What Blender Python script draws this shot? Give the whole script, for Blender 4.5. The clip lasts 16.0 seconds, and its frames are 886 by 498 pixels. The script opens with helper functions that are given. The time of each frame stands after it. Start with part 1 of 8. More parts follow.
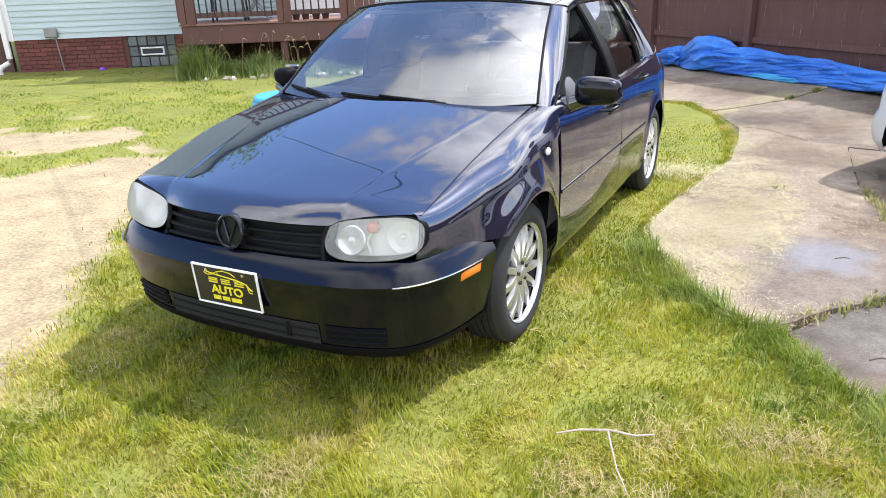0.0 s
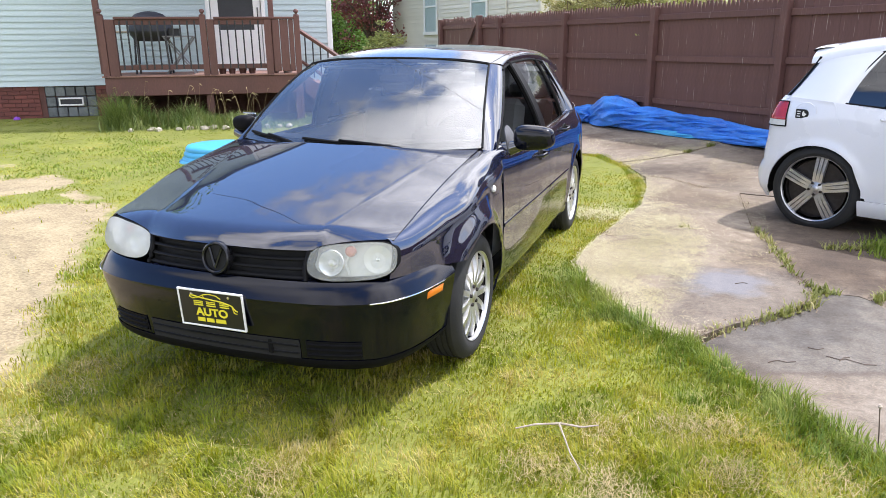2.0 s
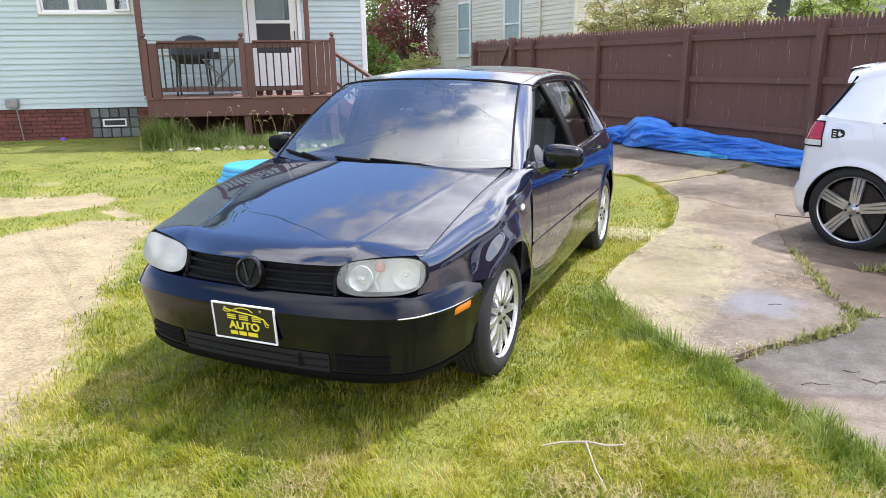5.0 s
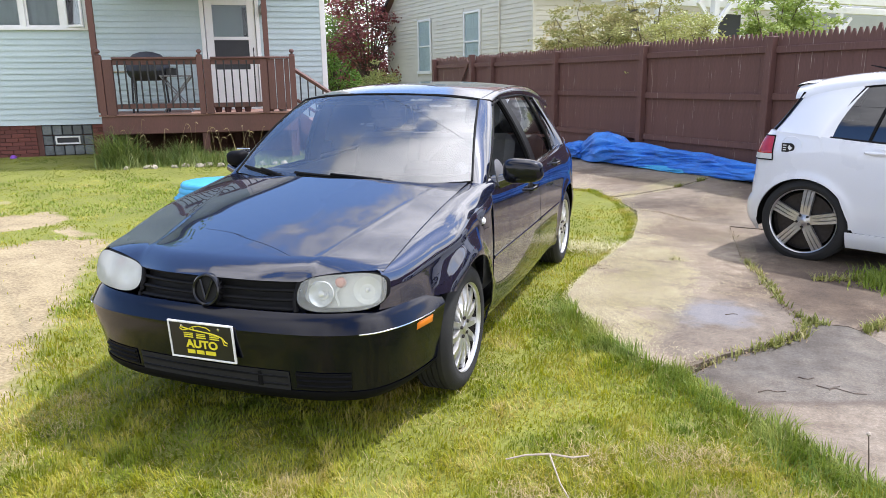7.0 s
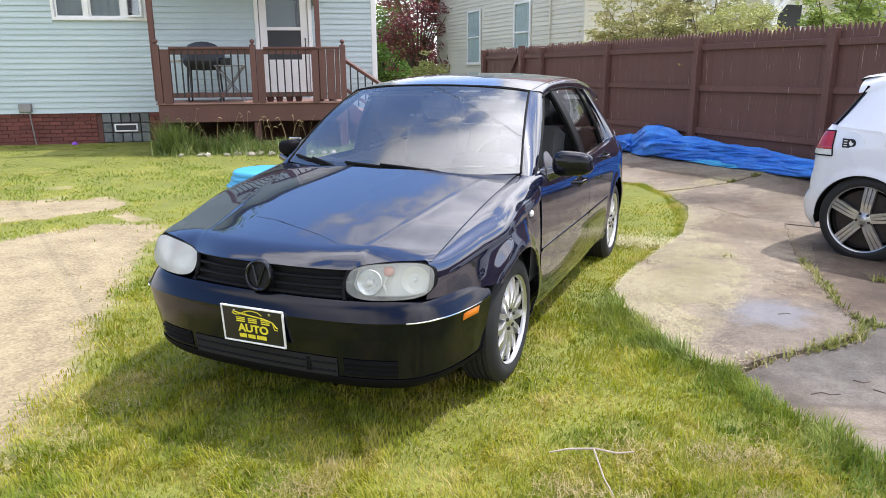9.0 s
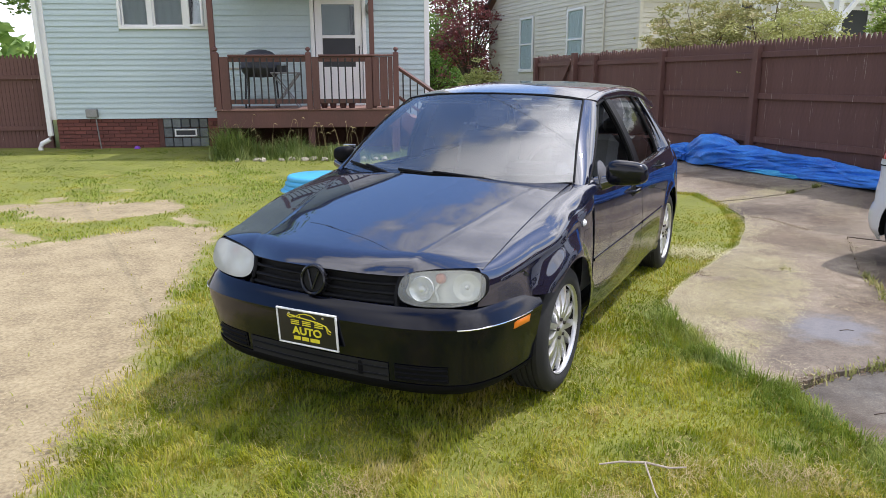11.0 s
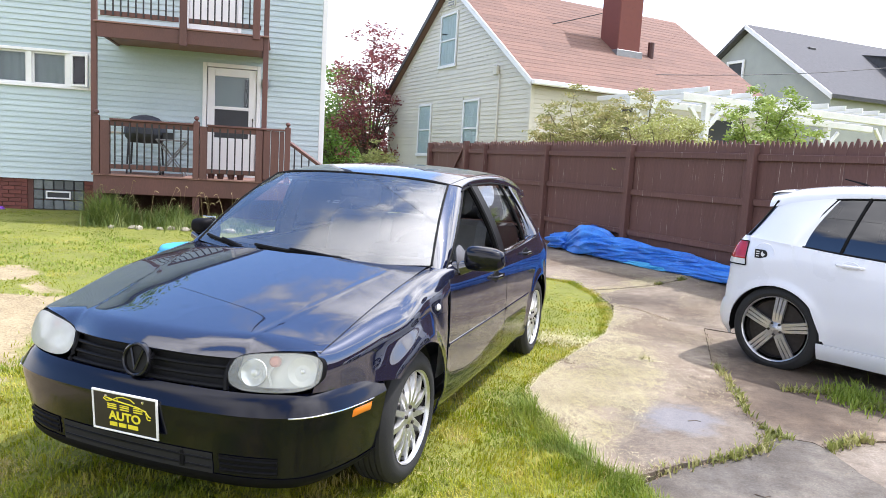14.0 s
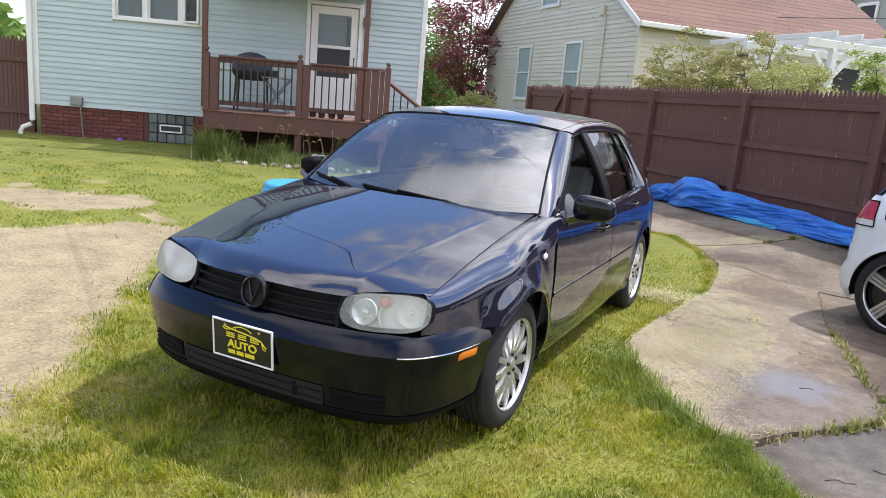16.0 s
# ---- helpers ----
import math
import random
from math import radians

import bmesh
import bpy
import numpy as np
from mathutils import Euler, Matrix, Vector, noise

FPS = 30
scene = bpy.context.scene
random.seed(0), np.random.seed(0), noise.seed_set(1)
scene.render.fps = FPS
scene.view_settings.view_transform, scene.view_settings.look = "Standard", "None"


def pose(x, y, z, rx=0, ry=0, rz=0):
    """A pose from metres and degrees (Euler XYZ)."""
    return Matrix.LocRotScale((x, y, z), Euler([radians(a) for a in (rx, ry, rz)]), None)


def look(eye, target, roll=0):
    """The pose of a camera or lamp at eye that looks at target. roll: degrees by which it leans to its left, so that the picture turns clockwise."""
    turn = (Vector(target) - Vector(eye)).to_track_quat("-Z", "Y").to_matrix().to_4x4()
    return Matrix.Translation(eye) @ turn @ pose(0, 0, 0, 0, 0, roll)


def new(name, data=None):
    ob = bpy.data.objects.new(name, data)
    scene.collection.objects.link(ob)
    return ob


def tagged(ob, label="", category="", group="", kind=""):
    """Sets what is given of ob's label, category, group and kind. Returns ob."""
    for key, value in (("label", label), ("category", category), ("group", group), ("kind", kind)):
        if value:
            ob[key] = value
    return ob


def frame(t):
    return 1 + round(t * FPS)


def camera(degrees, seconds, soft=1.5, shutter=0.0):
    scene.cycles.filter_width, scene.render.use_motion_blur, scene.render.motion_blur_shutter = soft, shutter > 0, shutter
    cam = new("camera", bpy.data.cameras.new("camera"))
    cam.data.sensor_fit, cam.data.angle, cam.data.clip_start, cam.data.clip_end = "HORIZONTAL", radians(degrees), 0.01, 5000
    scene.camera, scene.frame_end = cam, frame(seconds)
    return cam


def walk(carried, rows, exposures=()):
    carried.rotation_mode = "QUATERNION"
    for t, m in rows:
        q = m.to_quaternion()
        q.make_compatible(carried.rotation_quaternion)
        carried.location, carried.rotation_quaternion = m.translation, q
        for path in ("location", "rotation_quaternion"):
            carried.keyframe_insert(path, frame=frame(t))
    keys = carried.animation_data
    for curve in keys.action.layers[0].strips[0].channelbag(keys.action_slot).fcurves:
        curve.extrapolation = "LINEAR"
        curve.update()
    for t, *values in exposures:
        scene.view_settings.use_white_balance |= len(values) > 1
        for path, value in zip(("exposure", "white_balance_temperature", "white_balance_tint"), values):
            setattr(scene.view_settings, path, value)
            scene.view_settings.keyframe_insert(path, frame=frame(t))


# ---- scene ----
cam = camera(64.5, 16.0, soft=0.6)
PATH = [
    (0, (1.804, -2.608, 1.474), (0.926, -0.957, 0.765), -2.1),
    (0.5, (1.849, -2.742, 1.502), (0.986, -1.041, 0.902), -1.3),
    (1, (1.801, -2.917, 1.479), (1.112, -1.127, 0.913), 0.3),
    (1.5, (1.801, -2.998, 1.484), (1.095, -1.211, 0.927), -1.4),
    (2, (1.774, -3.026, 1.475), (1.101, -1.23, 0.908), -0.5),
    (2.5, (1.774, -3.038, 1.481), (1.068, -1.25, 0.927), -0.3),
    (3, (1.786, -3.049, 1.473), (1.077, -1.261, 0.926), -0.8),
    (3.5, (1.774, -3.058, 1.487), (1.008, -1.285, 0.968), -1.1),
    (4, (1.784, -3.065, 1.468), (1.031, -1.287, 0.947), 0.1),
    (4.5, (1.799, -3.06, 1.469), (1.019, -1.291, 0.959), -0.7),
    (6.8, (1.809, -3.045, 1.469), (1.165, -1.215, 0.984), -0.9),
    (7, (1.809, -3.046, 1.458), (1.139, -1.22, 0.992), -0.7),
    (7.5, (1.81, -3.048, 1.463), (1.057, -1.272, 0.935), -1.6),
    (8, (1.816, -3.053, 1.465), (1.025, -1.284, 0.968), -1.5),
    (8.2, (1.807, -3.052, 1.461), (1.036, -1.276, 0.96), -0.9),
    (10.3, (1.796, -3.083, 1.46), (0.961, -1.328, 0.989), 1.3),
    (10.5, (1.789, -3.077, 1.46), (0.943, -1.328, 0.984), 1.3),
    (11, (1.792, -3.082, 1.469), (0.882, -1.365, 0.999), -0.3),
    (11.5, (1.821, -3.063, 1.458), (0.976, -1.314, 0.981), -0.8),
    (11.9, (1.871, -2.964, 1.442), (0.993, -1.264, 0.862), -4.3),
    (12, (1.88, -2.911, 1.437), (1.098, -1.144, 0.922), -2.0),
    (12.5, (1.906, -2.868, 1.441), (1.042, -1.165, 0.848), -1.5),
    (13, (1.92, -2.881, 1.46), (1.162, -1.097, 0.969), 0.6),
    (13.5, (1.882, -2.875, 1.453), (1.207, -1.072, 0.915), 0.7),
    (14, (1.958, -2.914, 1.471), (1.287, -1.045, 1.23), 3.4),
    (14.5, (1.889, -2.911, 1.443), (1.175, -1.066, 1.145), 1.3),
    (15, (1.867, -2.9, 1.465), (1.122, -1.091, 1.05), 5.1),
    (15.5, (1.859, -2.913, 1.472), (0.942, -1.186, 1.05), 5.7),
    (16, (1.857, -2.909, 1.465), (0.977, -1.161, 1.051), 4.9),
]
LIGHTNESS = [(0, 0.36), (1, 0.34), (2, 0.26), (3.5, 0.3), (4.6, 0.27), (7.0, 0.12), (8.0, 0.24), (8.3, 0.22), (10.4, -0.24), (11.2, -0.28), (12, 0.07), (12.6, 0.28), (13.4, 0.31), (14, 0.33), (14.5, 0.04), (15, 0.1), (16, -0.14)]
walk(cam, [(t, look(eye, target, roll)) for t, eye, target, roll in PATH], [(t, stops, 6150, 17) for t, stops in LIGHTNESS])

# ---- light ----
SUN_WAY = Vector((0.40, 0.43, 1.0)).normalized()      # towards the sun
SUN_EL = math.asin(SUN_WAY.z)
SUN_AZ = math.atan2(SUN_WAY.x, SUN_WAY.y)

world = bpy.data.worlds.new("sky")
scene.world = world
world.use_nodes = True
wn, wl = world.node_tree.nodes, world.node_tree.links
wn.clear()
w_out = wn.new("ShaderNodeOutputWorld")
w_bg = wn.new("ShaderNodeBackground")
w_sky = wn.new("ShaderNodeTexSky")
w_sky.sky_type, w_sky.sun_disc = "NISHITA", False
w_sky.sun_elevation, w_sky.sun_rotation = SUN_EL, SUN_AZ
w_sky.dust_density, w_sky.air_density, w_sky.ozone_density = 0.6, 1.2, 3.0
w_co = wn.new("ShaderNodeTexCoord")
w_sep = wn.new("ShaderNodeSeparateXYZ")
wl.new(w_co.outputs["Generated"], w_sep.inputs[0])


def w_math(op, a, b):
    n = wn.new("ShaderNodeMath")
    n.operation = op
    for k, v in enumerate((a, b)):
        if isinstance(v, (int, float)):
            n.inputs[k].default_value = v
        else:
            wl.new(v, n.inputs[k])
    return n.outputs[0]


# a cloud layer: broken cumulus overhead, closing to white haze low down
w_h = w_math("ADD", w_math("MAXIMUM", w_sep.outputs[2], 0.0), 0.22)
w_com = wn.new("ShaderNodeCombineXYZ")
wl.new(w_math("SUBTRACT", -24.87, w_math("DIVIDE", w_sep.outputs[0], w_h)), w_com.inputs[0])
wl.new(w_math("ADD", w_math("DIVIDE", w_sep.outputs[1], w_h), -8.51), w_com.inputs[1])
w_com.inputs[2].default_value = -37.6
w_noise = wn.new("ShaderNodeTexNoise")
w_noise.inputs["Scale"].default_value = 1.2
w_noise.inputs["Detail"].default_value = 9.0
w_noise.inputs["Roughness"].default_value = 0.55
w_noise.inputs["Distortion"].default_value = 0.25
wl.new(w_com.outputs[0], w_noise.inputs["Vector"])
w_ramp = wn.new("ShaderNodeMapRange")
w_ramp.interpolation_type = "SMOOTHSTEP"
w_ramp.inputs["From Min"].default_value, w_ramp.inputs["From Max"].default_value = 0.468, 0.535
w_fine = wn.new("ShaderNodeTexNoise")
w_fine.inputs["Scale"].default_value, w_fine.inputs["Detail"].default_value, w_fine.inputs["Roughness"].default_value = 4.6, 9.0, 0.66
wl.new(w_com.outputs[0], w_fine.inputs["Vector"])
w_fac = w_math("ADD", w_noise.outputs["Fac"], w_math("MULTIPLY", w_math("SUBTRACT", w_fine.outputs["Fac"], 0.5), 0.22))
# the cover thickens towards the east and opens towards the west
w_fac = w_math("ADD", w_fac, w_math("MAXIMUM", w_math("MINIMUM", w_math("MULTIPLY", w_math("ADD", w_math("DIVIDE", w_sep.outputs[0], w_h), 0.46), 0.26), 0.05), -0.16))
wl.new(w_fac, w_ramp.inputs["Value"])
w_low = wn.new("ShaderNodeMapRange")
w_low.inputs["From Min"].default_value, w_low.inputs["From Max"].default_value = 0.36, 0.16
wl.new(w_sep.outputs[2], w_low.inputs["Value"])
w_mix = wn.new("ShaderNodeMixRGB")
w_top = wn.new("ShaderNodeMapRange")
w_top.inputs["From Min"].default_value, w_top.inputs["From Max"].default_value = 0.50, 0.64
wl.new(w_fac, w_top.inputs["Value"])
w_white = wn.new("ShaderNodeMixRGB")
w_white.inputs[1].default_value, w_white.inputs[2].default_value = (20.0, 21.0, 22.5, 1), (50.0, 50.0, 48.5, 1)
wl.new(w_top.outputs[0], w_white.inputs[0])
# clouds scatter forward: brighter towards the sun
w_dot = wn.new("ShaderNodeVectorMath")
w_dot.operation = "DOT_PRODUCT"
wl.new(w_co.outputs["Generated"], w_dot.inputs[0])
w_dot.inputs[1].default_value = SUN_WAY
w_fwd = w_math("ADD", w_math("MULTIPLY", w_math("POWER", w_math("MAXIMUM", w_dot.outputs["Value"], 0.0), 6.0), 2.4), 0.86)
w_glow = wn.new("ShaderNodeVectorMath")
w_glow.operation = "SCALE"
wl.new(w_white.outputs[0], w_glow.inputs[0])
wl.new(w_fwd, w_glow.inputs["Scale"])
wl.new(w_glow.outputs[0], w_mix.inputs[2])
wl.new(w_ramp.outputs[0], w_mix.inputs[0])
w_blue = wn.new("ShaderNodeMixRGB")
w_blue.blend_type = "MULTIPLY"
w_blue.inputs[0].default_value = 1.0
w_blue.inputs[2].default_value = (5.7, 6.3, 7.1, 1)
wl.new(w_sky.outputs[0], w_blue.inputs[1])
wl.new(w_blue.outputs[0], w_mix.inputs[1])
w_haze = wn.new("ShaderNodeMixRGB")
w_haze.inputs[2].default_value = (42.0, 43.0, 44.0, 1)
wl.new(w_low.outputs[0], w_haze.inputs[0])
wl.new(w_mix.outputs[0], w_haze.inputs[1])
wl.new(w_haze.outputs[0], w_bg.inputs[0])
w_bg.inputs[1].default_value = 0.042
wl.new(w_bg.outputs[0], w_out.inputs[0])

sun = new("sun", bpy.data.lights.new("sun", "SUN"))
sun.data.energy, sun.data.angle, sun.data.color = 5.0, radians(0.6), (1.0, 0.97, 0.92)
sun.matrix_world = look((0, 0, 30), Vector((0, 0, 30)) - SUN_WAY)

# ---- materials ----
def mat(name, c1, c2=None, scale=6.0, rough=0.6, metal=0.0, bump=0.0, bscale=None, coat=0.0, fine=40.0, rvar=0.08,
        stretch=(1, 1, 1), per=0.0, coords="Object", sheen=0.0):
    """A principled material whose colour wanders between c1 and c2 at two scales, with relief."""
    m = bpy.data.materials.new(name)
    m.use_nodes = True
    nt = m.node_tree
    nd, lk = nt.nodes, nt.links
    b = nd["Principled BSDF"]
    c2 = c2 or tuple(v * 0.82 for v in c1)
    co = nd.new("ShaderNodeTexCoord")
    mp = nd.new("ShaderNodeMapping")
    mp.inputs["Scale"].default_value = stretch
    lk.new(co.outputs[coords], mp.inputs["Vector"])
    n1 = nd.new("ShaderNodeTexNoise")
    n1.inputs["Scale"].default_value, n1.inputs["Detail"].default_value = scale, 5
    n2 = nd.new("ShaderNodeTexNoise")
    n2.inputs["Scale"].default_value, n2.inputs["Detail"].default_value = fine, 4
    lk.new(mp.outputs[0], n1.inputs["Vector"])
    lk.new(mp.outputs[0], n2.inputs["Vector"])
    add = nd.new("ShaderNodeMath")
    add.operation = "MULTIPLY_ADD"
    add.inputs[1].default_value = 0.45
    lk.new(n2.outputs["Fac"], add.inputs[0])
    mul = nd.new("ShaderNodeMath")
    mul.operation = "MULTIPLY"
    mul.inputs[1].default_value = 0.55
    lk.new(n1.outputs["Fac"], mul.inputs[0])
    lk.new(mul.outputs[0], add.inputs[2])
    last = add.outputs[0]
    if per:
        oi = nd.new("ShaderNodeObjectInfo")
        pa = nd.new("ShaderNodeMath")
        pa.operation = "MULTIPLY_ADD"
        pa.inputs[1].default_value = per
        sub = nd.new("ShaderNodeMath")
        sub.operation = "SUBTRACT"
        sub.inputs[1].default_value = 0.5
        lk.new(oi.outputs["Random"], sub.inputs[0])
        lk.new(sub.outputs[0], pa.inputs[0])
        lk.new(last, pa.inputs[2])
        last = pa.outputs[0]
    rp = nd.new("ShaderNodeValToRGB")
    rp.color_ramp.elements[0].position, rp.color_ramp.elements[1].position = 0.33, 0.67
    rp.color_ramp.elements[0].color = (*c2, 1)
    rp.color_ramp.elements[1].color = (*c1, 1)
    lk.new(last, rp.inputs[0])
    lk.new(rp.outputs[0], b.inputs["Base Color"])
    b.inputs["Metallic"].default_value = metal
    rr = nd.new("ShaderNodeMapRange")
    rr.inputs["To Min"].default_value = max(0.0, rough - rvar)
    rr.inputs["To Max"].default_value = min(1.0, rough + rvar)
    lk.new(n1.outputs["Fac"], rr.inputs["Value"])
    lk.new(rr.outputs[0], b.inputs["Roughness"])
    b.inputs["Coat Weight"].default_value = coat
    b.inputs["Coat Roughness"].default_value = 0.03
    if bump:
        bp = nd.new("ShaderNodeBump")
        bp.inputs["Strength"].default_value = bump
        bp.inputs["Distance"].default_value = 0.01
        if bscale:
            n3 = nd.new("ShaderNodeTexNoise")
            n3.inputs["Scale"].default_value, n3.inputs["Detail"].default_value = bscale, 6
            lk.new(mp.outputs[0], n3.inputs["Vector"])
            lk.new(n3.outputs["Fac"], bp.inputs["Height"])
        else:
            lk.new(n2.outputs["Fac"], bp.inputs["Height"])
        lk.new(bp.outputs[0], b.inputs["Normal"])
    return m


def glass(name, tint=(0.9, 0.95, 0.93), rough=0.0, ior=1.5):
    m = bpy.data.materials.new(name)
    m.use_nodes = True
    nd, lk = m.node_tree.nodes, m.node_tree.links
    nd.clear()
    out = nd.new("ShaderNodeOutputMaterial")
    tr = nd.new("ShaderNodeBsdfTransparent")
    tr.inputs[0].default_value = (*tint, 1)
    gl = nd.new("ShaderNodeBsdfGlossy")
    gl.inputs["Roughness"].default_value = rough
    fr = nd.new("ShaderNodeFresnel")
    fr.inputs["IOR"].default_value = ior
    mx = nd.new("ShaderNodeMixShader")
    lk.new(fr.outputs[0], mx.inputs[0])
    lk.new(tr.outputs[0], mx.inputs[1])
    lk.new(gl.outputs[0], mx.inputs[2])
    lk.new(mx.outputs[0], out.inputs[0])
    return m


# ---- mesh tools ----
class Geo:
    """Collects vertices and faces of one mesh."""

    def __init__(self):
        self.v, self.f = [], []

    def add(self, verts, faces, m=None):
        k = len(self.v)
        self.v += [tuple(m @ Vector(p)) if m else tuple(p) for p in verts]
        self.f += [tuple(i + k for i in f) for f in faces]
        return self

    def box(self, x0, y0, z0, x1, y1, z1, b=0.0, m=None):
        if x0 > x1: x0, x1 = x1, x0
        if y0 > y1: y0, y1 = y1, y0
        if z0 > z1: z0, z1 = z1, z0
        b = min(b, 0.45 * min(x1 - x0, y1 - y0, z1 - z0))
        if b <= 0:
            v = [(x, y, z) for x in (x0, x1) for y in (y0, y1) for z in (z0, z1)]
            f = [(0, 1, 3, 2), (4, 6, 7, 5), (0, 4, 5, 1), (2, 3, 7, 6), (0, 2, 6, 4), (1, 5, 7, 3)]
            return self.add(v, f, m)
        v, idx = [], {}
        for i, (x, sx) in enumerate(((x0, 1), (x1, -1))):
            for j, (y, sy) in enumerate(((y0, 1), (y1, -1))):
                for k, (z, sz) in enumerate(((z0, 1), (z1, -1))):
                    for a in range(3):
                        idx[i, j, k, a] = len(v)
                        v.append((x + (0 if a == 0 else b * sx), y + (0 if a == 1 else b * sy), z + (0 if a == 2 else b * sz)))
        f = []
        for i in (0, 1):
            q = [idx[i, 0, 0, 0], idx[i, 0, 1, 0], idx[i, 1, 1, 0], idx[i, 1, 0, 0]]
            f.append(tuple(q if i == 0 else q[::-1]))
            q = [idx[0, i, 0, 1], idx[1, i, 0, 1], idx[1, i, 1, 1], idx[0, i, 1, 1]]
            f.append(tuple(q if i == 0 else q[::-1]))
            q = [idx[0, 0, i, 2], idx[0, 1, i, 2], idx[1, 1, i, 2], idx[1, 0, i, 2]]
            f.append(tuple(q if i == 0 else q[::-1]))
        for j in (0, 1):
            for k in (0, 1):
                f.append((idx[0, j, k, 1], idx[1, j, k, 1], idx[1, j, k, 2], idx[0, j, k, 2]))
                f.append((idx[j, 0, k, 0], idx[j, 1, k, 0], idx[j, 1, k, 2], idx[j, 0, k, 2]))
                f.append((idx[j, k, 0, 0], idx[j, k, 1, 0], idx[j, k, 1, 1], idx[j, k, 0, 1]))
        for i in (0, 1):
            for j in (0, 1):
                for k in (0, 1):
                    f.append(tuple(idx[i, j, k, a] for a in range(3)))
        return self.add(v, f, m)

    def tube(self, pts, r, n=8, cap=True):
        """A round tube along points; r may be a list."""
        pts = [Vector(p) for p in pts]
        rs = r if isinstance(r, (list, tuple)) else [r] * len(pts)
        rings, up = [], Vector((0.13, 0.21, 0.97))
        for i, p in enumerate(pts):
            d = (pts[min(i + 1, len(pts) - 1)] - pts[max(i - 1, 0)]).normalized()
            a = d.cross(up)
            if a.length < 0.1:
                a = d.cross(Vector((1, 0, 0)))
            a.normalize()
            c = d.cross(a)
            rings.append([tuple(p + rs[i] * (math.cos(t) * a + math.sin(t) * c)) for t in (2 * math.pi * k / n for k in range(n))])
        k0 = len(self.v)
        for ring in rings:
            self.v += ring
        for i in range(len(pts) - 1):
            for k in range(n):
                a, b = k0 + i * n + k, k0 + i * n + (k + 1) % n
                self.f.append((a, b, b + n, a + n))
        if cap:
            self.f.append(tuple(k0 + k for k in range(n))[::-1])
            self.f.append(tuple(k0 + (len(pts) - 1) * n + k for k in range(n)))
        return self

    def lathe(self, prof, n=24, m=None, closed=False):
        """Turns a profile of (radius, height) round the z axis."""
        v = [(r * math.cos(2 * math.pi * k / n), r * math.sin(2 * math.pi * k / n), z) for r, z in prof for k in range(n)]
        f = []
        for i in range(len(prof) - (0 if closed else 1)):
            j = (i + 1) % len(prof)
            for k in range(n):
                f.append((i * n + k, i * n + (k + 1) % n, j * n + (k + 1) % n, j * n + k))
        return self.add(v, f, m)

    def grid(self, fn, nu, nv, m=None):
        v = [tuple(fn(i / nu, j / nv)) for i in range(nu + 1) for j in range(nv + 1)]
        f = [(i * (nv + 1) + j, (i + 1) * (nv + 1) + j, (i + 1) * (nv + 1) + j + 1, i * (nv + 1) + j + 1) for i in range(nu) for j in range(nv)]
        return self.add(v, f, m)

    def prism(self, poly, z0, z1, m=None, top=None):
        """A polygon in x, y raised from z0 to z1; top(x, y) may give the upper height."""
        n = len(poly)
        v = [(x, y, z0) for x, y in poly] + [(x, y, top(x, y) if top else z1) for x, y in poly]
        f = [tuple(range(n))[::-1], tuple(range(n, 2 * n))] + [(i, (i + 1) % n, n + (i + 1) % n, n + i) for i in range(n)]
        return self.add(v, f, m)

    def mesh(self, name, smooth=False, weld=0.0, thick=0.0):
        me = bpy.data.meshes.new(name)
        me.from_pydata(self.v, [], self.f)
        bm = bmesh.new()
        bm.from_mesh(me)
        if weld:
            bmesh.ops.remove_doubles(bm, verts=bm.verts, dist=weld)
        bmesh.ops.recalc_face_normals(bm, faces=bm.faces)
        if thick:
            bmesh.ops.solidify(bm, geom=bm.faces[:], thickness=thick)
        if smooth:
            for f in bm.faces:
                f.smooth = True
            for e in bm.edges:
                if len(e.link_faces) == 2 and e.calc_face_angle(0) > 0.7:
                    e.smooth = False
        bm.to_mesh(me)
        bm.free()
        return me


def part(name, geo, material, parent=None, label="", smooth=False, weld=0.0, thick=0.0, m=None):
    """Links a Geo, or a mesh, as one mesh object under a thing or a part."""
    me = geo.mesh(name, smooth, weld, thick) if isinstance(geo, Geo) else geo
    if not me.materials:
        me.materials.append(material)
    ob = new(name, me)
    if parent:
        ob.parent = parent
    if m is not None:
        ob.matrix_basis = m
    if label:
        ob["label"] = label
    return ob


def thing(name, m=None, label="", category="", group="", kind=""):
    ob = new(name)
    ob.empty_display_size = 0.1
    if m is not None:
        ob.matrix_basis = m
    return tagged(ob, label, category, group, kind)


def lerp(a, b, t):
    return a + (b - a) * t


def table(xs, ys):
    """A smooth curve through points (monotone steps, cosine-free cubic)."""
    xs, ys = list(xs), list(ys)
    n = len(xs)
    d = [(ys[i + 1] - ys[i]) / (xs[i + 1] - xs[i]) for i in range(n - 1)]
    t = [d[0]] + [0.0 if d[i - 1] * d[i] <= 0 else 2 * d[i - 1] * d[i] / (d[i - 1] + d[i]) for i in range(1, n - 1)] + [d[-1]]

    def curve(x):
        if x <= xs[0]:
            return ys[0] + t[0] * (x - xs[0]) * 0.0
        if x >= xs[-1]:
            return ys[-1]
        i = max(k for k in range(n - 1) if xs[k] <= x)
        h = xs[i + 1] - xs[i]
        s = (x - xs[i]) / h
        return ((2 * s**3 - 3 * s**2 + 1) * ys[i] + (s**3 - 2 * s**2 + s) * h * t[i] + (-2 * s**3 + 3 * s**2) * ys[i + 1] + (s**3 - s**2) * h * t[i + 1])

    return curve

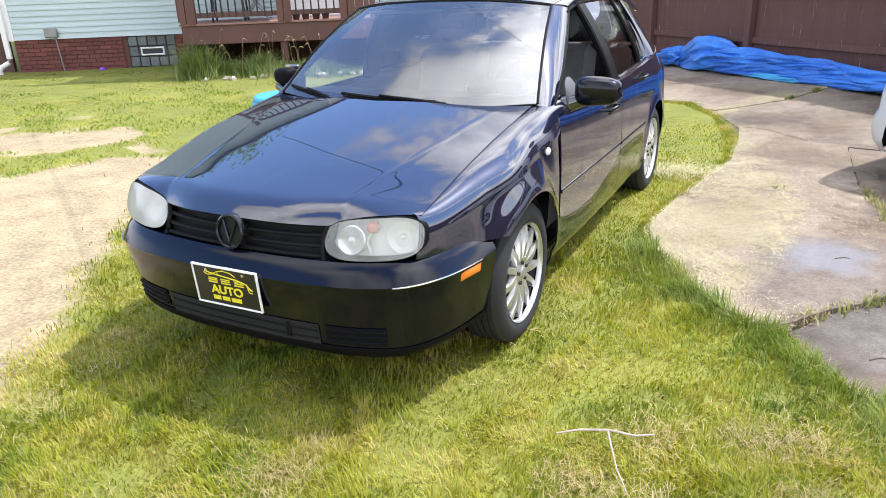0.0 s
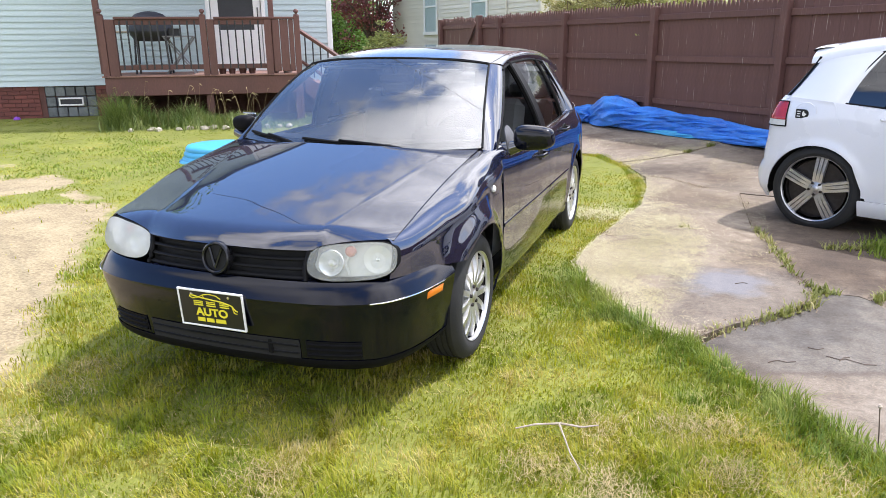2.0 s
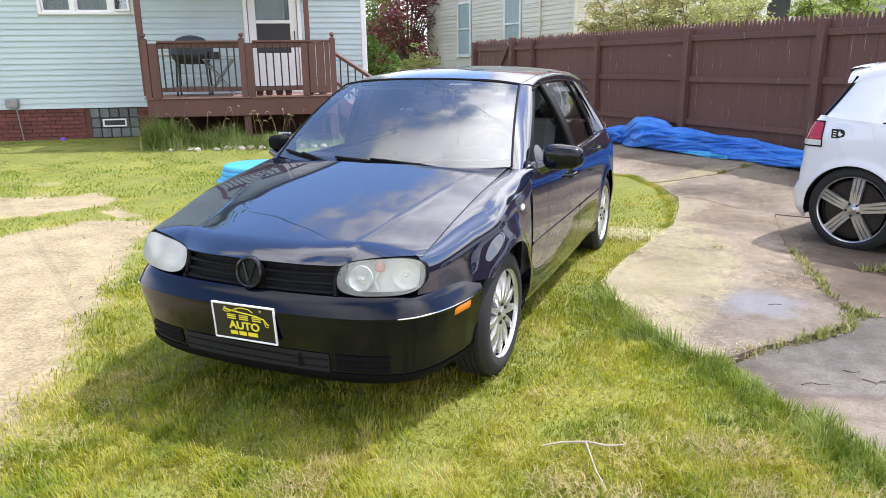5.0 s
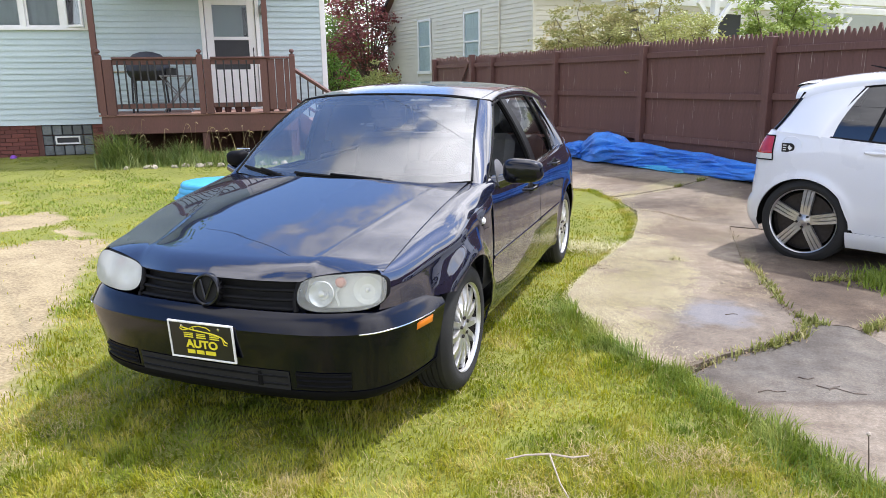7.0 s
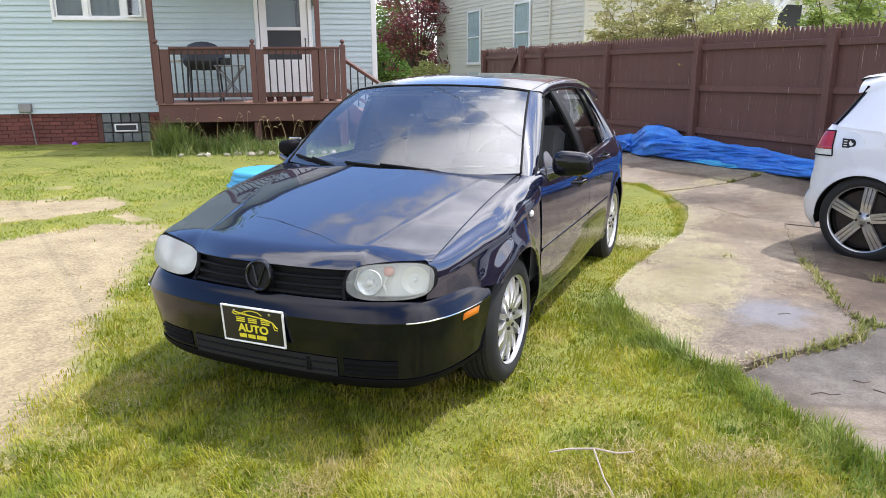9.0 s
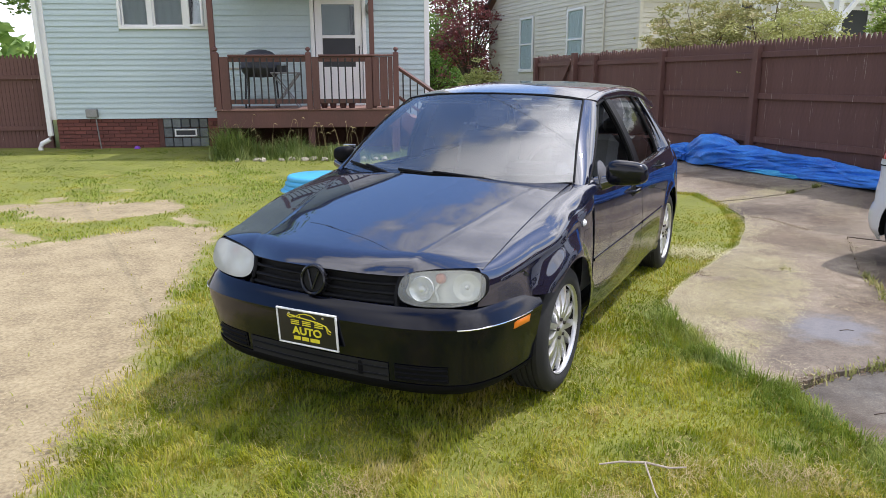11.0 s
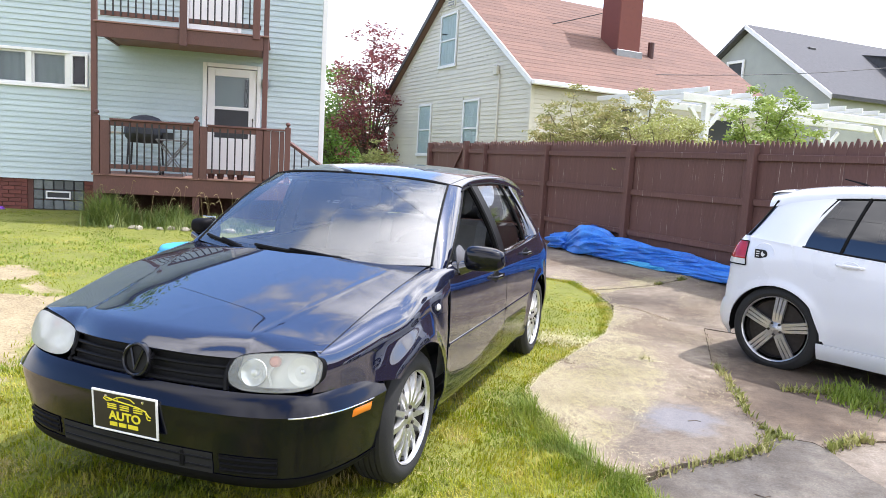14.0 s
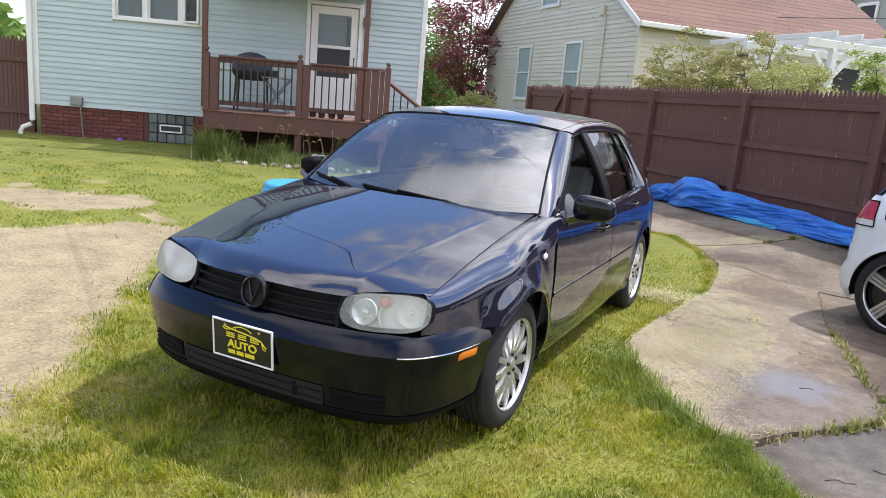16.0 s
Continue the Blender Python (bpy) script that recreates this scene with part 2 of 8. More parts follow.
M_SIDING = mat("pale_blue_vinyl", (0.47, 0.56, 0.575), (0.41, 0.50, 0.515), scale=1.2, rough=0.5, bump=0.05, fine=30, per=0.25)
M_WHITE = mat("white_paint", (0.80, 0.80, 0.79), (0.72, 0.72, 0.71), scale=3, rough=0.45, bump=0.03)
M_BRICK = mat("red_brick", (0.175, 0.058, 0.046), (0.12, 0.041, 0.034), scale=8, rough=0.85, bump=0.3, fine=90, per=0.5)
M_MORTAR = mat("mortar", (0.12, 0.056, 0.046), (0.09, 0.042, 0.035), scale=9, rough=0.9, bump=0.3)
M_DECK = mat("brown_deck_stain", (0.130, 0.056, 0.044), (0.088, 0.038, 0.030), scale=3, rough=0.62, bump=0.15, fine=60, per=0.25, stretch=(1, 1, 0.3))
M_DECKTOP = mat("worn_deck_boards", (0.30, 0.17, 0.13), (0.20, 0.11, 0.085), scale=4, rough=0.7, bump=0.2, per=0.4)
M_FENCE = mat("brown_fence_paint", (0.135, 0.065, 0.053), (0.10, 0.046, 0.038), scale=2.2, rough=0.72, bump=0.2, fine=45, per=0.12, stretch=(1, 1, 0.25))


def worn(m, pale):
    """Narrow upright pale streaks: worn-off paint, and light through picket gaps put into the colour."""
    nd, lk = m.node_tree.nodes, m.node_tree.links
    b = nd["Principled BSDF"]
    base = b.inputs["Base Color"].links[0].from_socket
    co = nd.new("ShaderNodeTexCoord")
    oi = nd.new("ShaderNodeObjectInfo")
    sh = nd.new("ShaderNodeVectorMath")
    sh.operation = "MULTIPLY_ADD"
    sh.inputs[1].default_value = (90, 30, 1.6)
    lk.new(co.outputs["Object"], sh.inputs[0])
    sc = nd.new("ShaderNodeMath")
    sc.operation = "MULTIPLY"
    sc.inputs[1].default_value = 60
    lk.new(oi.outputs["Random"], sc.inputs[0])
    lk.new(sc.outputs[0], sh.inputs[2])
    n = nd.new("ShaderNodeTexNoise")
    n.inputs["Scale"].default_value, n.inputs["Detail"].default_value = 1.0, 3
    lk.new(sh.outputs[0], n.inputs["Vector"])
    r = nd.new("ShaderNodeMapRange")
    r.inputs["From Min"].default_value, r.inputs["From Max"].default_value = 0.68, 0.75
    lk.new(n.outputs["Fac"], r.inputs["Value"])
    mx = nd.new("ShaderNodeMixRGB")
    mx.inputs[2].default_value = (*pale, 1)
    lk.new(r.outputs[0], mx.inputs[0])
    lk.new(base, mx.inputs[1])
    lk.new(mx.outputs[0], b.inputs["Base Color"])


# pale streaks also paint in the light between the closed-up pickets
worn(M_FENCE, (0.46, 0.40, 0.33))
M_BEIGE = mat("beige_vinyl", (0.66, 0.63, 0.54), (0.58, 0.55, 0.47), scale=1.0, rough=0.55, bump=0.05, per=0.2)
M_SHINGLE = mat("brown_red_shingle", (0.215, 0.118, 0.085), (0.125, 0.072, 0.054), scale=14, rough=0.9, bump=0.4, fine=90, per=0.15)
M_GREYROOF = mat("dark_grey_shingle", (0.10, 0.10, 0.105), (0.06, 0.06, 0.065), scale=8, rough=0.9, bump=0.4)
M_GREYWALL = mat("grey_green_siding", (0.36, 0.38, 0.35), (0.30, 0.32, 0.295), scale=2, rough=0.6)
M_GLASS = glass("window_glass", (0.75, 0.8, 0.8))
M_CLEARPANE = glass("curtained_window_glass", (0.93, 0.96, 0.96), ior=1.03)
# near-black colour for sheets that stand for the shade of unlit rooms
M_ROOMSHADE = mat("room_shade", (0.05, 0.055, 0.065), (0.03, 0.033, 0.04), rough=0.9)
M_CURTAIN = mat("pale_curtain", (0.52, 0.56, 0.57), (0.40, 0.44, 0.45), scale=5, rough=0.9, stretch=(6, 6, 0.4))
M_SCREEN = mat("dark_screen", (0.035, 0.037, 0.042), (0.025, 0.026, 0.03), rough=0.6)
M_GBLOCK = mat("glass_block", (0.15, 0.17, 0.18), (0.08, 0.09, 0.10), scale=9, rough=0.12, bump=0.5, fine=30, per=0.5)
M_METALGREY = mat("grey_metal", (0.30, 0.30, 0.30), (0.2, 0.2, 0.2), rough=0.45, metal=0.6)
M_BLACKIRON = mat("black_iron", (0.022, 0.022, 0.024), (0.012, 0.012, 0.013), rough=0.5)
M_GRILLCOVER = mat("dark_blue_cover", (0.045, 0.05, 0.065), (0.03, 0.033, 0.045), rough=0.55, bump=0.2)
M_TERRA = mat("brown_plant_pot", (0.075, 0.028, 0.024), (0.05, 0.02, 0.018), rough=0.6)
M_BLUEPOOL = mat("light_blue_plastic", (0.075, 0.39, 0.66), (0.06, 0.33, 0.58), scale=4, rough=0.4)
M_TARP = mat("blue_tarp", (0.065, 0.29, 0.80), (0.018, 0.085, 0.44), scale=3.2, rough=0.33, bump=0.22, bscale=9, fine=80, rvar=0.12)
M_STONE = mat("pale_stone", (0.46, 0.41, 0.32), (0.30, 0.27, 0.21), scale=9, rough=0.9, bump=0.4, per=0.4)
M_WOODGREY = mat("grey_twig", (0.42, 0.36, 0.29), (0.28, 0.23, 0.18), scale=30, rough=0.85, bump=0.3)
M_BARK = mat("bark", (0.14, 0.10, 0.075), (0.08, 0.058, 0.045), scale=12, rough=0.9, bump=0.6)
M_CABLE = mat("black_cable", (0.02, 0.02, 0.022), rough=0.5)


def leaf_mat(name, stops, rough=0.55, trans=0.25, own=0.42, patch=1.7):
    """Leaves and blades: the colour differs from piece to piece and in wide patches."""
    m = bpy.data.materials.new(name)
    m.use_nodes = True
    nd, lk = m.node_tree.nodes, m.node_tree.links
    b = nd["Principled BSDF"]
    ge = nd.new("ShaderNodeNewGeometry")
    co = nd.new("ShaderNodeTexCoord")
    no = nd.new("ShaderNodeTexNoise")
    no.inputs["Scale"].default_value, no.inputs["Detail"].default_value = patch, 5
    lk.new(co.outputs["Object"], no.inputs["Vector"])
    a = nd.new("ShaderNodeMath")
    a.operation = "MULTIPLY_ADD"
    a.inputs[1].default_value = own
    lk.new(ge.outputs["Random Per Island"], a.inputs[0])
    mr = nd.new("ShaderNodeMapRange")
    mr.inputs["From Min"].default_value, mr.inputs["From Max"].default_value = 0.3, 0.7
    mr.inputs["To Min"].default_value, mr.inputs["To Max"].default_value = 0.0, 0.72
    lk.new(no.outputs["Fac"], mr.inputs["Value"])
    lk.new(mr.outputs[0], a.inputs[2])
    rp = nd.new("ShaderNodeValToRGB")
    el = rp.color_ramp.elements
    while len(el) < len(stops):
        el.new(0.5)
    for e, (p, c) in zip(el, stops):
        e.position, e.color = p, (*c, 1)
    lk.new(a.outputs[0], rp.inputs[0])
    lk.new(rp.outputs[0], b.inputs["Base Color"])
    b.inputs["Roughness"].default_value = rough
    tl = nd.new("ShaderNodeBsdfTranslucent")
    lk.new(rp.outputs[0], tl.inputs[0])
    mx = nd.new("ShaderNodeMixShader")
    mx.inputs[0].default_value = trans
    lk.new(b.outputs[0], mx.inputs[1])
    lk.new(tl.outputs[0], mx.inputs[2])
    lk.new(mx.outputs[0], nd["Material Output"].inputs[0])
    return m


M_GRASS = leaf_mat("lawn_grass", [(0.0, (0.088, 0.151, 0.004)), (0.34, (0.200, 0.249, 0.006)), (0.60, (0.339, 0.335, 0.013)), (0.82, (0.456, 0.381, 0.089)), (1.0, (0.539, 0.446, 0.242))], trans=0.40, own=0.31, patch=2.6)
M_FARLAWN = leaf_mat("far_lawn_grass", [(0.0, (0.06, 0.11, 0.005)), (0.4, (0.125, 0.175, 0.007)), (0.75, (0.22, 0.24, 0.012)), (1.0, (0.34, 0.30, 0.05))], trans=0.48, own=0.3, patch=1.2)
M_TALL = leaf_mat("tall_grass", [(0.0, (0.07, 0.135, 0.010)), (0.5, (0.15, 0.22, 0.018)), (1.0, (0.32, 0.34, 0.06))], trans=0.35)
M_WEED = leaf_mat("dark_weeds", [(0.0, (0.06, 0.11, 0.02)), (0.5, (0.16, 0.22, 0.045)), (1.0, (0.36, 0.38, 0.14))], trans=0.3)
M_CLOVER = leaf_mat("low_weeds", [(0.0, (0.12, 0.19, 0.02)), (0.5, (0.22, 0.29, 0.03)), (1.0, (0.34, 0.38, 0.06))], trans=0.42)
M_STRAW = leaf_mat("dry_clippings", [(0.0, (0.33, 0.30, 0.13)), (0.5, (0.52, 0.47, 0.26)), (1.0, (0.68, 0.63, 0.42))], rough=0.8, trans=0.1)
M_JOINT = leaf_mat("joint_weed_leaves", [(0.0, (0.10, 0.12, 0.025)), (0.5, (0.24, 0.26, 0.06)), (1.0, (0.44, 0.38, 0.17))], trans=0.3)
M_TUFT = leaf_mat("brown_straw", [(0.0, (0.20, 0.15, 0.065)), (0.5, (0.36, 0.27, 0.12)), (1.0, (0.52, 0.42, 0.22))], rough=0.8, trans=0.15)
M_LEAF = leaf_mat("green_leaves", [(0.0, (0.07, 0.15, 0.025)), (0.5, (0.15, 0.26, 0.05)), (1.0, (0.30, 0.40, 0.10))], trans=0.35)
M_LEAFL = leaf_mat("fresh_green_leaves", [(0.0, (0.14, 0.22, 0.04)), (0.5, (0.27, 0.36, 0.075)), (1.0, (0.44, 0.50, 0.15))], trans=0.35)
M_LEAFY = leaf_mat("yellow_green_leaves", [(0.0, (0.20, 0.24, 0.06)), (0.5, (0.36, 0.38, 0.11)), (1.0, (0.52, 0.50, 0.22))], trans=0.3)
M_LEAFR = leaf_mat("dark_red_leaves", [(0.0, (0.10, 0.028, 0.032)), (0.5, (0.21, 0.055, 0.06)), (1.0, (0.36, 0.13, 0.12))], trans=0.3)
M_LEAFM = leaf_mat("olive_maple_leaves", [(0.0, (0.16, 0.19, 0.05)), (0.5, (0.32, 0.32, 0.11)), (1.0, (0.50, 0.42, 0.21))], trans=0.3)


def ground_mat():
    m = mat("lawn_soil", (0.20, 0.21, 0.030), (0.11, 0.122, 0.016), scale=2.5, rough=0.95, bump=0.6, bscale=55, fine=60)
    nd, lk = m.node_tree.nodes, m.node_tree.links
    b = nd["Principled BSDF"]
    lawn = b.inputs["Base Color"].links[0].from_socket
    at = nd.new("ShaderNodeAttribute")
    at.attribute_name = "bare"
    co = nd.new("ShaderNodeTexCoord")
    n = nd.new("ShaderNodeTexNoise")
    n.inputs["Scale"].default_value, n.inputs["Detail"].default_value, n.inputs["Roughness"].default_value = 3.2, 8, 0.65
    lk.new(co.outputs["Object"], n.inputs["Vector"])
    n2 = nd.new("ShaderNodeTexNoise")
    n2.inputs["Scale"].default_value, n2.inputs["Detail"].default_value = 48, 6
    lk.new(co.outputs["Object"], n2.inputs["Vector"])
    ad = nd.new("ShaderNodeMath")
    ad.operation = "ADD"
    lk.new(n.outputs["Fac"], ad.inputs[0])
    lk.new(n2.outputs["Fac"], ad.inputs[1])
    rp = nd.new("ShaderNodeValToRGB")
    e = rp.color_ramp.elements
    e[0].position, e[0].color = 0.36, (0.165, 0.124, 0.072, 1)
    e[1].position, e[1].color = 0.66, (0.37, 0.303, 0.18, 1)
    x = e.new(0.5)
    x.color = (0.272, 0.216, 0.122, 1)
    hf = nd.new("ShaderNodeMath")
    hf.operation = "MULTIPLY"
    hf.inputs[1].default_value = 0.5
    lk.new(ad.outputs[0], hf.inputs[0])
    lk.new(hf.outputs[0], rp.inputs[0])
    # a ragged border between lawn and bare soil
    s = nd.new("ShaderNodeMath")
    s.operation = "MULTIPLY_ADD"
    s.inputs[1].default_value = 1.0
    lk.new(n.outputs["Fac"], s.inputs[0])
    lk.new(at.outputs["Fac"], s.inputs[2])
    st = nd.new("ShaderNodeMapRange")
    st.inputs["From Min"].default_value, st.inputs["From Max"].default_value = 0.87, 1.09
    lk.new(s.outputs[0], st.inputs["Value"])
    mx = nd.new("ShaderNodeMixRGB")
    lk.new(st.outputs[0], mx.inputs[0])
    lk.new(lawn, mx.inputs[1])
    lk.new(rp.outputs[0], mx.inputs[2])
    lk.new(mx.outputs[0], b.inputs["Base Color"])
    return m


M_GROUND = ground_mat()


def concrete_mat(name, light, dark, damp=False):
    m = mat(name, light, dark, scale=1.6, rough=0.85, bump=0.35, bscale=120, fine=75, per=0.2)
    nd, lk = m.node_tree.nodes, m.node_tree.links
    b = nd["Principled BSDF"]
    base = b.inputs["Base Color"].links[0].from_socket
    co = nd.new("ShaderNodeTexCoord")
    # speckle of exposed aggregate
    vo = nd.new("ShaderNodeTexVoronoi")
    vo.inputs["Scale"].default_value = 170
    lk.new(co.outputs["Object"], vo.inputs["Vector"])
    r1 = nd.new("ShaderNodeValToRGB")
    r1.color_ramp.elements[0].position, r1.color_ramp.elements[0].color = 0.08, (1.70, 1.64, 1.52, 1)
    r1.color_ramp.elements[1].position, r1.color_ramp.elements[1].color = 0.34, (0.84, 0.835, 0.82, 1)
    lk.new(vo.outputs["Distance"], r1.inputs[0])
    mu = nd.new("ShaderNodeMixRGB")
    mu.blend_type = "MULTIPLY"
    mu.inputs[0].default_value = 0.85
    lk.new(base, mu.inputs[1])
    lk.new(r1.outputs[0], mu.inputs[2])
    # damp, darker and glossier patches
    n = nd.new("ShaderNodeTexNoise")
    n.inputs["Scale"].default_value, n.inputs["Detail"].default_value = 0.85, 3
    lk.new(co.outputs["Object"], n.inputs["Vector"])
    wet = nd.new("ShaderNodeMapRange")
    wet.inputs["From Min"].default_value, wet.inputs["From Max"].default_value = 0.48, 0.62
    lk.new(n.outputs["Fac"], wet.inputs["Value"])
    dk = nd.new("ShaderNodeMixRGB")
    dk.blend_type = "MULTIPLY"
    dk.inputs[2].default_value = (0.60, 0.54, 0.48, 1)
    lk.new(wet.outputs[0], dk.inputs[0])
    nb = nd.new("ShaderNodeTexNoise")
    nb.inputs["Scale"].default_value, nb.inputs["Detail"].default_value, nb.inputs["Roughness"].default_value = 9.0, 8, 0.72
    lk.new(co.outputs["Object"], nb.inputs["Vector"])
    rb = nd.new("ShaderNodeValToRGB")
    rb.color_ramp.elements[0].position, rb.color_ramp.elements[0].color = 0.33, (0.62, 0.55, 0.48, 1)
    rb.color_ramp.elements[1].position, rb.color_ramp.elements[1].color = 0.66, (1.20, 1.19, 1.17, 1)
    lk.new(nb.outputs["Fac"], rb.inputs[0])
    mb = nd.new("ShaderNodeMixRGB")
    mb.blend_type = "MULTIPLY"
    mb.inputs[0].default_value = 0.8
    lk.new(mu.outputs[0], mb.inputs[1])
    lk.new(rb.outputs[0], mb.inputs[2])
    lk.new(mb.outputs[0], dk.inputs[1])
    n4 = nd.new("ShaderNodeTexNoise")
    n4.inputs["Scale"].default_value, n4.inputs["Detail"].default_value = 6.0, 7
    lk.new(co.outputs["Object"], n4.inputs["Vector"])

    def patch(x, y, rx, ry):
        """Distance from the middle of a ragged stain, 1 near its edge."""
        mp = nd.new("ShaderNodeMapping")
        mp.inputs["Location"].default_value, mp.inputs["Scale"].default_value = (-x / rx, -y / ry, 0), (1 / rx, 1 / ry, 0)
        lk.new(co.outputs["Object"], mp.inputs["Vector"])
        ln = nd.new("ShaderNodeVectorMath")
        ln.operation = "LENGTH"
        lk.new(mp.outputs[0], ln.inputs[0])
        sm = nd.new("ShaderNodeMath")
        sm.operation = "MULTIPLY_ADD"
        sm.inputs[1].default_value = 1.6
        lk.new(n4.outputs["Fac"], sm.inputs[0])
        lk.new(ln.outputs["Value"], sm.inputs[2])
        return sm.outputs[0]

    # broad grey-brown stains either side of the joints
    stained = dk.outputs[0]
    for x, y, rx, ry, tone in ((2.12, 1.10, 0.50, 0.66, (0.66, 0.66, 0.68, 1)), (2.78, 2.45, 0.62, 0.85, (0.50, 0.46, 0.43, 1)), (1.30, 5.15, 0.55, 0.35, (0.66, 0.64, 0.62, 1))):
        so = nd.new("ShaderNodeMapRange")
        so.inputs["From Min"].default_value, so.inputs["From Max"].default_value = 2.0, 1.55
        lk.new(patch(x, y, rx, ry), so.inputs["Value"])
        sk = nd.new("ShaderNodeMixRGB")
        sk.blend_type = "MULTIPLY"
        sk.inputs[2].default_value = tone
        lk.new(so.outputs[0], sk.inputs[0])
        lk.new(stained, sk.inputs[1])
        stained = sk.outputs[0]
    # a spilled, half-dried pale patch near the joint, with a ragged edge; its sky sheen is blue-grey colour
    sp = nd.new("ShaderNodeMapRange")
    sp.inputs["From Min"].default_value, sp.inputs["From Max"].default_value = 1.75, 1.25
    sp.inputs["To Max"].default_value = 0.45
    lk.new(patch(1.97, 1.38, 0.27, 0.34), sp.inputs["Value"])
    sx = nd.new("ShaderNodeMixRGB")
    sx.inputs[2].default_value = (0.175, 0.195, 0.235, 1)
    lk.new(sp.outputs[0], sx.inputs[0])
    lk.new(stained, sx.inputs[1])
    last = sx.outputs[0]
    if damp:
        # damp grey half beside the joint, with a brown tide line
        sp_ = nd.new("ShaderNodeSeparateXYZ")
        lk.new(co.outputs["Object"], sp_.inputs[0])
        def fm(op, a, c):
            q = nd.new("ShaderNodeMath")
            q.operation = op
            for k, v in enumerate((a, c)):
                if isinstance(v, (int, float)):
                    q.inputs[k].default_value = v
                else:
                    lk.new(v, q.inputs[k])
            return q.outputs[0]
        side = fm("ADD", fm("SUBTRACT", fm("SUBTRACT", sp_.outputs[1], fm("MULTIPLY", sp_.outputs[0], 0.26)), -0.395), fm("MULTIPLY", fm("SUBTRACT", n4.outputs["Fac"], 0.5), 0.16))
        wetm = nd.new("ShaderNodeMapRange")
        wetm.inputs["From Min"].default_value, wetm.inputs["From Max"].default_value = -0.012, 0.03
        lk.new(side, wetm.inputs["Value"])
        m1 = nd.new("ShaderNodeMixRGB")
        m1.blend_type = "MULTIPLY"
        m1.inputs[2].default_value = (0.70, 0.745, 0.80, 1)
        lk.new(wetm.outputs[0], m1.inputs[0])
        lk.new(last, m1.inputs[1])
        tide = nd.new("ShaderNodeMapRange")
        tide.inputs["From Min"].default_value, tide.inputs["From Max"].default_value = 0.055, 0.0
        tide.inputs["To Max"].default_value = 0.75
        lk.new(fm("ABSOLUTE", fm("SUBTRACT", side, 0.02), 0.0), tide.inputs["Value"])
        m2 = nd.new("ShaderNodeMixRGB")
        m2.inputs[2].default_value = (0.085, 0.062, 0.044, 1)
        lk.new(tide.outputs[0], m2.inputs[0])
        lk.new(m1.outputs[0], m2.inputs[1])
        last = m2.outputs[0]
    lk.new(last, b.inputs["Base Color"])
    return m


M_CONC = concrete_mat("old_concrete", (0.315, 0.265, 0.205), (0.145, 0.117, 0.088))
M_CONCD = concrete_mat("dirty_concrete", (0.29, 0.235, 0.175), (0.125, 0.097, 0.070))
M_CONCW = concrete_mat("half_damp_concrete", (0.30, 0.255, 0.20), (0.14, 0.117, 0.092), True)
M_CONCG = concrete_mat("grey_concrete", (0.285, 0.245, 0.198), (0.135, 0.115, 0.092))

# ---- ground ----
def gz(x, y):
    """Height of the ground: a gentle slope with a dip left of the car."""
    s = 0.0177 * (x - 0.8) if x > -1 else -0.032 + 0.018 * (-1 - max(x, -9.0))
    h = min(s, 0.12) + 0.0075 * max(min(y, 14.0), -4.0)
    d = 0.688 * (x - 2.55) + 0.725 * (y - 6.60)          # beyond the fence line
    t = max(0.0, min(1.0, (d + 2.2) / 2.2)) if x > -6 else 0.0
    return h + 0.11 * t * t * (3 - 2 * t)


LAWN_EDGE = [(-4.2, 7.4), (-1.5, 6.75), (0.15, 6.23), (0.55, 6.05), (0.82, 5.56), (0.95, 5.34), (1.26, 4.15), (1.28, 3.37), (1.18, 2.81), (1.09, 2.32), (1.03, 1.9), (1.02, 1.55),
             (1.1, 1.26), (1.27, 0.93), (1.48, 0.62), (1.7, 0.44), (1.82, 0.40), (1.94, 0.21), (2.1, -0.01), (2.27, -0.18), (2.45, -0.4), (3.2, -1.2), (5.0, -3.0)]
DRIVE = LAWN_EDGE + [(9.0, -3.0), (9.0, 2.0), (2.5, 7.0), (-4.9, 13.9)]
BARE = [(-0.45, -2.2), (-0.64, -1.75), (-1.01, -1.22), (-1.45, -0.64), (-1.92, -0.03), (-2.6, 0.85), (-3.3, 1.86), (-3.49, 2.04), (-3.89, 1.75), (-4.2, 1.34),
        (-4.25, 0.78), (-4.49, 0.41), (-6.0, -0.8), (-7.0, -3.0), (-5.0, -5.0), (-1.5, -3.5)]
BARE_FAR = [(-6.6, 1.4), (-6.03, 1.99), (-5.6, 2.5), (-4.7, 2.1), (-4.85, 1.5), (-5.79, 1.19)]


def inside(poly, X, Y):
    """Signed distance to a polygon, positive inside, for arrays."""
    X, Y = np.asarray(X, float), np.asarray(Y, float)
    d = np.full(X.shape, 1e9)
    w = np.zeros(X.shape, bool)
    for (x0, y0), (x1, y1) in zip(poly, poly[1:] + poly[:1]):
        ex, ey = x1 - x0, y1 - y0
        t = np.clip(((X - x0) * ex + (Y - y0) * ey) / (ex * ex + ey * ey), 0, 1)
        d = np.minimum(d, np.hypot(X - x0 - t * ex, Y - y0 - t * ey))
        c = ((y0 > Y) != (y1 > Y)) & (X < ex * (Y - y0) / (ey if ey else 1e-9) + x0)
        w ^= c
    return np.where(w, d, -d)


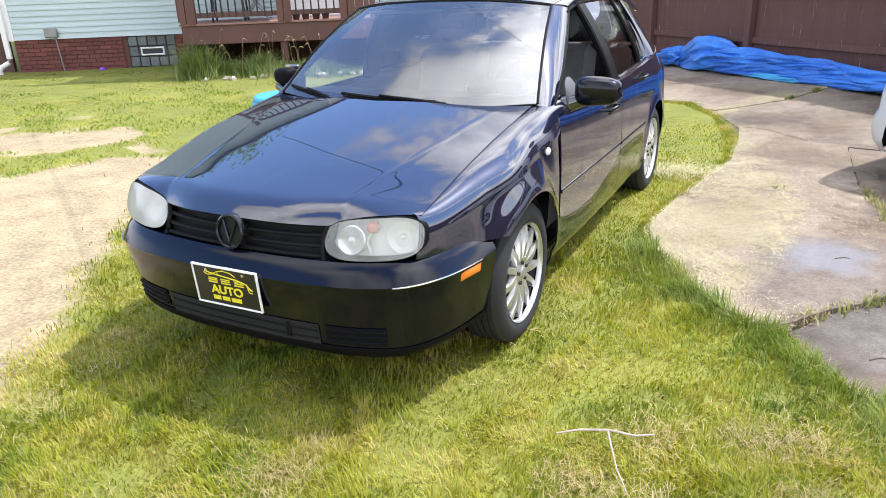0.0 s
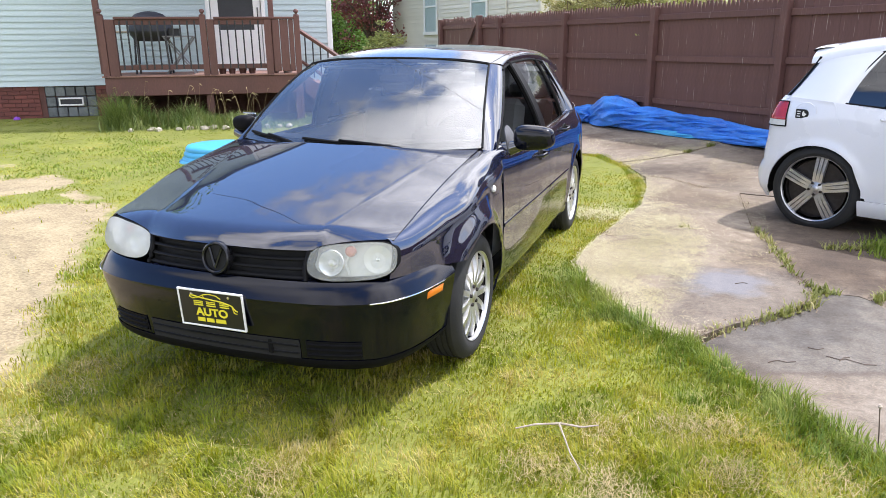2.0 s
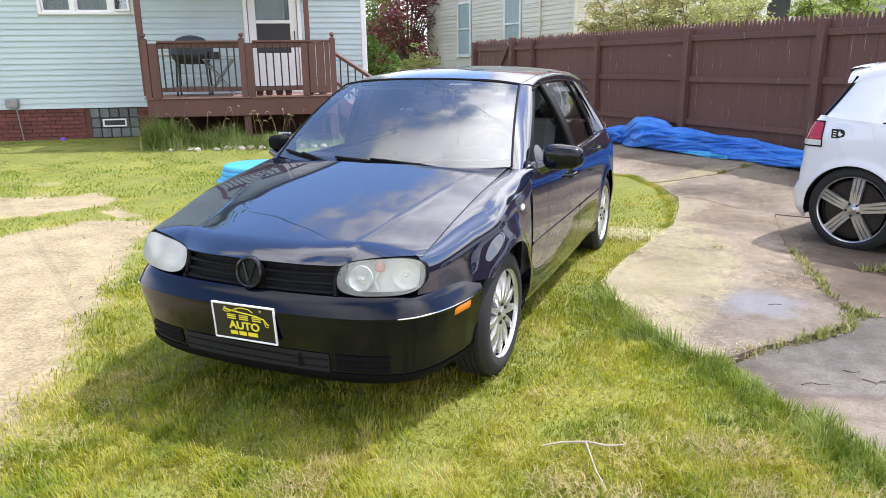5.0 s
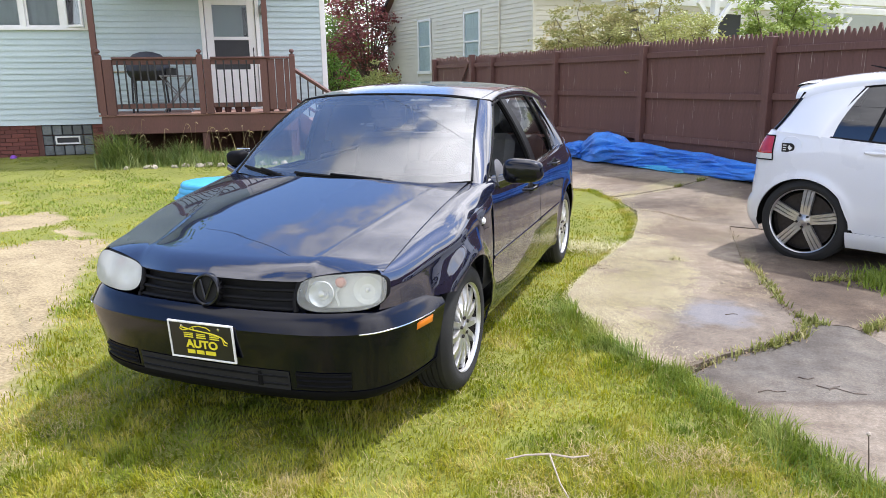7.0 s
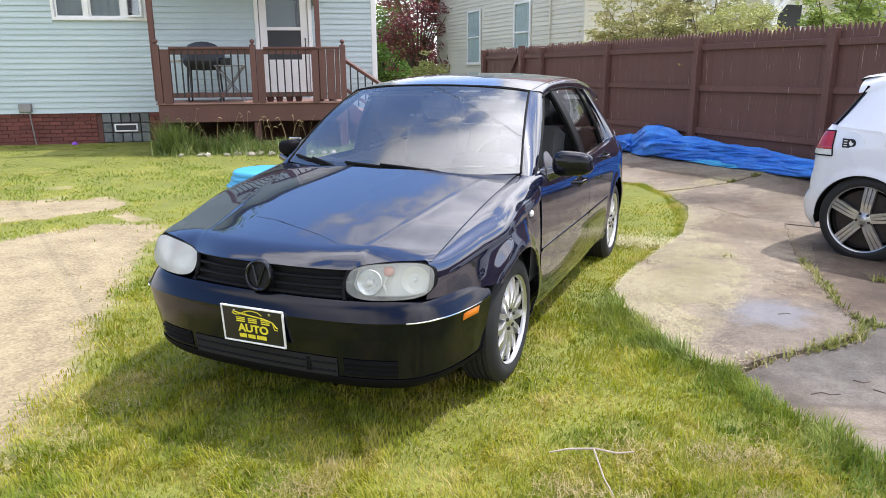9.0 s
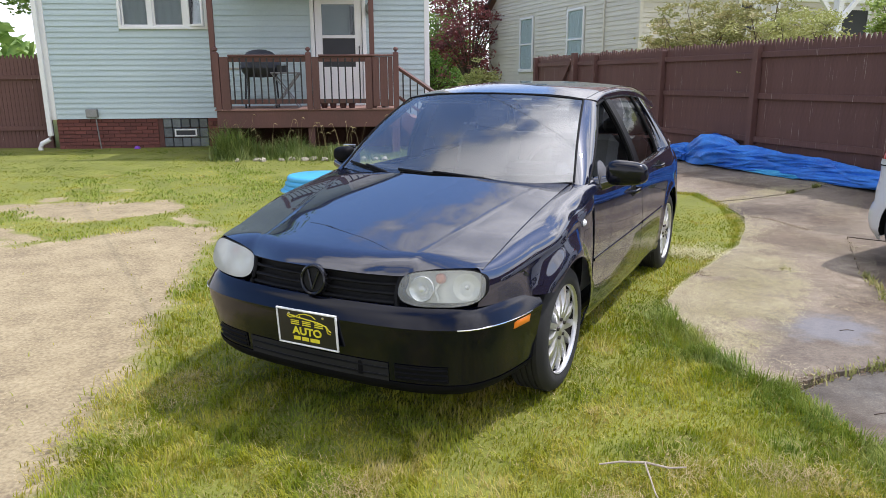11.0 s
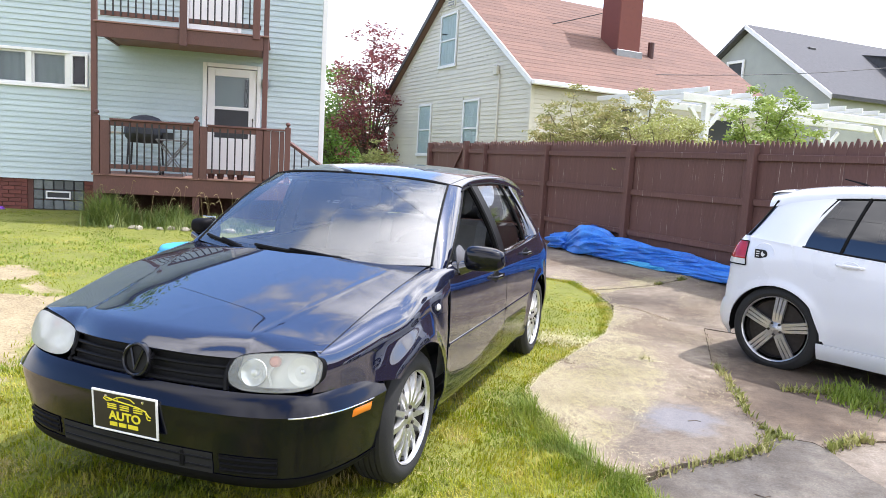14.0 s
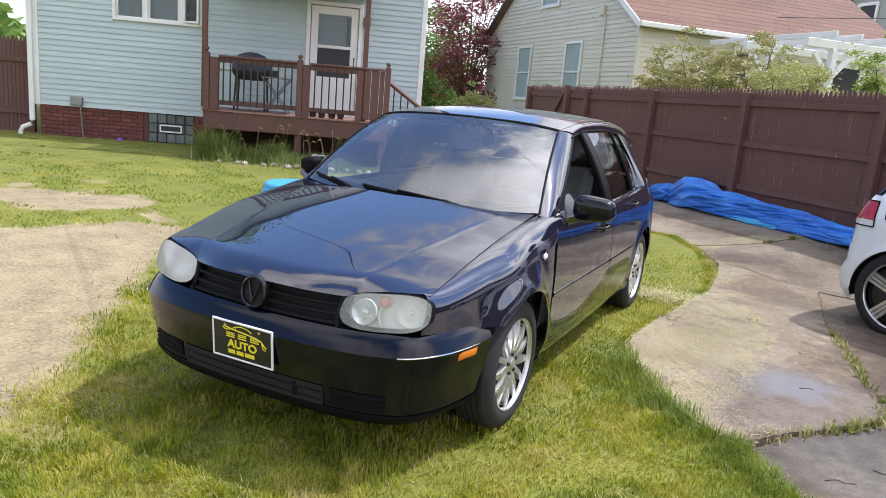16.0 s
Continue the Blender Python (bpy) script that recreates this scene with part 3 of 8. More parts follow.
def lattice(X, Y, s, seed):
    """Smooth value noise on arrays, 0 to 1."""
    rng = np.random.RandomState(seed)
    g = rng.rand(64, 64)
    x, y = np.asarray(X) * s, np.asarray(Y) * s
    i, j = np.floor(x).astype(int), np.floor(y).astype(int)
    a, b = x - i, y - j
    a, b = a * a * (3 - 2 * a), b * b * (3 - 2 * b)
    p = lambda k, l: g[(i + k) % 64, (j + l) % 64]
    return (p(0, 0) * (1 - a) + p(1, 0) * a) * (1 - b) + (p(0, 1) * (1 - a) + p(1, 1) * a) * b


GZ = np.vectorize(gz)


def bare_at(X, Y):
    b = np.clip(0.5 + inside(BARE, X, Y) / 0.5, 0, 1)
    f = np.clip(0.42 + inside(BARE_FAR, X, Y) / 0.9, 0, 0.72) * (0.45 + 1.1 * (0.6 * lattice(X, Y, 2.9, 91) + 0.4 * lattice(X, Y, 7.0, 92)))
    spots = np.clip((lattice(X, Y, 1.6, 77) * 0.65 + lattice(X, Y, 4.3, 78) * 0.35 - 0.46) * 5, 0, 0.75) * np.clip(1.7 - np.hypot((X + 5.0) / 2.2, (Y - 1.7) / 1.4) * 1.2, 0, 1)
    f = np.maximum(f, spots)
    isle = np.clip(1 - np.hypot((X + 2.1) / 0.9, (Y + 1.5) / 0.45), 0, 1)
    return np.clip(np.maximum(b, f) - 0.5 * isle, 0, 1)


def axis(stops):
    out = []
    for (a, b, n) in stops:
        out += list(np.linspace(a, b, n, endpoint=False))
    return np.array(out + [stops[-1][1]])


gx = axis([(-900, -60, 6), (-60, -12, 16), (-12, -7, 16), (-7, 4, 110), (4, 10, 18), (10, 60, 16), (60, 900, 6)])
gy = axis([(-900, -60, 6), (-60, -6, 14), (-6, -3.5, 10), (-3.5, 7.5, 110), (7.5, 14, 22), (14, 60, 16), (60, 900, 6)])
GX, GY = np.meshgrid(gx, gy, indexing="ij")
GH = GZ(GX, GY) - 0.07 * np.clip(inside(DRIVE, GX, GY) / 0.12, 0, 1) + 0.012 * (lattice(GX, GY, 2.3, 5) - 0.5)
me = bpy.data.meshes.new("ground")
nx, ny = GX.shape
ids = np.arange(nx * ny).reshape(nx, ny)
faces = np.stack([ids[:-1, :-1], ids[1:, :-1], ids[1:, 1:], ids[:-1, 1:]], -1).reshape(-1, 4)
me.from_pydata(np.stack([GX, GY, GH], -1).reshape(-1, 3).tolist(), [], faces.tolist())
me.attributes.new("bare", "FLOAT", "POINT").data.foreach_set("value", bare_at(GX, GY).ravel().astype(np.float32))
me.polygons.foreach_set("use_smooth", [True] * len(me.polygons))
me.materials.append(M_GROUND)
ground = tagged(new("ground", me), "back yard ground of lawn and bare sandy soil", "ground", kind="structure")

# driveway slabs, parted by cracks
CR4 = [(1.20, 4.75), (1.46, 4.65), (1.86, 4.18), (2.12, 4.10), (2.39, 4.02), (3.2, 3.75), (5.0, 3.3), (9.0, 2.6)]
CR5 = [(0.82, 5.56), (1.14, 5.78), (1.58, 6.12), (2.13, 7.02), (2.3, 7.25)]
CRM = [(1.81, 0.44), (2.0, 0.68), (2.17, 0.84), (2.42, 1.14), (2.45, 1.37), (2.68, 1.36), (2.75, 1.28), (2.9, 1.49), (4.0, 2.0), (9.0, 2.2)]
CR2 = [(2.45, 1.37), (2.34, 1.7), (2.32, 2.08), (2.25, 2.46), (2.17, 2.84), (2.12, 4.10)]
CR3 = [(2.75, 1.28), (2.86, 1.0), (3.3, 0.3), (5.6, -2.0), (6.6, -3.0)]
SLABS = [
    ([(-4.2, 7.4), (-1.5, 6.75), (0.15, 6.23), (0.55, 6.05)] + CR5 + [(-4.9, 13.9)], 0.018),
    ([(0.82, 5.56), (0.95, 5.34), (1.20, 4.75)] + CR4[1:] + [(9.0, 3.9), (2.3, 7.25)] + CR5[::-1][1:-1], 0.012),
    ([(1.20, 4.75), (1.26, 4.15), (1.28, 3.37), (1.18, 2.81), (1.09, 2.32), (1.03, 1.9), (1.02, 1.55), (1.1, 1.26), (1.27, 0.93), (1.48, 0.62), (1.7, 0.44)] + CRM[:5] + CR2[1:] + CR4[1:3][::-1], 0.022),
    (CRM[4:] + CR4[3:][::-1] + CR2[1:-1][::-1], 0.006),
    ([(1.84, 0.42), (1.94, 0.21), (2.1, -0.01), (2.27, -0.18), (2.45, -0.4), (3.2, -1.2), (5.0, -3.0), (6.6, -3.0)] + CR3[:-1][::-1] + CRM[1:6][::-1], 0.004),
    (CR3 + [(9.0, -3.0), (9.0, 2.2), (4.0, 2.0), (2.9, 1.49)], -0.004),
]


def ragged(poly, gap, rng):
    """The outline cut into short pieces, drawn in by half a gap and roughened."""
    out = []
    area = sum(a[0] * b[1] - b[0] * a[1] for a, b in zip(poly, poly[1:] + poly[:1]))
    s = 1 if area > 0 else -1
    for (x0, y0), (x1, y1) in zip(poly, poly[1:] + poly[:1]):
        L = math.hypot(x1 - x0, y1 - y0)
        n = max(1, int(min(L, 3.0) / 0.07))
        for k in range(n):
            t = k / n
            j = gap * (0.3 + 1.1 * rng.random())
            out.append((lerp(x0, x1, t) - s * (y1 - y0) / L * j, lerp(y0, y1, t) + s * (x1 - x0) / L * j))
    return out


driveway = thing("driveway", None, "cracked old concrete driveway with weeds in its joints", "driveway", kind="structure")
rng = random.Random(4)
for k, (poly, lift) in enumerate(SLABS):
    g = Geo()
    p = ragged(poly, 0.006, rng)
    g.prism(p, -0.2, 0, top=lambda x, y: gz(x, y) + lift)
    part("slab", g, M_CONCD if k == 3 else M_CONCW if k == 4 else M_CONCG if k == 5 else M_CONC, driveway)

def slab_z(X, Y):
    """Height of the driveway's upper face, slab by slab."""
    h = np.full(np.shape(X), 0.012)
    for poly, lift in SLABS:
        h = np.where(inside(poly, X, Y) > 0, lift, h)
    return GZ(X, Y) + h


# ---- pale blue house with deck and balcony; its own frame: x along the wall, y away from the yard ----
HOUSE = pose(0, 0, 0, 0, 0, 33)
WV = 11.1
house = thing("house", HOUSE, "two-storey house with pale blue siding and brick base", "house")


def openings_split(a, b, holes):
    """The stretches of a..b outside the holes."""
    out, x = [], a
    for h0, h1 in sorted(holes):
        if h0 > x:
            out.append((x, min(h0, b)))
        x = max(x, h1)
    if x < b:
        out.append((x, b))
    return out


WIN3 = (-5.06, -3.50, 2.49, 3.08)
DOOR = (-1.40, -0.46, 1.0, 3.07)
UPDOOR = (-1.75, -0.85, 3.72, 5.75)
GBW = (-4.48, -3.60, 0.165, 0.735)
HOLES = [WIN3, DOOR, UPDOOR]
U0, U1, ZS, ZT = -6.53, 0.82, 0.74, 5.85
core = Geo()
xs = sorted({U0, U1, *[v for h in HOLES for v in h[:2]]})
zs = sorted({0.74, ZT, *[v for h in HOLES for v in h[2:]]})
for a, b in zip(xs, xs[1:]):
    for c, d in zip(zs, zs[1:]):
        if not any(h[0] - 1e-6 <= a and b <= h[1] + 1e-6 and h[2] - 1e-6 <= c and d <= h[3] + 1e-6 for h in HOLES):
            core.box(a, WV, c, b, WV + 0.2, d)
core.box(U0, WV + 0.2, 0.74, U0 + 0.2, WV + 8, ZT).box(U1 - 0.2, WV + 0.2, 0.74, U1, WV + 8, ZT).box(U0, WV + 7.8, 0, U1, WV + 8, ZT)
core.box(U0 + 0.2, WV + 0.2, 3.35, U1 - 0.2, WV + 7.8, 3.45)
part("wall", core, M_SIDING, house)
rf = Geo()
rf.add([(U0 - 0.3, WV - 0.3, ZT), (U1 + 0.3, WV - 0.3, ZT), (U1 + 0.3, WV + 8.3, ZT), (U0 - 0.3, WV + 8.3, ZT), (U0 - 0.3, WV + 4, ZT + 1.5), (U1 + 0.3, WV + 4, ZT + 1.5)],
       [(0, 1, 5, 4), (2, 3, 4, 5), (0, 4, 3), (1, 2, 5), (0, 3, 2, 1)])
part("roof", rf, M_GREYROOF, house)
# foundation
fd = Geo()
fd.box(U0 + 0.02, WV + 0.03, -0.3, GBW[0], WV + 0.25, 0.74).box(GBW[1], WV + 0.03, -0.3, U1 - 0.02, WV + 0.25, 0.74).box(GBW[0], WV + 0.03, -0.3, GBW[1], WV + 0.25, GBW[2])
fd.box(U0 + 0.02, WV + 0.25, -0.3, U0 + 0.25, WV + 8, 0.74).box(U1 - 0.25, WV + 0.25, -0.3, U1 - 0.02, WV + 8, 0.74)
foundation = part("foundation", fd, M_MORTAR, house, "brick foundation")
BH, BW_ = 0.075, 0.215
bmesh_brick = Geo().box(0, 0, 0, BW_ - 0.011, 0.03, BH - 0.011, 0.003).mesh("brick")
half_brick = Geo().box(0, 0, 0, BW_ / 2 - 0.011, 0.03, BH - 0.011, 0.003).mesh("brick")
for r_ in range(10):
    z = 0.74 - BH * (r_ + 1)
    for a, b in ((U0 + 0.03, GBW[0] - 0.01), (GBW[1] + 0.01, -3.0)):
        x = a
        if r_ % 2:
            part("brick", half_brick, M_BRICK, foundation, m=pose(x, WV + 0.006, z + 0.005))
            x += BW_ / 2
        while x + BW_ <= b + 0.02:
            part("brick", bmesh_brick, M_BRICK, foundation, m=pose(x, WV + 0.006 + 0.004 * random.random(), z + 0.005))
            x += BW_
        if b - x > BW_ / 2 - 0.005:
            part("brick", half_brick, M_BRICK, foundation, m=pose(x, WV + 0.006, z + 0.005))

# lapped siding, one course a piece
course = 0.103
for k in range(int((ZT - ZS) / course)):
    z0, z1 = ZS + k * course, ZS + (k + 1) * course
    for a, b in openings_split(U0, U1, [(h[0] - 0.06, h[1] + 0.06) for h in HOLES if h[2] - 0.05 < z1 - 0.02 and h[3] + 0.05 > z0 + 0.02]):
        s = Geo()
        y = WV
        s.add([(a, y - 0.022, z0), (b, y - 0.022, z0), (b, y - 0.004, z1), (a, y - 0.004, z1), (a, y + 0.01, z0), (b, y + 0.01, z0), (b, y + 0.01, z1), (a, y + 0.01, z1),
               (a, y - 0.019, z0 + 0.03), (b, y - 0.019, z0 + 0.03)],
              [(0, 1, 9, 8), (8, 9, 2, 3), (0, 4, 5, 1), (1, 5, 6, 2, 9), (3, 7, 4, 0, 8), (3, 2, 6, 7)])
        part("siding_board", s, M_SIDING, house)
# siding on the flank that faces the side yard
for k in range(int((ZT - ZS) / course)):
    z0, z1 = ZS + k * course, ZS + (k + 1) * course
    s = Geo()
    s.add([(U1 + 0.022, WV - 0.02, z0), (U1 + 0.022, WV + 8, z0), (U1 + 0.004, WV + 8, z1), (U1 + 0.004, WV - 0.02, z1), (U1 - 0.01, WV - 0.02, z0), (U1 - 0.01, WV + 8, z0), (U1 - 0.01, WV + 8, z1), (U1 - 0.01, WV - 0.02, z1)],
          [(0, 1, 2, 3), (0, 4, 5, 1), (1, 5, 6, 2), (2, 6, 7, 3), (3, 7, 4, 0)])
    part("siding_board", s, M_SIDING, house)
for x in (U0, U1):
    part("corner_trim", Geo().box(x - 0.05, WV - 0.035, ZS - 0.01, x + 0.05, WV + 0.05, ZT, 0.006), M_WHITE, house)


def framed(h, parent, bar=0.055, deep=0.05):
    """A white casing round an opening."""
    g = Geo()
    x0, x1, z0, z1 = h
    g.box(x0 - bar, WV - deep, z0 - bar, x0, WV + 0.12, z1 + bar, 0.006).box(x1, WV - deep, z0 - bar, x1 + bar, WV + 0.12, z1 + bar, 0.006)
    g.box(x0, WV - deep, z1, x1, WV + 0.12, z1 + bar, 0.006).box(x0, WV - deep - 0.01, z0 - bar, x1, WV + 0.12, z0, 0.006)
    return part("frame", g, M_WHITE, parent)


def sash(x0, x1, z0, z1, y, bar, parent, m=None):
    g = Geo()
    g.box(x0, y - 0.02, z0, x0 + bar, y + 0.02, z1, 0.004).box(x1 - bar, y - 0.02, z0, x1, y + 0.02, z1, 0.004)
    g.box(x0 + bar, y - 0.02, z0, x1 - bar, y + 0.02, z0 + bar, 0.004).box(x0 + bar, y - 0.02, z1 - bar, x1 - bar, y + 0.02, z1, 0.004)
    s = part("sash", g, M_WHITE, parent, m=m)
    part("pane", Geo().box(x0 + bar, y - 0.003, z0 + bar, x1 - bar, y + 0.003, z1 - bar), M_GLASS, s)
    return s


w3 = thing("window", None, "triple window with one sash swung open")
w3.parent = house
framed(WIN3, w3)
x0, x1, z0, z1 = WIN3
sash(x0, -4.55, z0, z1, WV + 0.03, 0.035, w3)
for a, b in ((-4.55, -4.47), (-3.89, -3.80)):
    part("mullion", Geo().box(a, WV - 0.03, z0, b, WV + 0.1, z1, 0.005), M_WHITE, w3)
sash(-4.47, -3.89, z0, z1, WV + 0.03, 0.035, w3)
sash(0, 0.36, z0, z1, 0, 0.04, w3, pose(-3.80, WV - 0.03, 0, 0, 0, -28))
part("curtain", Geo().grid(lambda u, v: (lerp(x0, x1, u), WV + 0.13 + 0.012 * math.sin(u * 70), lerp(z0, z1, v)), 60, 1), M_CURTAIN, w3, smooth=True)
# added dark sheet: the room's shade put into colour
part("room_shade_sheet", Geo().box(x0 - 0.3, WV + 0.9, z0 - 0.4, x1 + 0.3, WV + 0.95, z1 + 0.3), M_ROOMSHADE, w3)

dr = thing("door", None, "white storm door with a half-lowered pane")
dr.parent = house
framed(DOOR, dr, 0.075)
x0, x1, z0, z1 = DOOR
g = Geo()
g.box(x0 + 0.01, WV + 0.0, z0 + 0.01, x0 + 0.15, WV + 0.05, z1 - 0.01, 0.006).box(x1 - 0.15, WV + 0.0, z0 + 0.01, x1 - 0.01, WV + 0.05, z1 - 0.01, 0.006)
g.box(x0 + 0.15, WV + 0.0, z1 - 0.16, x1 - 0.15, WV + 0.05, z1 - 0.01, 0.006).box(x0 + 0.15, WV, z0 + 0.01, x1 - 0.15, WV + 0.05, z0 + 0.72, 0.006)
g.box(x0 + 0.15, WV - 0.004, z0 + 1.27, x1 - 0.15, WV + 0.05, z0 + 1.33, 0.004)
leaf = part("door_leaf", g, M_WHITE, dr)
part("pane", Geo().box(x0 + 0.15, WV + 0.02, z0 + 1.33, x1 - 0.15, WV + 0.026, z1 - 0.16), M_GLASS, leaf)
part("screen", Geo().box(x0 + 0.15, WV + 0.02, z0 + 0.72, x1 - 0.15, WV + 0.026, z0 + 1.27), M_SCREEN, leaf, "dark insect screen")
part("inner_door", Geo().box(x0, WV + 0.13, z0, x1, WV + 0.18, z1).box(x0 + 0.2, WV + 0.11, z0 + 1.15, x1 - 0.22, WV + 0.13, z1 - 0.25), M_CURTAIN, dr)
part("edge_strip", Geo().box(x1 - 0.24, WV + 0.03, z0 + 1.33, x1 - 0.155, WV + 0.05, z1 - 0.2), M_SCREEN, leaf)
part("handle", Geo().tube([(x1 - 0.07, WV - 0.005, z0 + 0.95), (x1 - 0.07, WV - 0.05, z0 + 0.97), (x1 - 0.07, WV - 0.05, z0 + 1.1), (x1 - 0.07, WV - 0.005, z0 + 1.12)], 0.012), M_BLACKIRON, leaf, "black pull handle")
ud = thing("door", None, "white upper balcony door")
ud.parent = house
framed(UPDOOR, ud, 0.07)
part("door_leaf", Geo().box(UPDOOR[0], WV + 0.02, UPDOOR[2], UPDOOR[1], WV + 0.07, UPDOOR[3], 0.005), M_WHITE, ud)

gw = thing("window", None, "glass block basement window with a small vent")
gw.parent = house
gx0, gx1, gz0, gz1 = GBW
part("frame", Geo().box(gx0, WV + 0.09, gz0, gx1, WV + 0.12, gz1), M_MORTAR, gw)
nb, mb = 5, 3
bw, bh = (gx1 - gx0) / nb, (gz1 - gz0) / mb
for i in range(nb):
    for j in range(mb):
        if j == 1 and i in (1, 2, 3):
            continue
        part("glass_block", Geo().box(gx0 + i * bw + 0.006, WV + 0.02, gz0 + j * bh + 0.006, gx0 + (i + 1) * bw - 0.006, WV + 0.09, gz0 + (j + 1) * bh - 0.006, 0.012), M_GBLOCK, gw)
part("glass_block", Geo().box(gx0 + bw + 0.006, WV + 0.03, gz0 + bh + 0.004, gx0 + 4 * bw - 0.006, WV + 0.09, gz0 + 2 * bh - 0.004, 0.01), M_GBLOCK, gw)
vx0, vx1, vz0, vz1 = gx0 + 1.25 * bw, gx0 + 3.7 * bw, gz0 + bh + 0.02, gz0 + 2 * bh - 0.02
v = part("vent", Geo().box(vx0, WV - 0.005, vz0, vx1, WV + 0.03, vz0 + 0.028, 0.004).box(vx0, WV - 0.005, vz1 - 0.028, vx1, WV + 0.03, vz1, 0.004)
         .box(vx0, WV - 0.005, vz0 + 0.028, vx0 + 0.028, WV + 0.03, vz1 - 0.028, 0.004).box(vx1 - 0.028, WV - 0.005, vz0 + 0.028, vx1, WV + 0.03, vz1 - 0.028, 0.004), M_WHITE, gw, "white vent frame")
part("pane", Geo().box(vx0 + 0.028, WV + 0.012, vz0 + 0.028, vx1 - 0.028, WV + 0.018, vz1 - 0.028), M_SCREEN, v)

# porch lamp, meter box, pipe, downspout
lamp = thing("wall_lamp", HOUSE @ pose(-0.30, WV, 2.82), "dark outdoor wall lamp beside the door", "lamp")
part("bracket", Geo().box(-0.05, -0.05, -0.08, 0.05, -0.02, 0.12, 0.01), M_BLACKIRON, lamp)
part("shade", Geo().lathe([(0.03, 0.12), (0.07, 0.06), (0.075, -0.06), (0.05, -0.1), (0.0, -0.1)], 12, pose(0, -0.11, 0)), M_METALGREY, lamp, smooth=True)
mb_ = thing("utility_box", HOUSE @ pose(-5.79, WV, 0.84), "small grey utility box on the siding", "utility box")
part("box", Geo().box(-0.11, -0.10, -0.07, 0.11, -0.02, 0.09, 0.012), M_METALGREY, mb_)
part("cable", Geo().tube([(0.06, -0.05, -0.07), (0.08, -0.05, -0.4), (0.10, -0.04, -0.72)], 0.013, 6), M_METALGREY, mb_)
ds = thing("downspout", HOUSE, "white metal downspout at the house corner", "downspout")
part("pipe", Geo().box(U0 - 0.12, WV - 0.12, 0.42, U0 - 0.03, WV - 0.05, ZT, 0.01), M_WHITE, ds)
part("elbow", Geo().tube([(U0 - 0.075, WV - 0.085, 0.46), (U0 - 0.09, WV - 0.10, 0.36), (U0 - 0.24, WV - 0.14, 0.28), (U0 - 0.27, WV - 0.15, 0.2), (U0 - 0.27, WV - 0.15, 0.02)], 0.045, 8), M_WHITE, ds, smooth=True)

# deck
DV = 9.5
deck = thing("deck", HOUSE, "brown stained wooden deck with railing", "deck")
DX0, DX1, DZ = -3.05, 0.20, 0.965
part("fascia", Geo().box(DX0, DV - 0.02, 0.63, DX1, DV + 0.03, 0.935, 0.006), M_DECK, deck)
part("side_fascia", Geo().box(DX0, DV + 0.03, 0.05, DX0 + 0.05, WV - 0.03, 0.935, 0.006), M_DECK, deck)
part("side_fascia", Geo().box(DX1 - 0.05, DV + 0.03, 0.05, DX1, WV - 0.03, 0.935, 0.006), M_DECK, deck)
for k in range(11):
    y = DV - 0.05 + k * 0.148
    part("floor_board", Geo().box(DX0 - 0.03, y, 0.937, DX1 + 0.03, y + 0.140, DZ, 0.004), M_DECKTOP, deck)
for k, x in enumerate((DX0 + 0.06, -1.4, DX1 - 0.08)):
    part("footing_post", Geo().box(x - 0.06, DV + 0.04, -0.1, x + 0.06, DV + 0.16, 0.63, 0.006), M_DECK, deck)


def finial(parent, x, y, z):
    part("finial", Geo().lathe([(0.0, 0.0), (0.05, 0.0), (0.05, 0.015), (0.02, 0.025), (0.02, 0.04), (0.042, 0.06), (0.042, 0.085), (0.025, 0.105), (0.0, 0.11)], 12, pose(x, y, z)), M_DECK, parent, smooth=True)


RT = 1.905


def railing(parent, x0, x1, y, z0, z1, n):
    """A rail along x: cap, upper and lower rail and balusters."""
    part("cap_rail", Geo().box(x0, y - 0.065, z1 - 0.035, x1, y + 0.065, z1, 0.006), M_DECK, parent)
    part("top_rail", Geo().box(x0, y - 0.02, z1 - 0.125, x1, y + 0.02, z1 - 0.035, 0.004), M_DECK, parent)
    part("bottom_rail", Geo().box(x0, y - 0.02, z0 + 0.09, x1, y + 0.02, z0 + 0.17, 0.004), M_DECK, parent)
    for i in range(n):
        x = lerp(x0, x1, (i + 0.7) / (n + 0.4))
        part("baluster", Geo().box(x - 0.012, y - 0.045, z0 + 0.10, x + 0.012, y - 0.021, z1 - 0.06), M_BLACKIRON, parent)


for x, w in ((DX0 + 0.05, 0.10), (-1.40, 0.10), (DX1 - 0.05, 0.10)):
    part("post", Geo().box(x - w / 2, DV - 0.05, 0.94, x + w / 2, DV + 0.05, RT + 0.02, 0.006), M_DECK, deck)
    finial(deck, x, DV, RT + 0.02)
part("post", Geo().box(DX0 + 0.11, DV - 0.05, 0.94, DX0 + 0.26, DV + 0.05, RT - 0.04, 0.006), M_DECK, deck)
part("post", Geo().box(-1.34, DV - 0.05, 0.94, -1.22, DV + 0.05, RT - 0.04, 0.006), M_DECK, deck)
part("corner_panel", Geo().box(-0.40, DV - 0.05, 0.94, -0.28, DV + 0.05, RT - 0.04, 0.006).box(-0.27, DV - 0.04, 1.0, -0.15, DV + 0.04, RT - 0.04, 0.006).box(-0.14, DV - 0.04, 1.0, 0.0, DV + 0.04, RT - 0.04, 0.006).box(0.01, DV - 0.04, 1.0, 0.09, DV + 0.04, RT - 0.04, 0.006), M_DECK, deck, "boarded corner panel")
railing(deck, DX0 + 0.26, -1.45, DV, 0.965, RT, 11)
railing(deck, -1.22, -0.28, DV, 0.965, RT, 7)
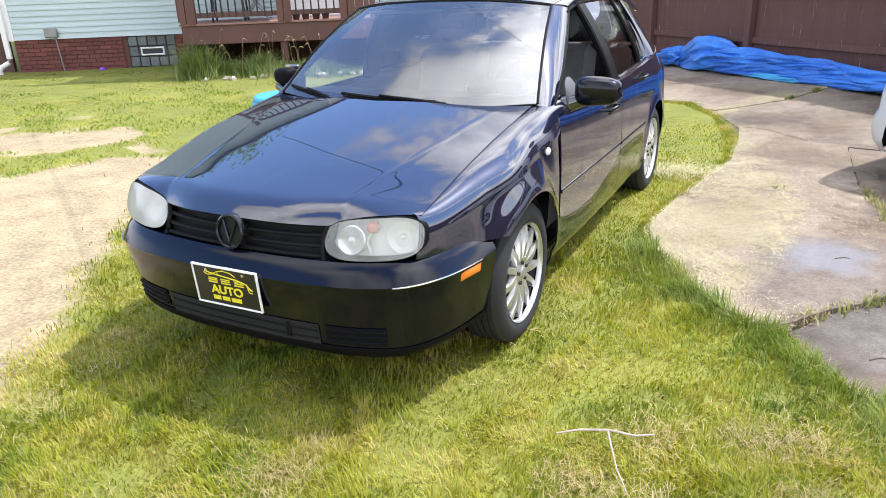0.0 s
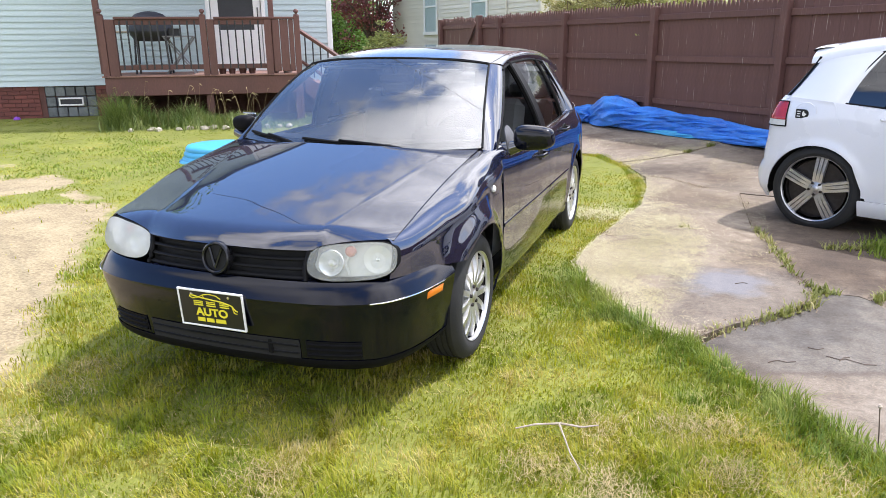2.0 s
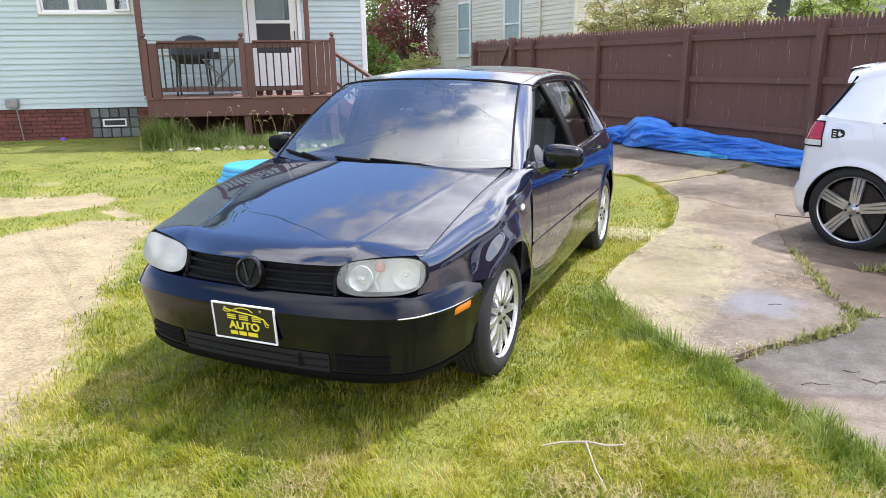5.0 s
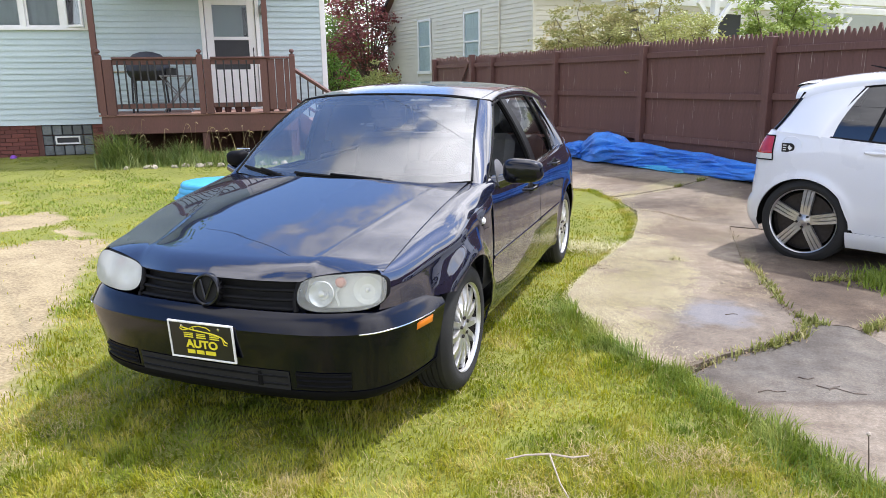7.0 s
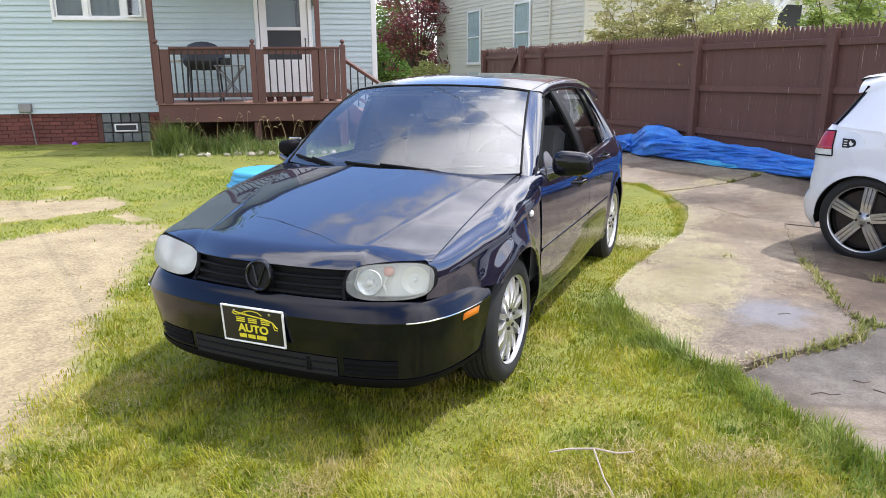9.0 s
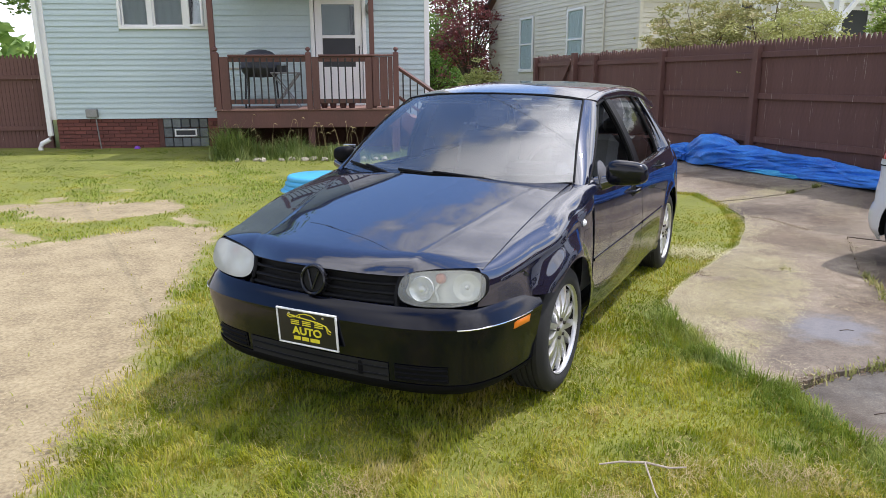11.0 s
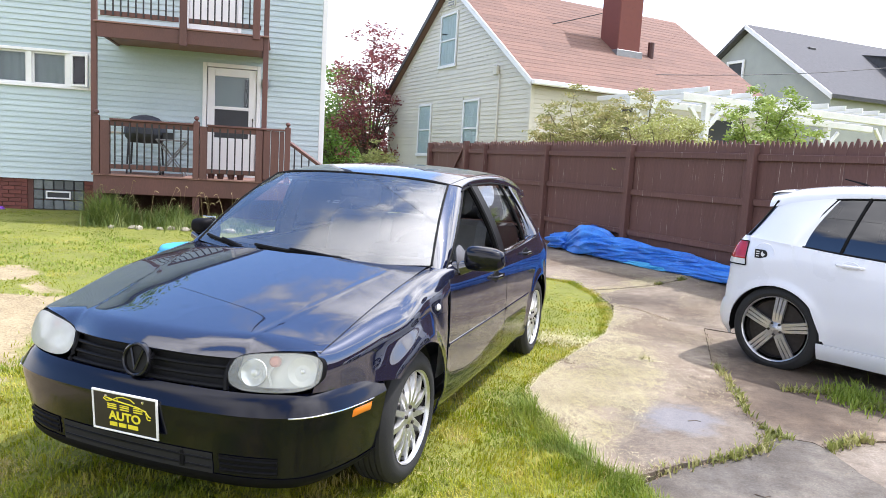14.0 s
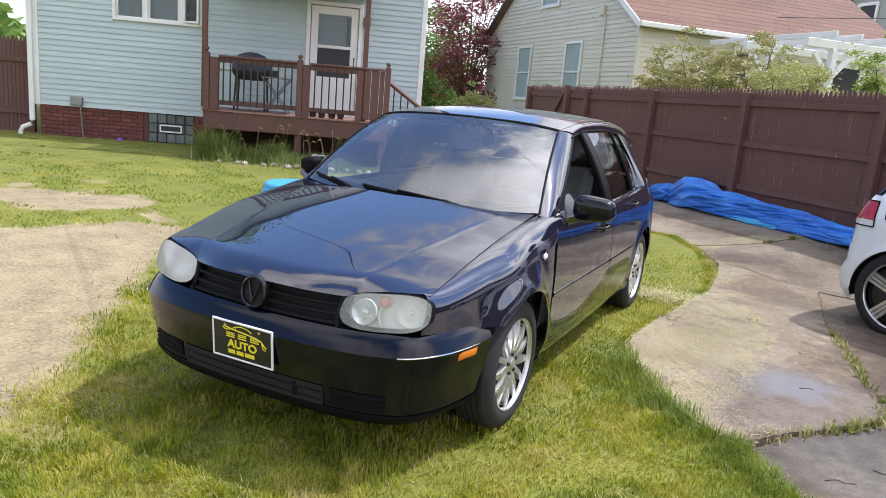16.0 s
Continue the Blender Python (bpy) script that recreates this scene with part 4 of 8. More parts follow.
part("cap_rail", Geo().box(-0.28, DV - 0.065, RT - 0.035, DX1 - 0.1, DV + 0.065, RT, 0.006), M_DECK, deck)
# steps with a sloping rail at the far end of the deck
st = thing("steps", HOUSE, "brown wooden deck steps with a sloping handrail", "steps")
for k in range(4):
    zt = 0.965 - 0.19 * (k + 1)
    part("tread", Geo().box(DX1 + 0.06 + 0.26 * k, DV + 0.2, zt - 0.04, DX1 + 0.36 + 0.26 * k, WV - 0.15, zt, 0.005), M_DECKTOP, st)
for yy in (DV + 0.15, WV - 0.15):
    part("stringer", Geo().prism([(DX1 + 0.04, 0.93), (DX1 + 0.04, 0.62), (DX1 + 0.9, -0.1), (DX1 + 1.3, -0.1), (DX1 + 1.3, 0.05)], 0, 0.04, Matrix.Translation((0, yy, 0)) @ pose(0, 0, 0, 90, 0, 0)), M_DECK, st)
part("handrail", Geo().tube([(DX1 - 0.02, DV + 0.12, RT - 0.22), (DX1 + 0.40, DV + 0.12, RT - 0.50), (DX1 + 0.74, DV + 0.12, RT - 0.74)], 0.04, 6), M_DECK, st)
part("bottom_rail", Geo().tube([(DX1 + 0.0, DV + 0.12, RT - 0.75), (DX1 + 1.1, DV + 0.12, RT - 1.5)], 0.03, 6), M_DECK, st)
for k in range(8):
    x = DX1 + 0.08 + 0.13 * k
    zt = RT - 0.23 - 0.69 * (x - DX1)
    part("baluster", Geo().box(x - 0.012, DV + 0.11, zt - 0.66, x + 0.012, DV + 0.134, zt), M_BLACKIRON, st)
part("newel_post", Geo().box(DX1 + 1.15, DV + 0.07, -0.1, DX1 + 1.25, DV + 0.17, RT - 0.82, 0.006), M_DECK, st)

# balcony
bal = thing("balcony", HOUSE, "brown wooden upper balcony on tall posts", "balcony")
BZ = 3.50
for x in (DX0 - 0.01, -0.27):
    part("tall_post", Geo().box(x - 0.045, DV - 0.045 + 0.1, 0.965 if x > -1 else 1.0, x + 0.045, DV + 0.145, 4.7, 0.006), M_DECK, bal)
part("fascia", Geo().box(DX0 + 0.04, DV + 0.02, 3.235, -0.32, DV + 0.055, BZ - 0.03, 0.006), M_DECK, bal)
part("joists", Geo().box(DX0 + 0.04, DV + 0.06, 3.30, DX0 + 0.09, WV - 0.03, BZ - 0.03).box(-0.36, DV + 0.06, 3.30, -0.31, WV - 0.03, BZ - 0.03), M_DECK, bal)
part("ceiling_panel", Geo().box(DX0 + 0.09, DV + 0.07, 3.32, -0.37, WV - 0.03, 3.335), M_DECKTOP, bal)
for k in range(11):
    y = DV + 0.0 + k * 0.143
    part("floor_board", Geo().box(DX0 - 0.0, y, BZ - 0.028, -0.22, y + 0.136, BZ, 0.004), M_DECKTOP, bal)
part("post", Geo().box(-1.70, DV - 0.03, 3.2, -1.58, DV + 0.018, 4.5, 0.005), M_DECK, bal)
railing(bal, DX0 + 0.1, -1.72, DV + 0.04, BZ + 0.0, 4.45, 10)
railing(bal, -1.56, -0.36, DV + 0.04, BZ + 0.0, 4.45, 10)
part("post", Geo().box(-0.50, DV - 0.02, 3.42, -0.38, DV + 0.10, 4.5, 0.005), M_DECK, bal)

# things on the deck
gr = thing("grill", HOUSE @ pose(-2.35, 10.2, DZ), "kettle shaped gas grill with a dark hood", "grill")
part("hood", Geo().lathe([(0.34, 0.72), (0.345, 0.80), (0.31, 0.92), (0.22, 1.01), (0.1, 1.05), (0.0, 1.06)], 20, Matrix.Diagonal((1.05, 0.75, 1, 1))), M_GRILLCOVER, gr, smooth=True)
part("firebox", Geo().lathe([(0.0, 0.55), (0.26, 0.56), (0.33, 0.66), (0.34, 0.72)], 20, Matrix.Diagonal((1.05, 0.75, 1, 1))), M_BLACKIRON, gr, smooth=True)
for sx, sy in ((-0.28, -0.18), (0.28, -0.18), (-0.28, 0.18), (0.28, 0.18)):
    part("leg", Geo().tube([(sx, sy, 0), (sx * 0.9, sy * 0.9, 0.62)], 0.017, 8), M_BLACKIRON, gr)
part("shelf", Geo().box(-0.34, -0.24, 0.14, 0.34, 0.24, 0.165, 0.004), M_METALGREY, gr)
part("side_table", Geo().box(-0.66, -0.2, 0.70, -0.36, 0.2, 0.73, 0.005), M_STONE, gr)
ft = thing("folding_table", HOUSE @ pose(-1.88, 10.15, DZ), "small grey folding table with crossed legs", "table")
part("tabletop", Geo().box(-0.26, -0.2, 0.62, 0.26, 0.2, 0.645, 0.005), M_METALGREY, ft)
for y in (-0.17, 0.17):
    for s in (-1, 1):
        part("leg", Geo().tube([(-0.24 * s, y, 0.0), (0.24 * s, y, 0.62)], 0.014, 6), M_METALGREY, ft)
bx = thing("box", HOUSE @ pose(-1.95, 10.12, DZ + 0.646), "small dark box on the folding table", "box")
part("body", Geo().box(-0.09, -0.07, 0, 0.09, 0.07, 0.12, 0.008), M_BLACKIRON, bx)
for k, (x, s) in enumerate(((-1.16, 1.0), (-1.0, 0.95), (-0.82, 1.05), (-0.66, 1.0))):
    pt = thing("plant_pot", HOUSE @ pose(x, 9.66, DZ), "small dark brown plant pot on the deck floor", "pot", "pots on the deck")
    part("pot", Geo().lathe([(0.0, 0.0), (0.05, 0.0), (0.068 * s, 0.10), (0.078 * s, 0.10), (0.078 * s, 0.13), (0.066 * s, 0.13), (0.062 * s, 0.11), (0.0, 0.11)], 14), M_TERRA, pt, smooth=True)
for x in (-0.28, -0.05):
    pt = thing("plant_pot", HOUSE @ pose(x, 9.72, DZ), "pale grey plant pot on the deck floor", "pot", "pots on the deck")
    part("pot", Geo().lathe([(0.0, 0.0), (0.07, 0.0), (0.10, 0.13), (0.11, 0.15), (0.095, 0.15), (0.08, 0.12), (0.0, 0.12)], 14), M_METALGREY, pt, smooth=True)

# ---- picket fence; its own frame: x runs away along the fence, y towards the yard ----
FENCE = pose(2.55, 6.60, 0, 0, 0, 136.5)
SP = 2.22
fence = thing("fence", FENCE, "tall dark brown wooden picket fence", "fence")
rng = random.Random(11)
FX0 = -4 * SP


def picket(w, z0, z1, tip=0.085):
    g = Geo()
    a, y0, y1 = w / 2, -0.042, -0.024
    out = [(-a, z0), (a, z0), (a, z1 - tip), (a * 0.25, z1), (-a * 0.30, z1), (-a, z1 - tip)]
    n = len(out)
    g.add([(x, y0, z) for x, z in out] + [(x, y1, z) for x, z in out], [tuple(range(n)), tuple(range(n, 2 * n))[::-1]] + [(i, (i + 1) % n, n + (i + 1) % n, n + i) for i in range(n)])
    return g.mesh("picket")


PM = [picket(0.0715, 0.10, 1.975), picket(0.072, 0.13, 1.99), picket(0.071, 0.09, 1.965)]
x = FX0
while x < 9.35:
    if not 7.40 < x < 7.52:
        part("picket", PM[rng.randrange(3)], M_FENCE, fence, m=pose(x, 0, rng.uniform(-0.012, 0.012), 0, rng.uniform(-0.08, 0.08), 0))
    x += 0.0716 + (rng.uniform(0.0005, 0.002) if rng.random() < 0.05 else -0.0006)
for k in range(-4, 4):
    part("post", Geo().box(k * SP - 0.05, -0.02, -0.1, k * SP + 0.05, 0.08, 1.93, 0.006), M_FENCE, fence)
part("post", Geo().box(7.42, -0.02, -0.1, 7.54, 0.09, 1.99, 0.006), M_FENCE, fence)
part("post", Geo().box(9.28, -0.02, -0.1, 9.38, 0.08, 1.95, 0.006), M_FENCE, fence)
for z in (0.60, 1.22, 1.78):
    for k in range(-4, 4):
        a, b = k * SP + 0.052, min((k + 1) * SP - 0.052, 7.41)
        dz = rng.uniform(-0.012, 0.012)
        part("rail", Geo().box(a, -0.022, z - 0.04 + dz, b, 0.018, z + 0.04 + dz, 0.004), M_FENCE, fence)
    part("rail", Geo().box(7.56, -0.022, z - 0.04, 9.27, 0.018, z + 0.04, 0.004), M_FENCE, fence)
part("brace", Geo().box(-0.05, 0.02, 0, 0.05, 0.05, 1.75, 0.004, Matrix.Translation((7.65, 0, 1.86)) @ pose(0, 0, 0, 0, 139, 0)), M_FENCE, fence)

fence2 = thing("fence", HOUSE @ pose(U0 - 0.25, WV + 0.35, 0, 0, 0, 180), "dark brown wooden side fence with gaps", "fence")
for k in range(49):
    part("picket", PM[k % 3], M_FENCE, fence2, m=pose(0.05 + 0.077 * k, 0, 0))
for z in (0.55, 1.55):
    part("rail", Geo().box(0, -0.022, z - 0.045, 3.8, 0.02, z + 0.045, 0.004), M_FENCE, fence2)
for k in range(3):
    part("post", Geo().box(1.8 * k - 0.05, -0.02, -0.1, 1.8 * k + 0.05, 0.08, 1.9, 0.006), M_FENCE, fence2)

# ---- beige neighbour house; its own frame: x along the gable, y towards the yard ----
NB = pose(-2.52, 15.82, 0, 0, 0, 137)
nbh = thing("neighbour_house", NB, "beige sided house with a brown shingle roof", "house")
GW, EV, AP, LEN = 9.88, 3.84, 7.22, 9.4
NW = [(6.03, 7.06, 1.72, 3.49), (2.72, 3.74, 1.72, 3.49)]
UW = (4.45, 5.65, 4.62, 6.34)
wg = Geo()
wg.add([(0, 0, -0.2), (GW, 0, -0.2), (GW, 0, EV), (GW / 2, 0, AP), (0, 0, EV), (0, -0.2, -0.2), (GW, -0.2, -0.2), (GW, -0.2, EV), (GW / 2, -0.2, AP), (0, -0.2, EV)],
       [(0, 1, 2, 3, 4), (9, 8, 7, 6, 5), (0, 5, 6, 1), (1, 6, 7, 2), (4, 9, 5, 0)])
wg.box(0, -LEN, -0.2, 0.2, -0.2, EV).box(GW - 0.2, -LEN, -0.2, GW, -0.2, EV)
wg.add([(0, -LEN, -0.2), (GW, -LEN, -0.2), (GW, -LEN, EV), (GW / 2, -LEN, AP), (0, -LEN, EV)], [(4, 3, 2, 1, 0)])
part("wall", wg, M_BEIGE, nbh)
course = 0.125
NHOLES = NW + [UW]
k = 0
while True:
    z0 = 0.6 + k * course
    z1 = z0 + course
    k += 1
    if z1 > AP - 0.1:
        break
    if z1 <= EV:
        a, b = 0.0, GW
    else:
        h = (z1 - EV) / (AP - EV) * GW / 2
        a, b = h, GW - h
    for p, q in openings_split(a, b, [(w[0] - 0.08, w[1] + 0.08) for w in NHOLES if w[2] - 0.08 < z1 - 0.02 and w[3] + 0.08 > z0 + 0.02]):
        s = Geo()
        s.add([(p, 0.024, z0), (q, 0.024, z0), (q, 0.004, z1), (p, 0.004, z1), (p, -0.01, z0), (q, -0.01, z0), (q, -0.01, z1), (p, -0.01, z1)],
              [(0, 1, 2, 3), (0, 4, 5, 1), (1, 5, 6, 2), (2, 6, 7, 3), (3, 7, 4, 0)])
        part("siding_board", s, M_BEIGE, nbh)
    if z1 <= EV - 0.1:
        s = Geo()
        s.add([(-0.024, 0, z0), (-0.024, -LEN, z0), (-0.004, -LEN, z1), (-0.004, 0, z1), (0.01, 0, z0), (0.01, -LEN, z0), (0.01, -LEN, z1), (0.01, 0, z1)],
              [(0, 1, 2, 3), (0, 4, 5, 1), (1, 5, 6, 2), (2, 6, 7, 3), (3, 7, 4, 0)])
        part("siding_board", s, M_BEIGE, nbh)
part("corner_trim", Geo().box(-0.04, -0.06, 0.5, 0.06, 0.04, EV, 0.006), M_BEIGE, nbh)


def nwindow(w, parent, label):
    x0, x1, z0, z1 = w
    wd = thing("window", None, label)
    wd.parent = parent
    g = Geo()
    bar = 0.075
    g.box(x0 - 0.0, 0.01, z0, x0 + bar, 0.06, z1, 0.008).box(x1 - bar, 0.01, z0, x1, 0.06, z1, 0.008).box(x0 + bar, 0.01, z1 - bar, x1 - bar, 0.06, z1, 0.008).box(x0 - 0.02, 0.01, z0 - 0.03, x1 + 0.02, 0.08, z0 + bar, 0.008)
    g.box(x0 + bar, 0.02, (z0 + z1) / 2 - 0.025, x1 - bar, 0.05, (z0 + z1) / 2 + 0.025, 0.005)
    part("frame", g, M_WHITE, wd)
    part("pane", Geo().box(x0 + bar, 0.03, z0 + bar, x1 - bar, 0.036, z1 - bar), M_CLEARPANE, wd)
    part("curtain", Geo().grid(lambda u, v: (lerp(x0 + bar, x1 - bar, u), 0.014 + 0.004 * math.sin(u * 38), lerp(z0 + bar, z1 - bar, v)), 40, 1), M_CURTAIN, wd, smooth=True)
    # added dark sheet on the wall for indoor shade; no room behind
    part("room_shade_sheet", Geo().box(x0 + bar, 0.001, z0 + bar, x1 - bar, 0.004, z1 - bar), M_ROOMSHADE, wd)


nwindow(NW[0], nbh, "white sash window")
nwindow(NW[1], nbh, "white sash window")
nwindow(UW, nbh, "white attic sash window")
vent = part("gable_vent", Geo().box(4.72, 0.005, 6.52, 5.18, 0.05, 7.0, 0.01), M_BEIGE, nbh)
for i in range(5):
    part("slat", Geo().box(4.76, 0.05, 6.56 + 0.085 * i, 5.14, 0.07, 6.60 + 0.085 * i), M_METALGREY, vent)
sw = thing("window", None, "white window in the side wall")
sw.parent = nbh
sw.matrix_basis = pose(0, 0, 0, 0, 0, 90)
for a, b, z0, z1 in ((-7.7, -6.5, 2.0, 3.42), (-3.6, -3.0, 2.6, 3.5)):
    part("frame", Geo().box(a, 0.01, z0, a + 0.1, 0.06, z1, 0.006).box(b - 0.1, 0.01, z0, b, 0.06, z1, 0.006).box(a + 0.1, 0.01, z0, b - 0.1, 0.06, z0 + 0.1, 0.006).box(a + 0.1, 0.01, z1 - 0.1, b - 0.1, 0.06, z1, 0.006), M_WHITE, sw)
    part("pane", Geo().box(a + 0.1, 0.026, z0 + 0.1, b - 0.1, 0.034, z1 - 0.1), M_SCREEN, sw)

# roof: two slopes with shingle courses
roof = part("roof", Geo().add([(-0.25, 0.2, EV - 0.18), (GW / 2, 0.2, AP + 0.02), (GW + 0.25, 0.2, EV - 0.18), (-0.25, -LEN - 0.2, EV - 0.18), (GW / 2, -LEN - 0.2, AP + 0.02), (GW + 0.25, -LEN - 0.2, EV - 0.18),
                               (-0.25, 0.2, EV - 0.05), (GW / 2, 0.2, AP + 0.15), (GW + 0.25, 0.2, EV - 0.05), (-0.25, -LEN - 0.2, EV - 0.05), (GW / 2, -LEN - 0.2, AP + 0.15), (GW + 0.25, -LEN - 0.2, EV - 0.05)],
                              [(6, 7, 10, 9), (7, 8, 11, 10), (0, 3, 4, 1), (1, 4, 5, 2), (0, 1, 7, 6), (1, 2, 8, 7), (3, 9, 10, 4), (4, 10, 11, 5), (0, 6, 9, 3), (2, 5, 11, 8)]), M_SHINGLE, nbh, "brown-red asphalt shingle roof")
slope = Vector((GW / 2 + 0.25, 0, AP + 0.20 - EV))
SL = slope.length
sd = slope.normalized()
up = Vector((-sd.z, 0, sd.x))
rows_ = 26
for i in range(rows_):
    for j in range(7):
        y0, y1 = 0.2 - (LEN + 0.4) * j / 7, 0.2 - (LEN + 0.4) * (j + 1) / 7
        p0 = Vector((-0.27, 0, EV - 0.05)) + sd * (SL * i / rows_)
        p1 = Vector((-0.27, 0, EV - 0.05)) + sd * min(SL * (i + 1.05) / rows_, SL)
        a, b = p0 + up * 0.011, p1 + up * 0.006
        s = Geo().add([(a.x, y0, a.z), (a.x, y1, a.z), (b.x, y1, b.z), (b.x, y0, b.z), (p0.x, y0, p0.z), (p0.x, y1, p0.z)], [(0, 1, 2, 3), (4, 5, 1, 0)])
        part("shingle_course", s, M_SHINGLE, roof)
part("fascia", Geo().box(-0.40, -LEN - 0.2, EV - 0.17, -0.28, 0.22, EV - 0.04, 0.02), M_WHITE, nbh, "white gutter")
for sgn in (0, 1):
    x0 = -0.27 if sgn == 0 else GW + 0.27
    g = Geo()
    g.add([(x0, 0.205, EV - 0.2), (GW / 2, 0.205, AP - 0.02), (GW / 2, 0.205, AP + 0.17), (x0, 0.205, EV - 0.03), (x0, 0.235, EV - 0.2), (GW / 2, 0.235, AP - 0.02), (GW / 2, 0.235, AP + 0.17), (x0, 0.235, EV - 0.03)],
          [(0, 1, 2, 3), (7, 6, 5, 4), (0, 4, 5, 1), (2, 6, 7, 3), (0, 3, 7, 4)])
    part("bargeboard", g, M_WHITE if sgn == 0 else M_BLACKIRON, nbh)
chim = part("chimney", Geo().box(1.75, -5.15, 4.6, 2.65, -4.25, 8.3, 0.02), M_BRICK, nbh, "red brick chimney")
part("flashing", Geo().box(1.68, -5.22, 4.9, 2.72, -4.18, 5.35, 0.01), M_METALGREY, chim)
part("vent_pipe", Geo().tube([(1.9, -5.75, 4.9), (1.9, -5.75, 5.75)], 0.10, 10), M_TERRA, nbh, "dark roof vent pipe")
part("service_head", Geo().box(1.68, 0.03, 4.10, 1.88, 0.14, 4.36, 0.02), M_BEIGE, nbh)
part("conduit", Geo().tube([(1.62, 0.06, 4.1), (1.62, 0.06, 1.0)], 0.028, 6), M_BEIGE, nbh)

# pergola behind the fence
pg = thing("pergola", NB, "white painted wooden pergola", "pergola")
part("beam", Geo().box(-2.06, -11.6, 3.24, -1.94, -1.6, 3.42, 0.01), M_WHITE, pg)
part("beam", Geo().box(-3.86, -11.6, 3.24, -3.74, -1.6, 3.42, 0.01), M_WHITE, pg)
for k in range(14):
    y = -1.9 - 0.7 * k
    part("rafter", Geo().box(-4.3, y - 0.025, 3.43, -0.4, y + 0.025, 3.55, 0.006), M_WHITE, pg)
for y in (-9.45, -2.4):
    for x in (-2.0, -3.8):
        part("post", Geo().box(x - 0.075, y - 0.075, 0, x + 0.075, y + 0.075, 3.24, 0.008), M_WHITE, pg)
        for s in (-1, 1):
            part("brace", Geo().box(-0.04, -0.05, 0, 0.04, 0.05, 0.75, 0.005, Matrix.Translation((x, y, 2.6)) @ pose(0, 0, 0, -45 * s, 0, 0)), M_WHITE, pg)

# grey house further back
H2 = pose(3.3, 30.0, 0, 0, 0, 137 - 4)
gh = thing("grey_house", H2, "grey sided house with a dark shingle roof", "house")
w2, e2, a2, l2 = 8.4, 4.9, 7.8, 13.0
g = Geo()
g.add([(-w2 / 2, 0, 0), (w2 / 2, 0, 0), (w2 / 2, 0, e2), (0, 0, a2), (-w2 / 2, 0, e2), (-w2 / 2, -l2, 0), (w2 / 2, -l2, 0), (w2 / 2, -l2, e2), (0, -l2, a2), (-w2 / 2, -l2, e2)],
      [(0, 1, 2, 3, 4), (9, 8, 7, 6, 5), (0, 4, 9, 5), (1, 6, 7, 2)])
part("wall", g, M_GREYWALL, gh)
part("roof", Geo().add([(-w2 / 2 - 0.3, 0.3, e2 - 0.2), (0, 0.3, a2 + 0.05), (w2 / 2 + 0.3, 0.3, e2 - 0.2), (-w2 / 2 - 0.3, -l2, e2 - 0.2), (0, -l2, a2 + 0.05), (w2 / 2 + 0.3, -l2, e2 - 0.2),
                        (-w2 / 2 - 0.3, 0.3, e2 - 0.05), (0, 0.3, a2 + 0.2), (w2 / 2 + 0.3, 0.3, e2 - 0.05), (-w2 / 2 - 0.3, -l2, e2 - 0.05), (0, -l2, a2 + 0.2), (w2 / 2 + 0.3, -l2, e2 - 0.05)],
                       [(6, 7, 10, 9), (7, 8, 11, 10), (0, 3, 4, 1), (1, 4, 5, 2), (0, 1, 7, 6), (1, 2, 8, 7), (0, 6, 9, 3), (2, 5, 11, 8)]), M_GREYROOF, gh, "dark grey shingle roof")
part("bargeboard", Geo().add([(-w2 / 2 - 0.3, 0.31, e2 - 0.25), (0, 0.31, a2), (0, 0.31, a2 + 0.2), (-w2 / 2 - 0.3, 0.31, e2 - 0.05), (-w2 / 2 - 0.3, 0.36, e2 - 0.25), (0, 0.36, a2), (0, 0.36, a2 + 0.2), (-w2 / 2 - 0.3, 0.36, e2 - 0.05)],
                             [(0, 1, 2, 3), (7, 6, 5, 4), (2, 6, 7, 3), (0, 4, 5, 1)]), M_WHITE, gh)
gwn = part("window", Geo().box(0.1, 0.01, 5.7, 0.22, 0.08, 6.6, 0.01).box(0.98, 0.01, 5.7, 1.1, 0.08, 6.6, 0.01).box(0.22, 0.01, 5.7, 0.98, 0.08, 5.82, 0.01).box(0.22, 0.01, 6.48, 0.98, 0.08, 6.6, 0.01), M_WHITE, gh)
part("pane", Geo().box(0.22, 0.02, 5.82, 0.98, 0.03, 6.48), M_SCREEN, gwn)
part("dormer", Geo().add([(-1.6, -5.5, 6.5), (-3.4, -5.5, 5.4), (-3.4, -5.5, 6.9), (-1.6, -9, 6.5), (-3.4, -9, 5.4), (-3.4, -9, 6.9), (-0.9, -5.5, 7.3), (-0.9, -9, 7.3), (-3.7, -5.2, 6.75), (-3.7, -9.3, 6.75)],
                        [(1, 0, 6, 2), (4, 5, 7, 3), (1, 2, 5, 4), (8, 6, 7, 9), (2, 8, 9, 5)]), M_GREYROOF, gh)
part("roof_vent", Geo().box(-1.3, -2.4, 6.95, -0.9, -2.0, 7.2, 0.03), M_BLACKIRON, gh)

# overhead cables
def cable(a, b, sag, r):
    ob = thing("overhead_cable", None, "thin black overhead service cable", "cable", "overhead cables")
    part("wire", Geo().tube([Vector(a).lerp(Vector(b), k / 24) - Vector((0, 0, sag * math.sin(math.pi * k / 24))) for k in range(25)], r, 5), M_CABLE, ob)


cable((-6.5, 19.35, 5.68), (-1.45, 20.0, 6.42), 0.15, 0.014)
cable((0.33, 19.9, 4.55), (9.6, 21.0, 5.35), 0.2, 0.012)
cable((-8.9, 7.9, 6.6), (9.0, -4.2, 4.6), 0.9, 0.007)

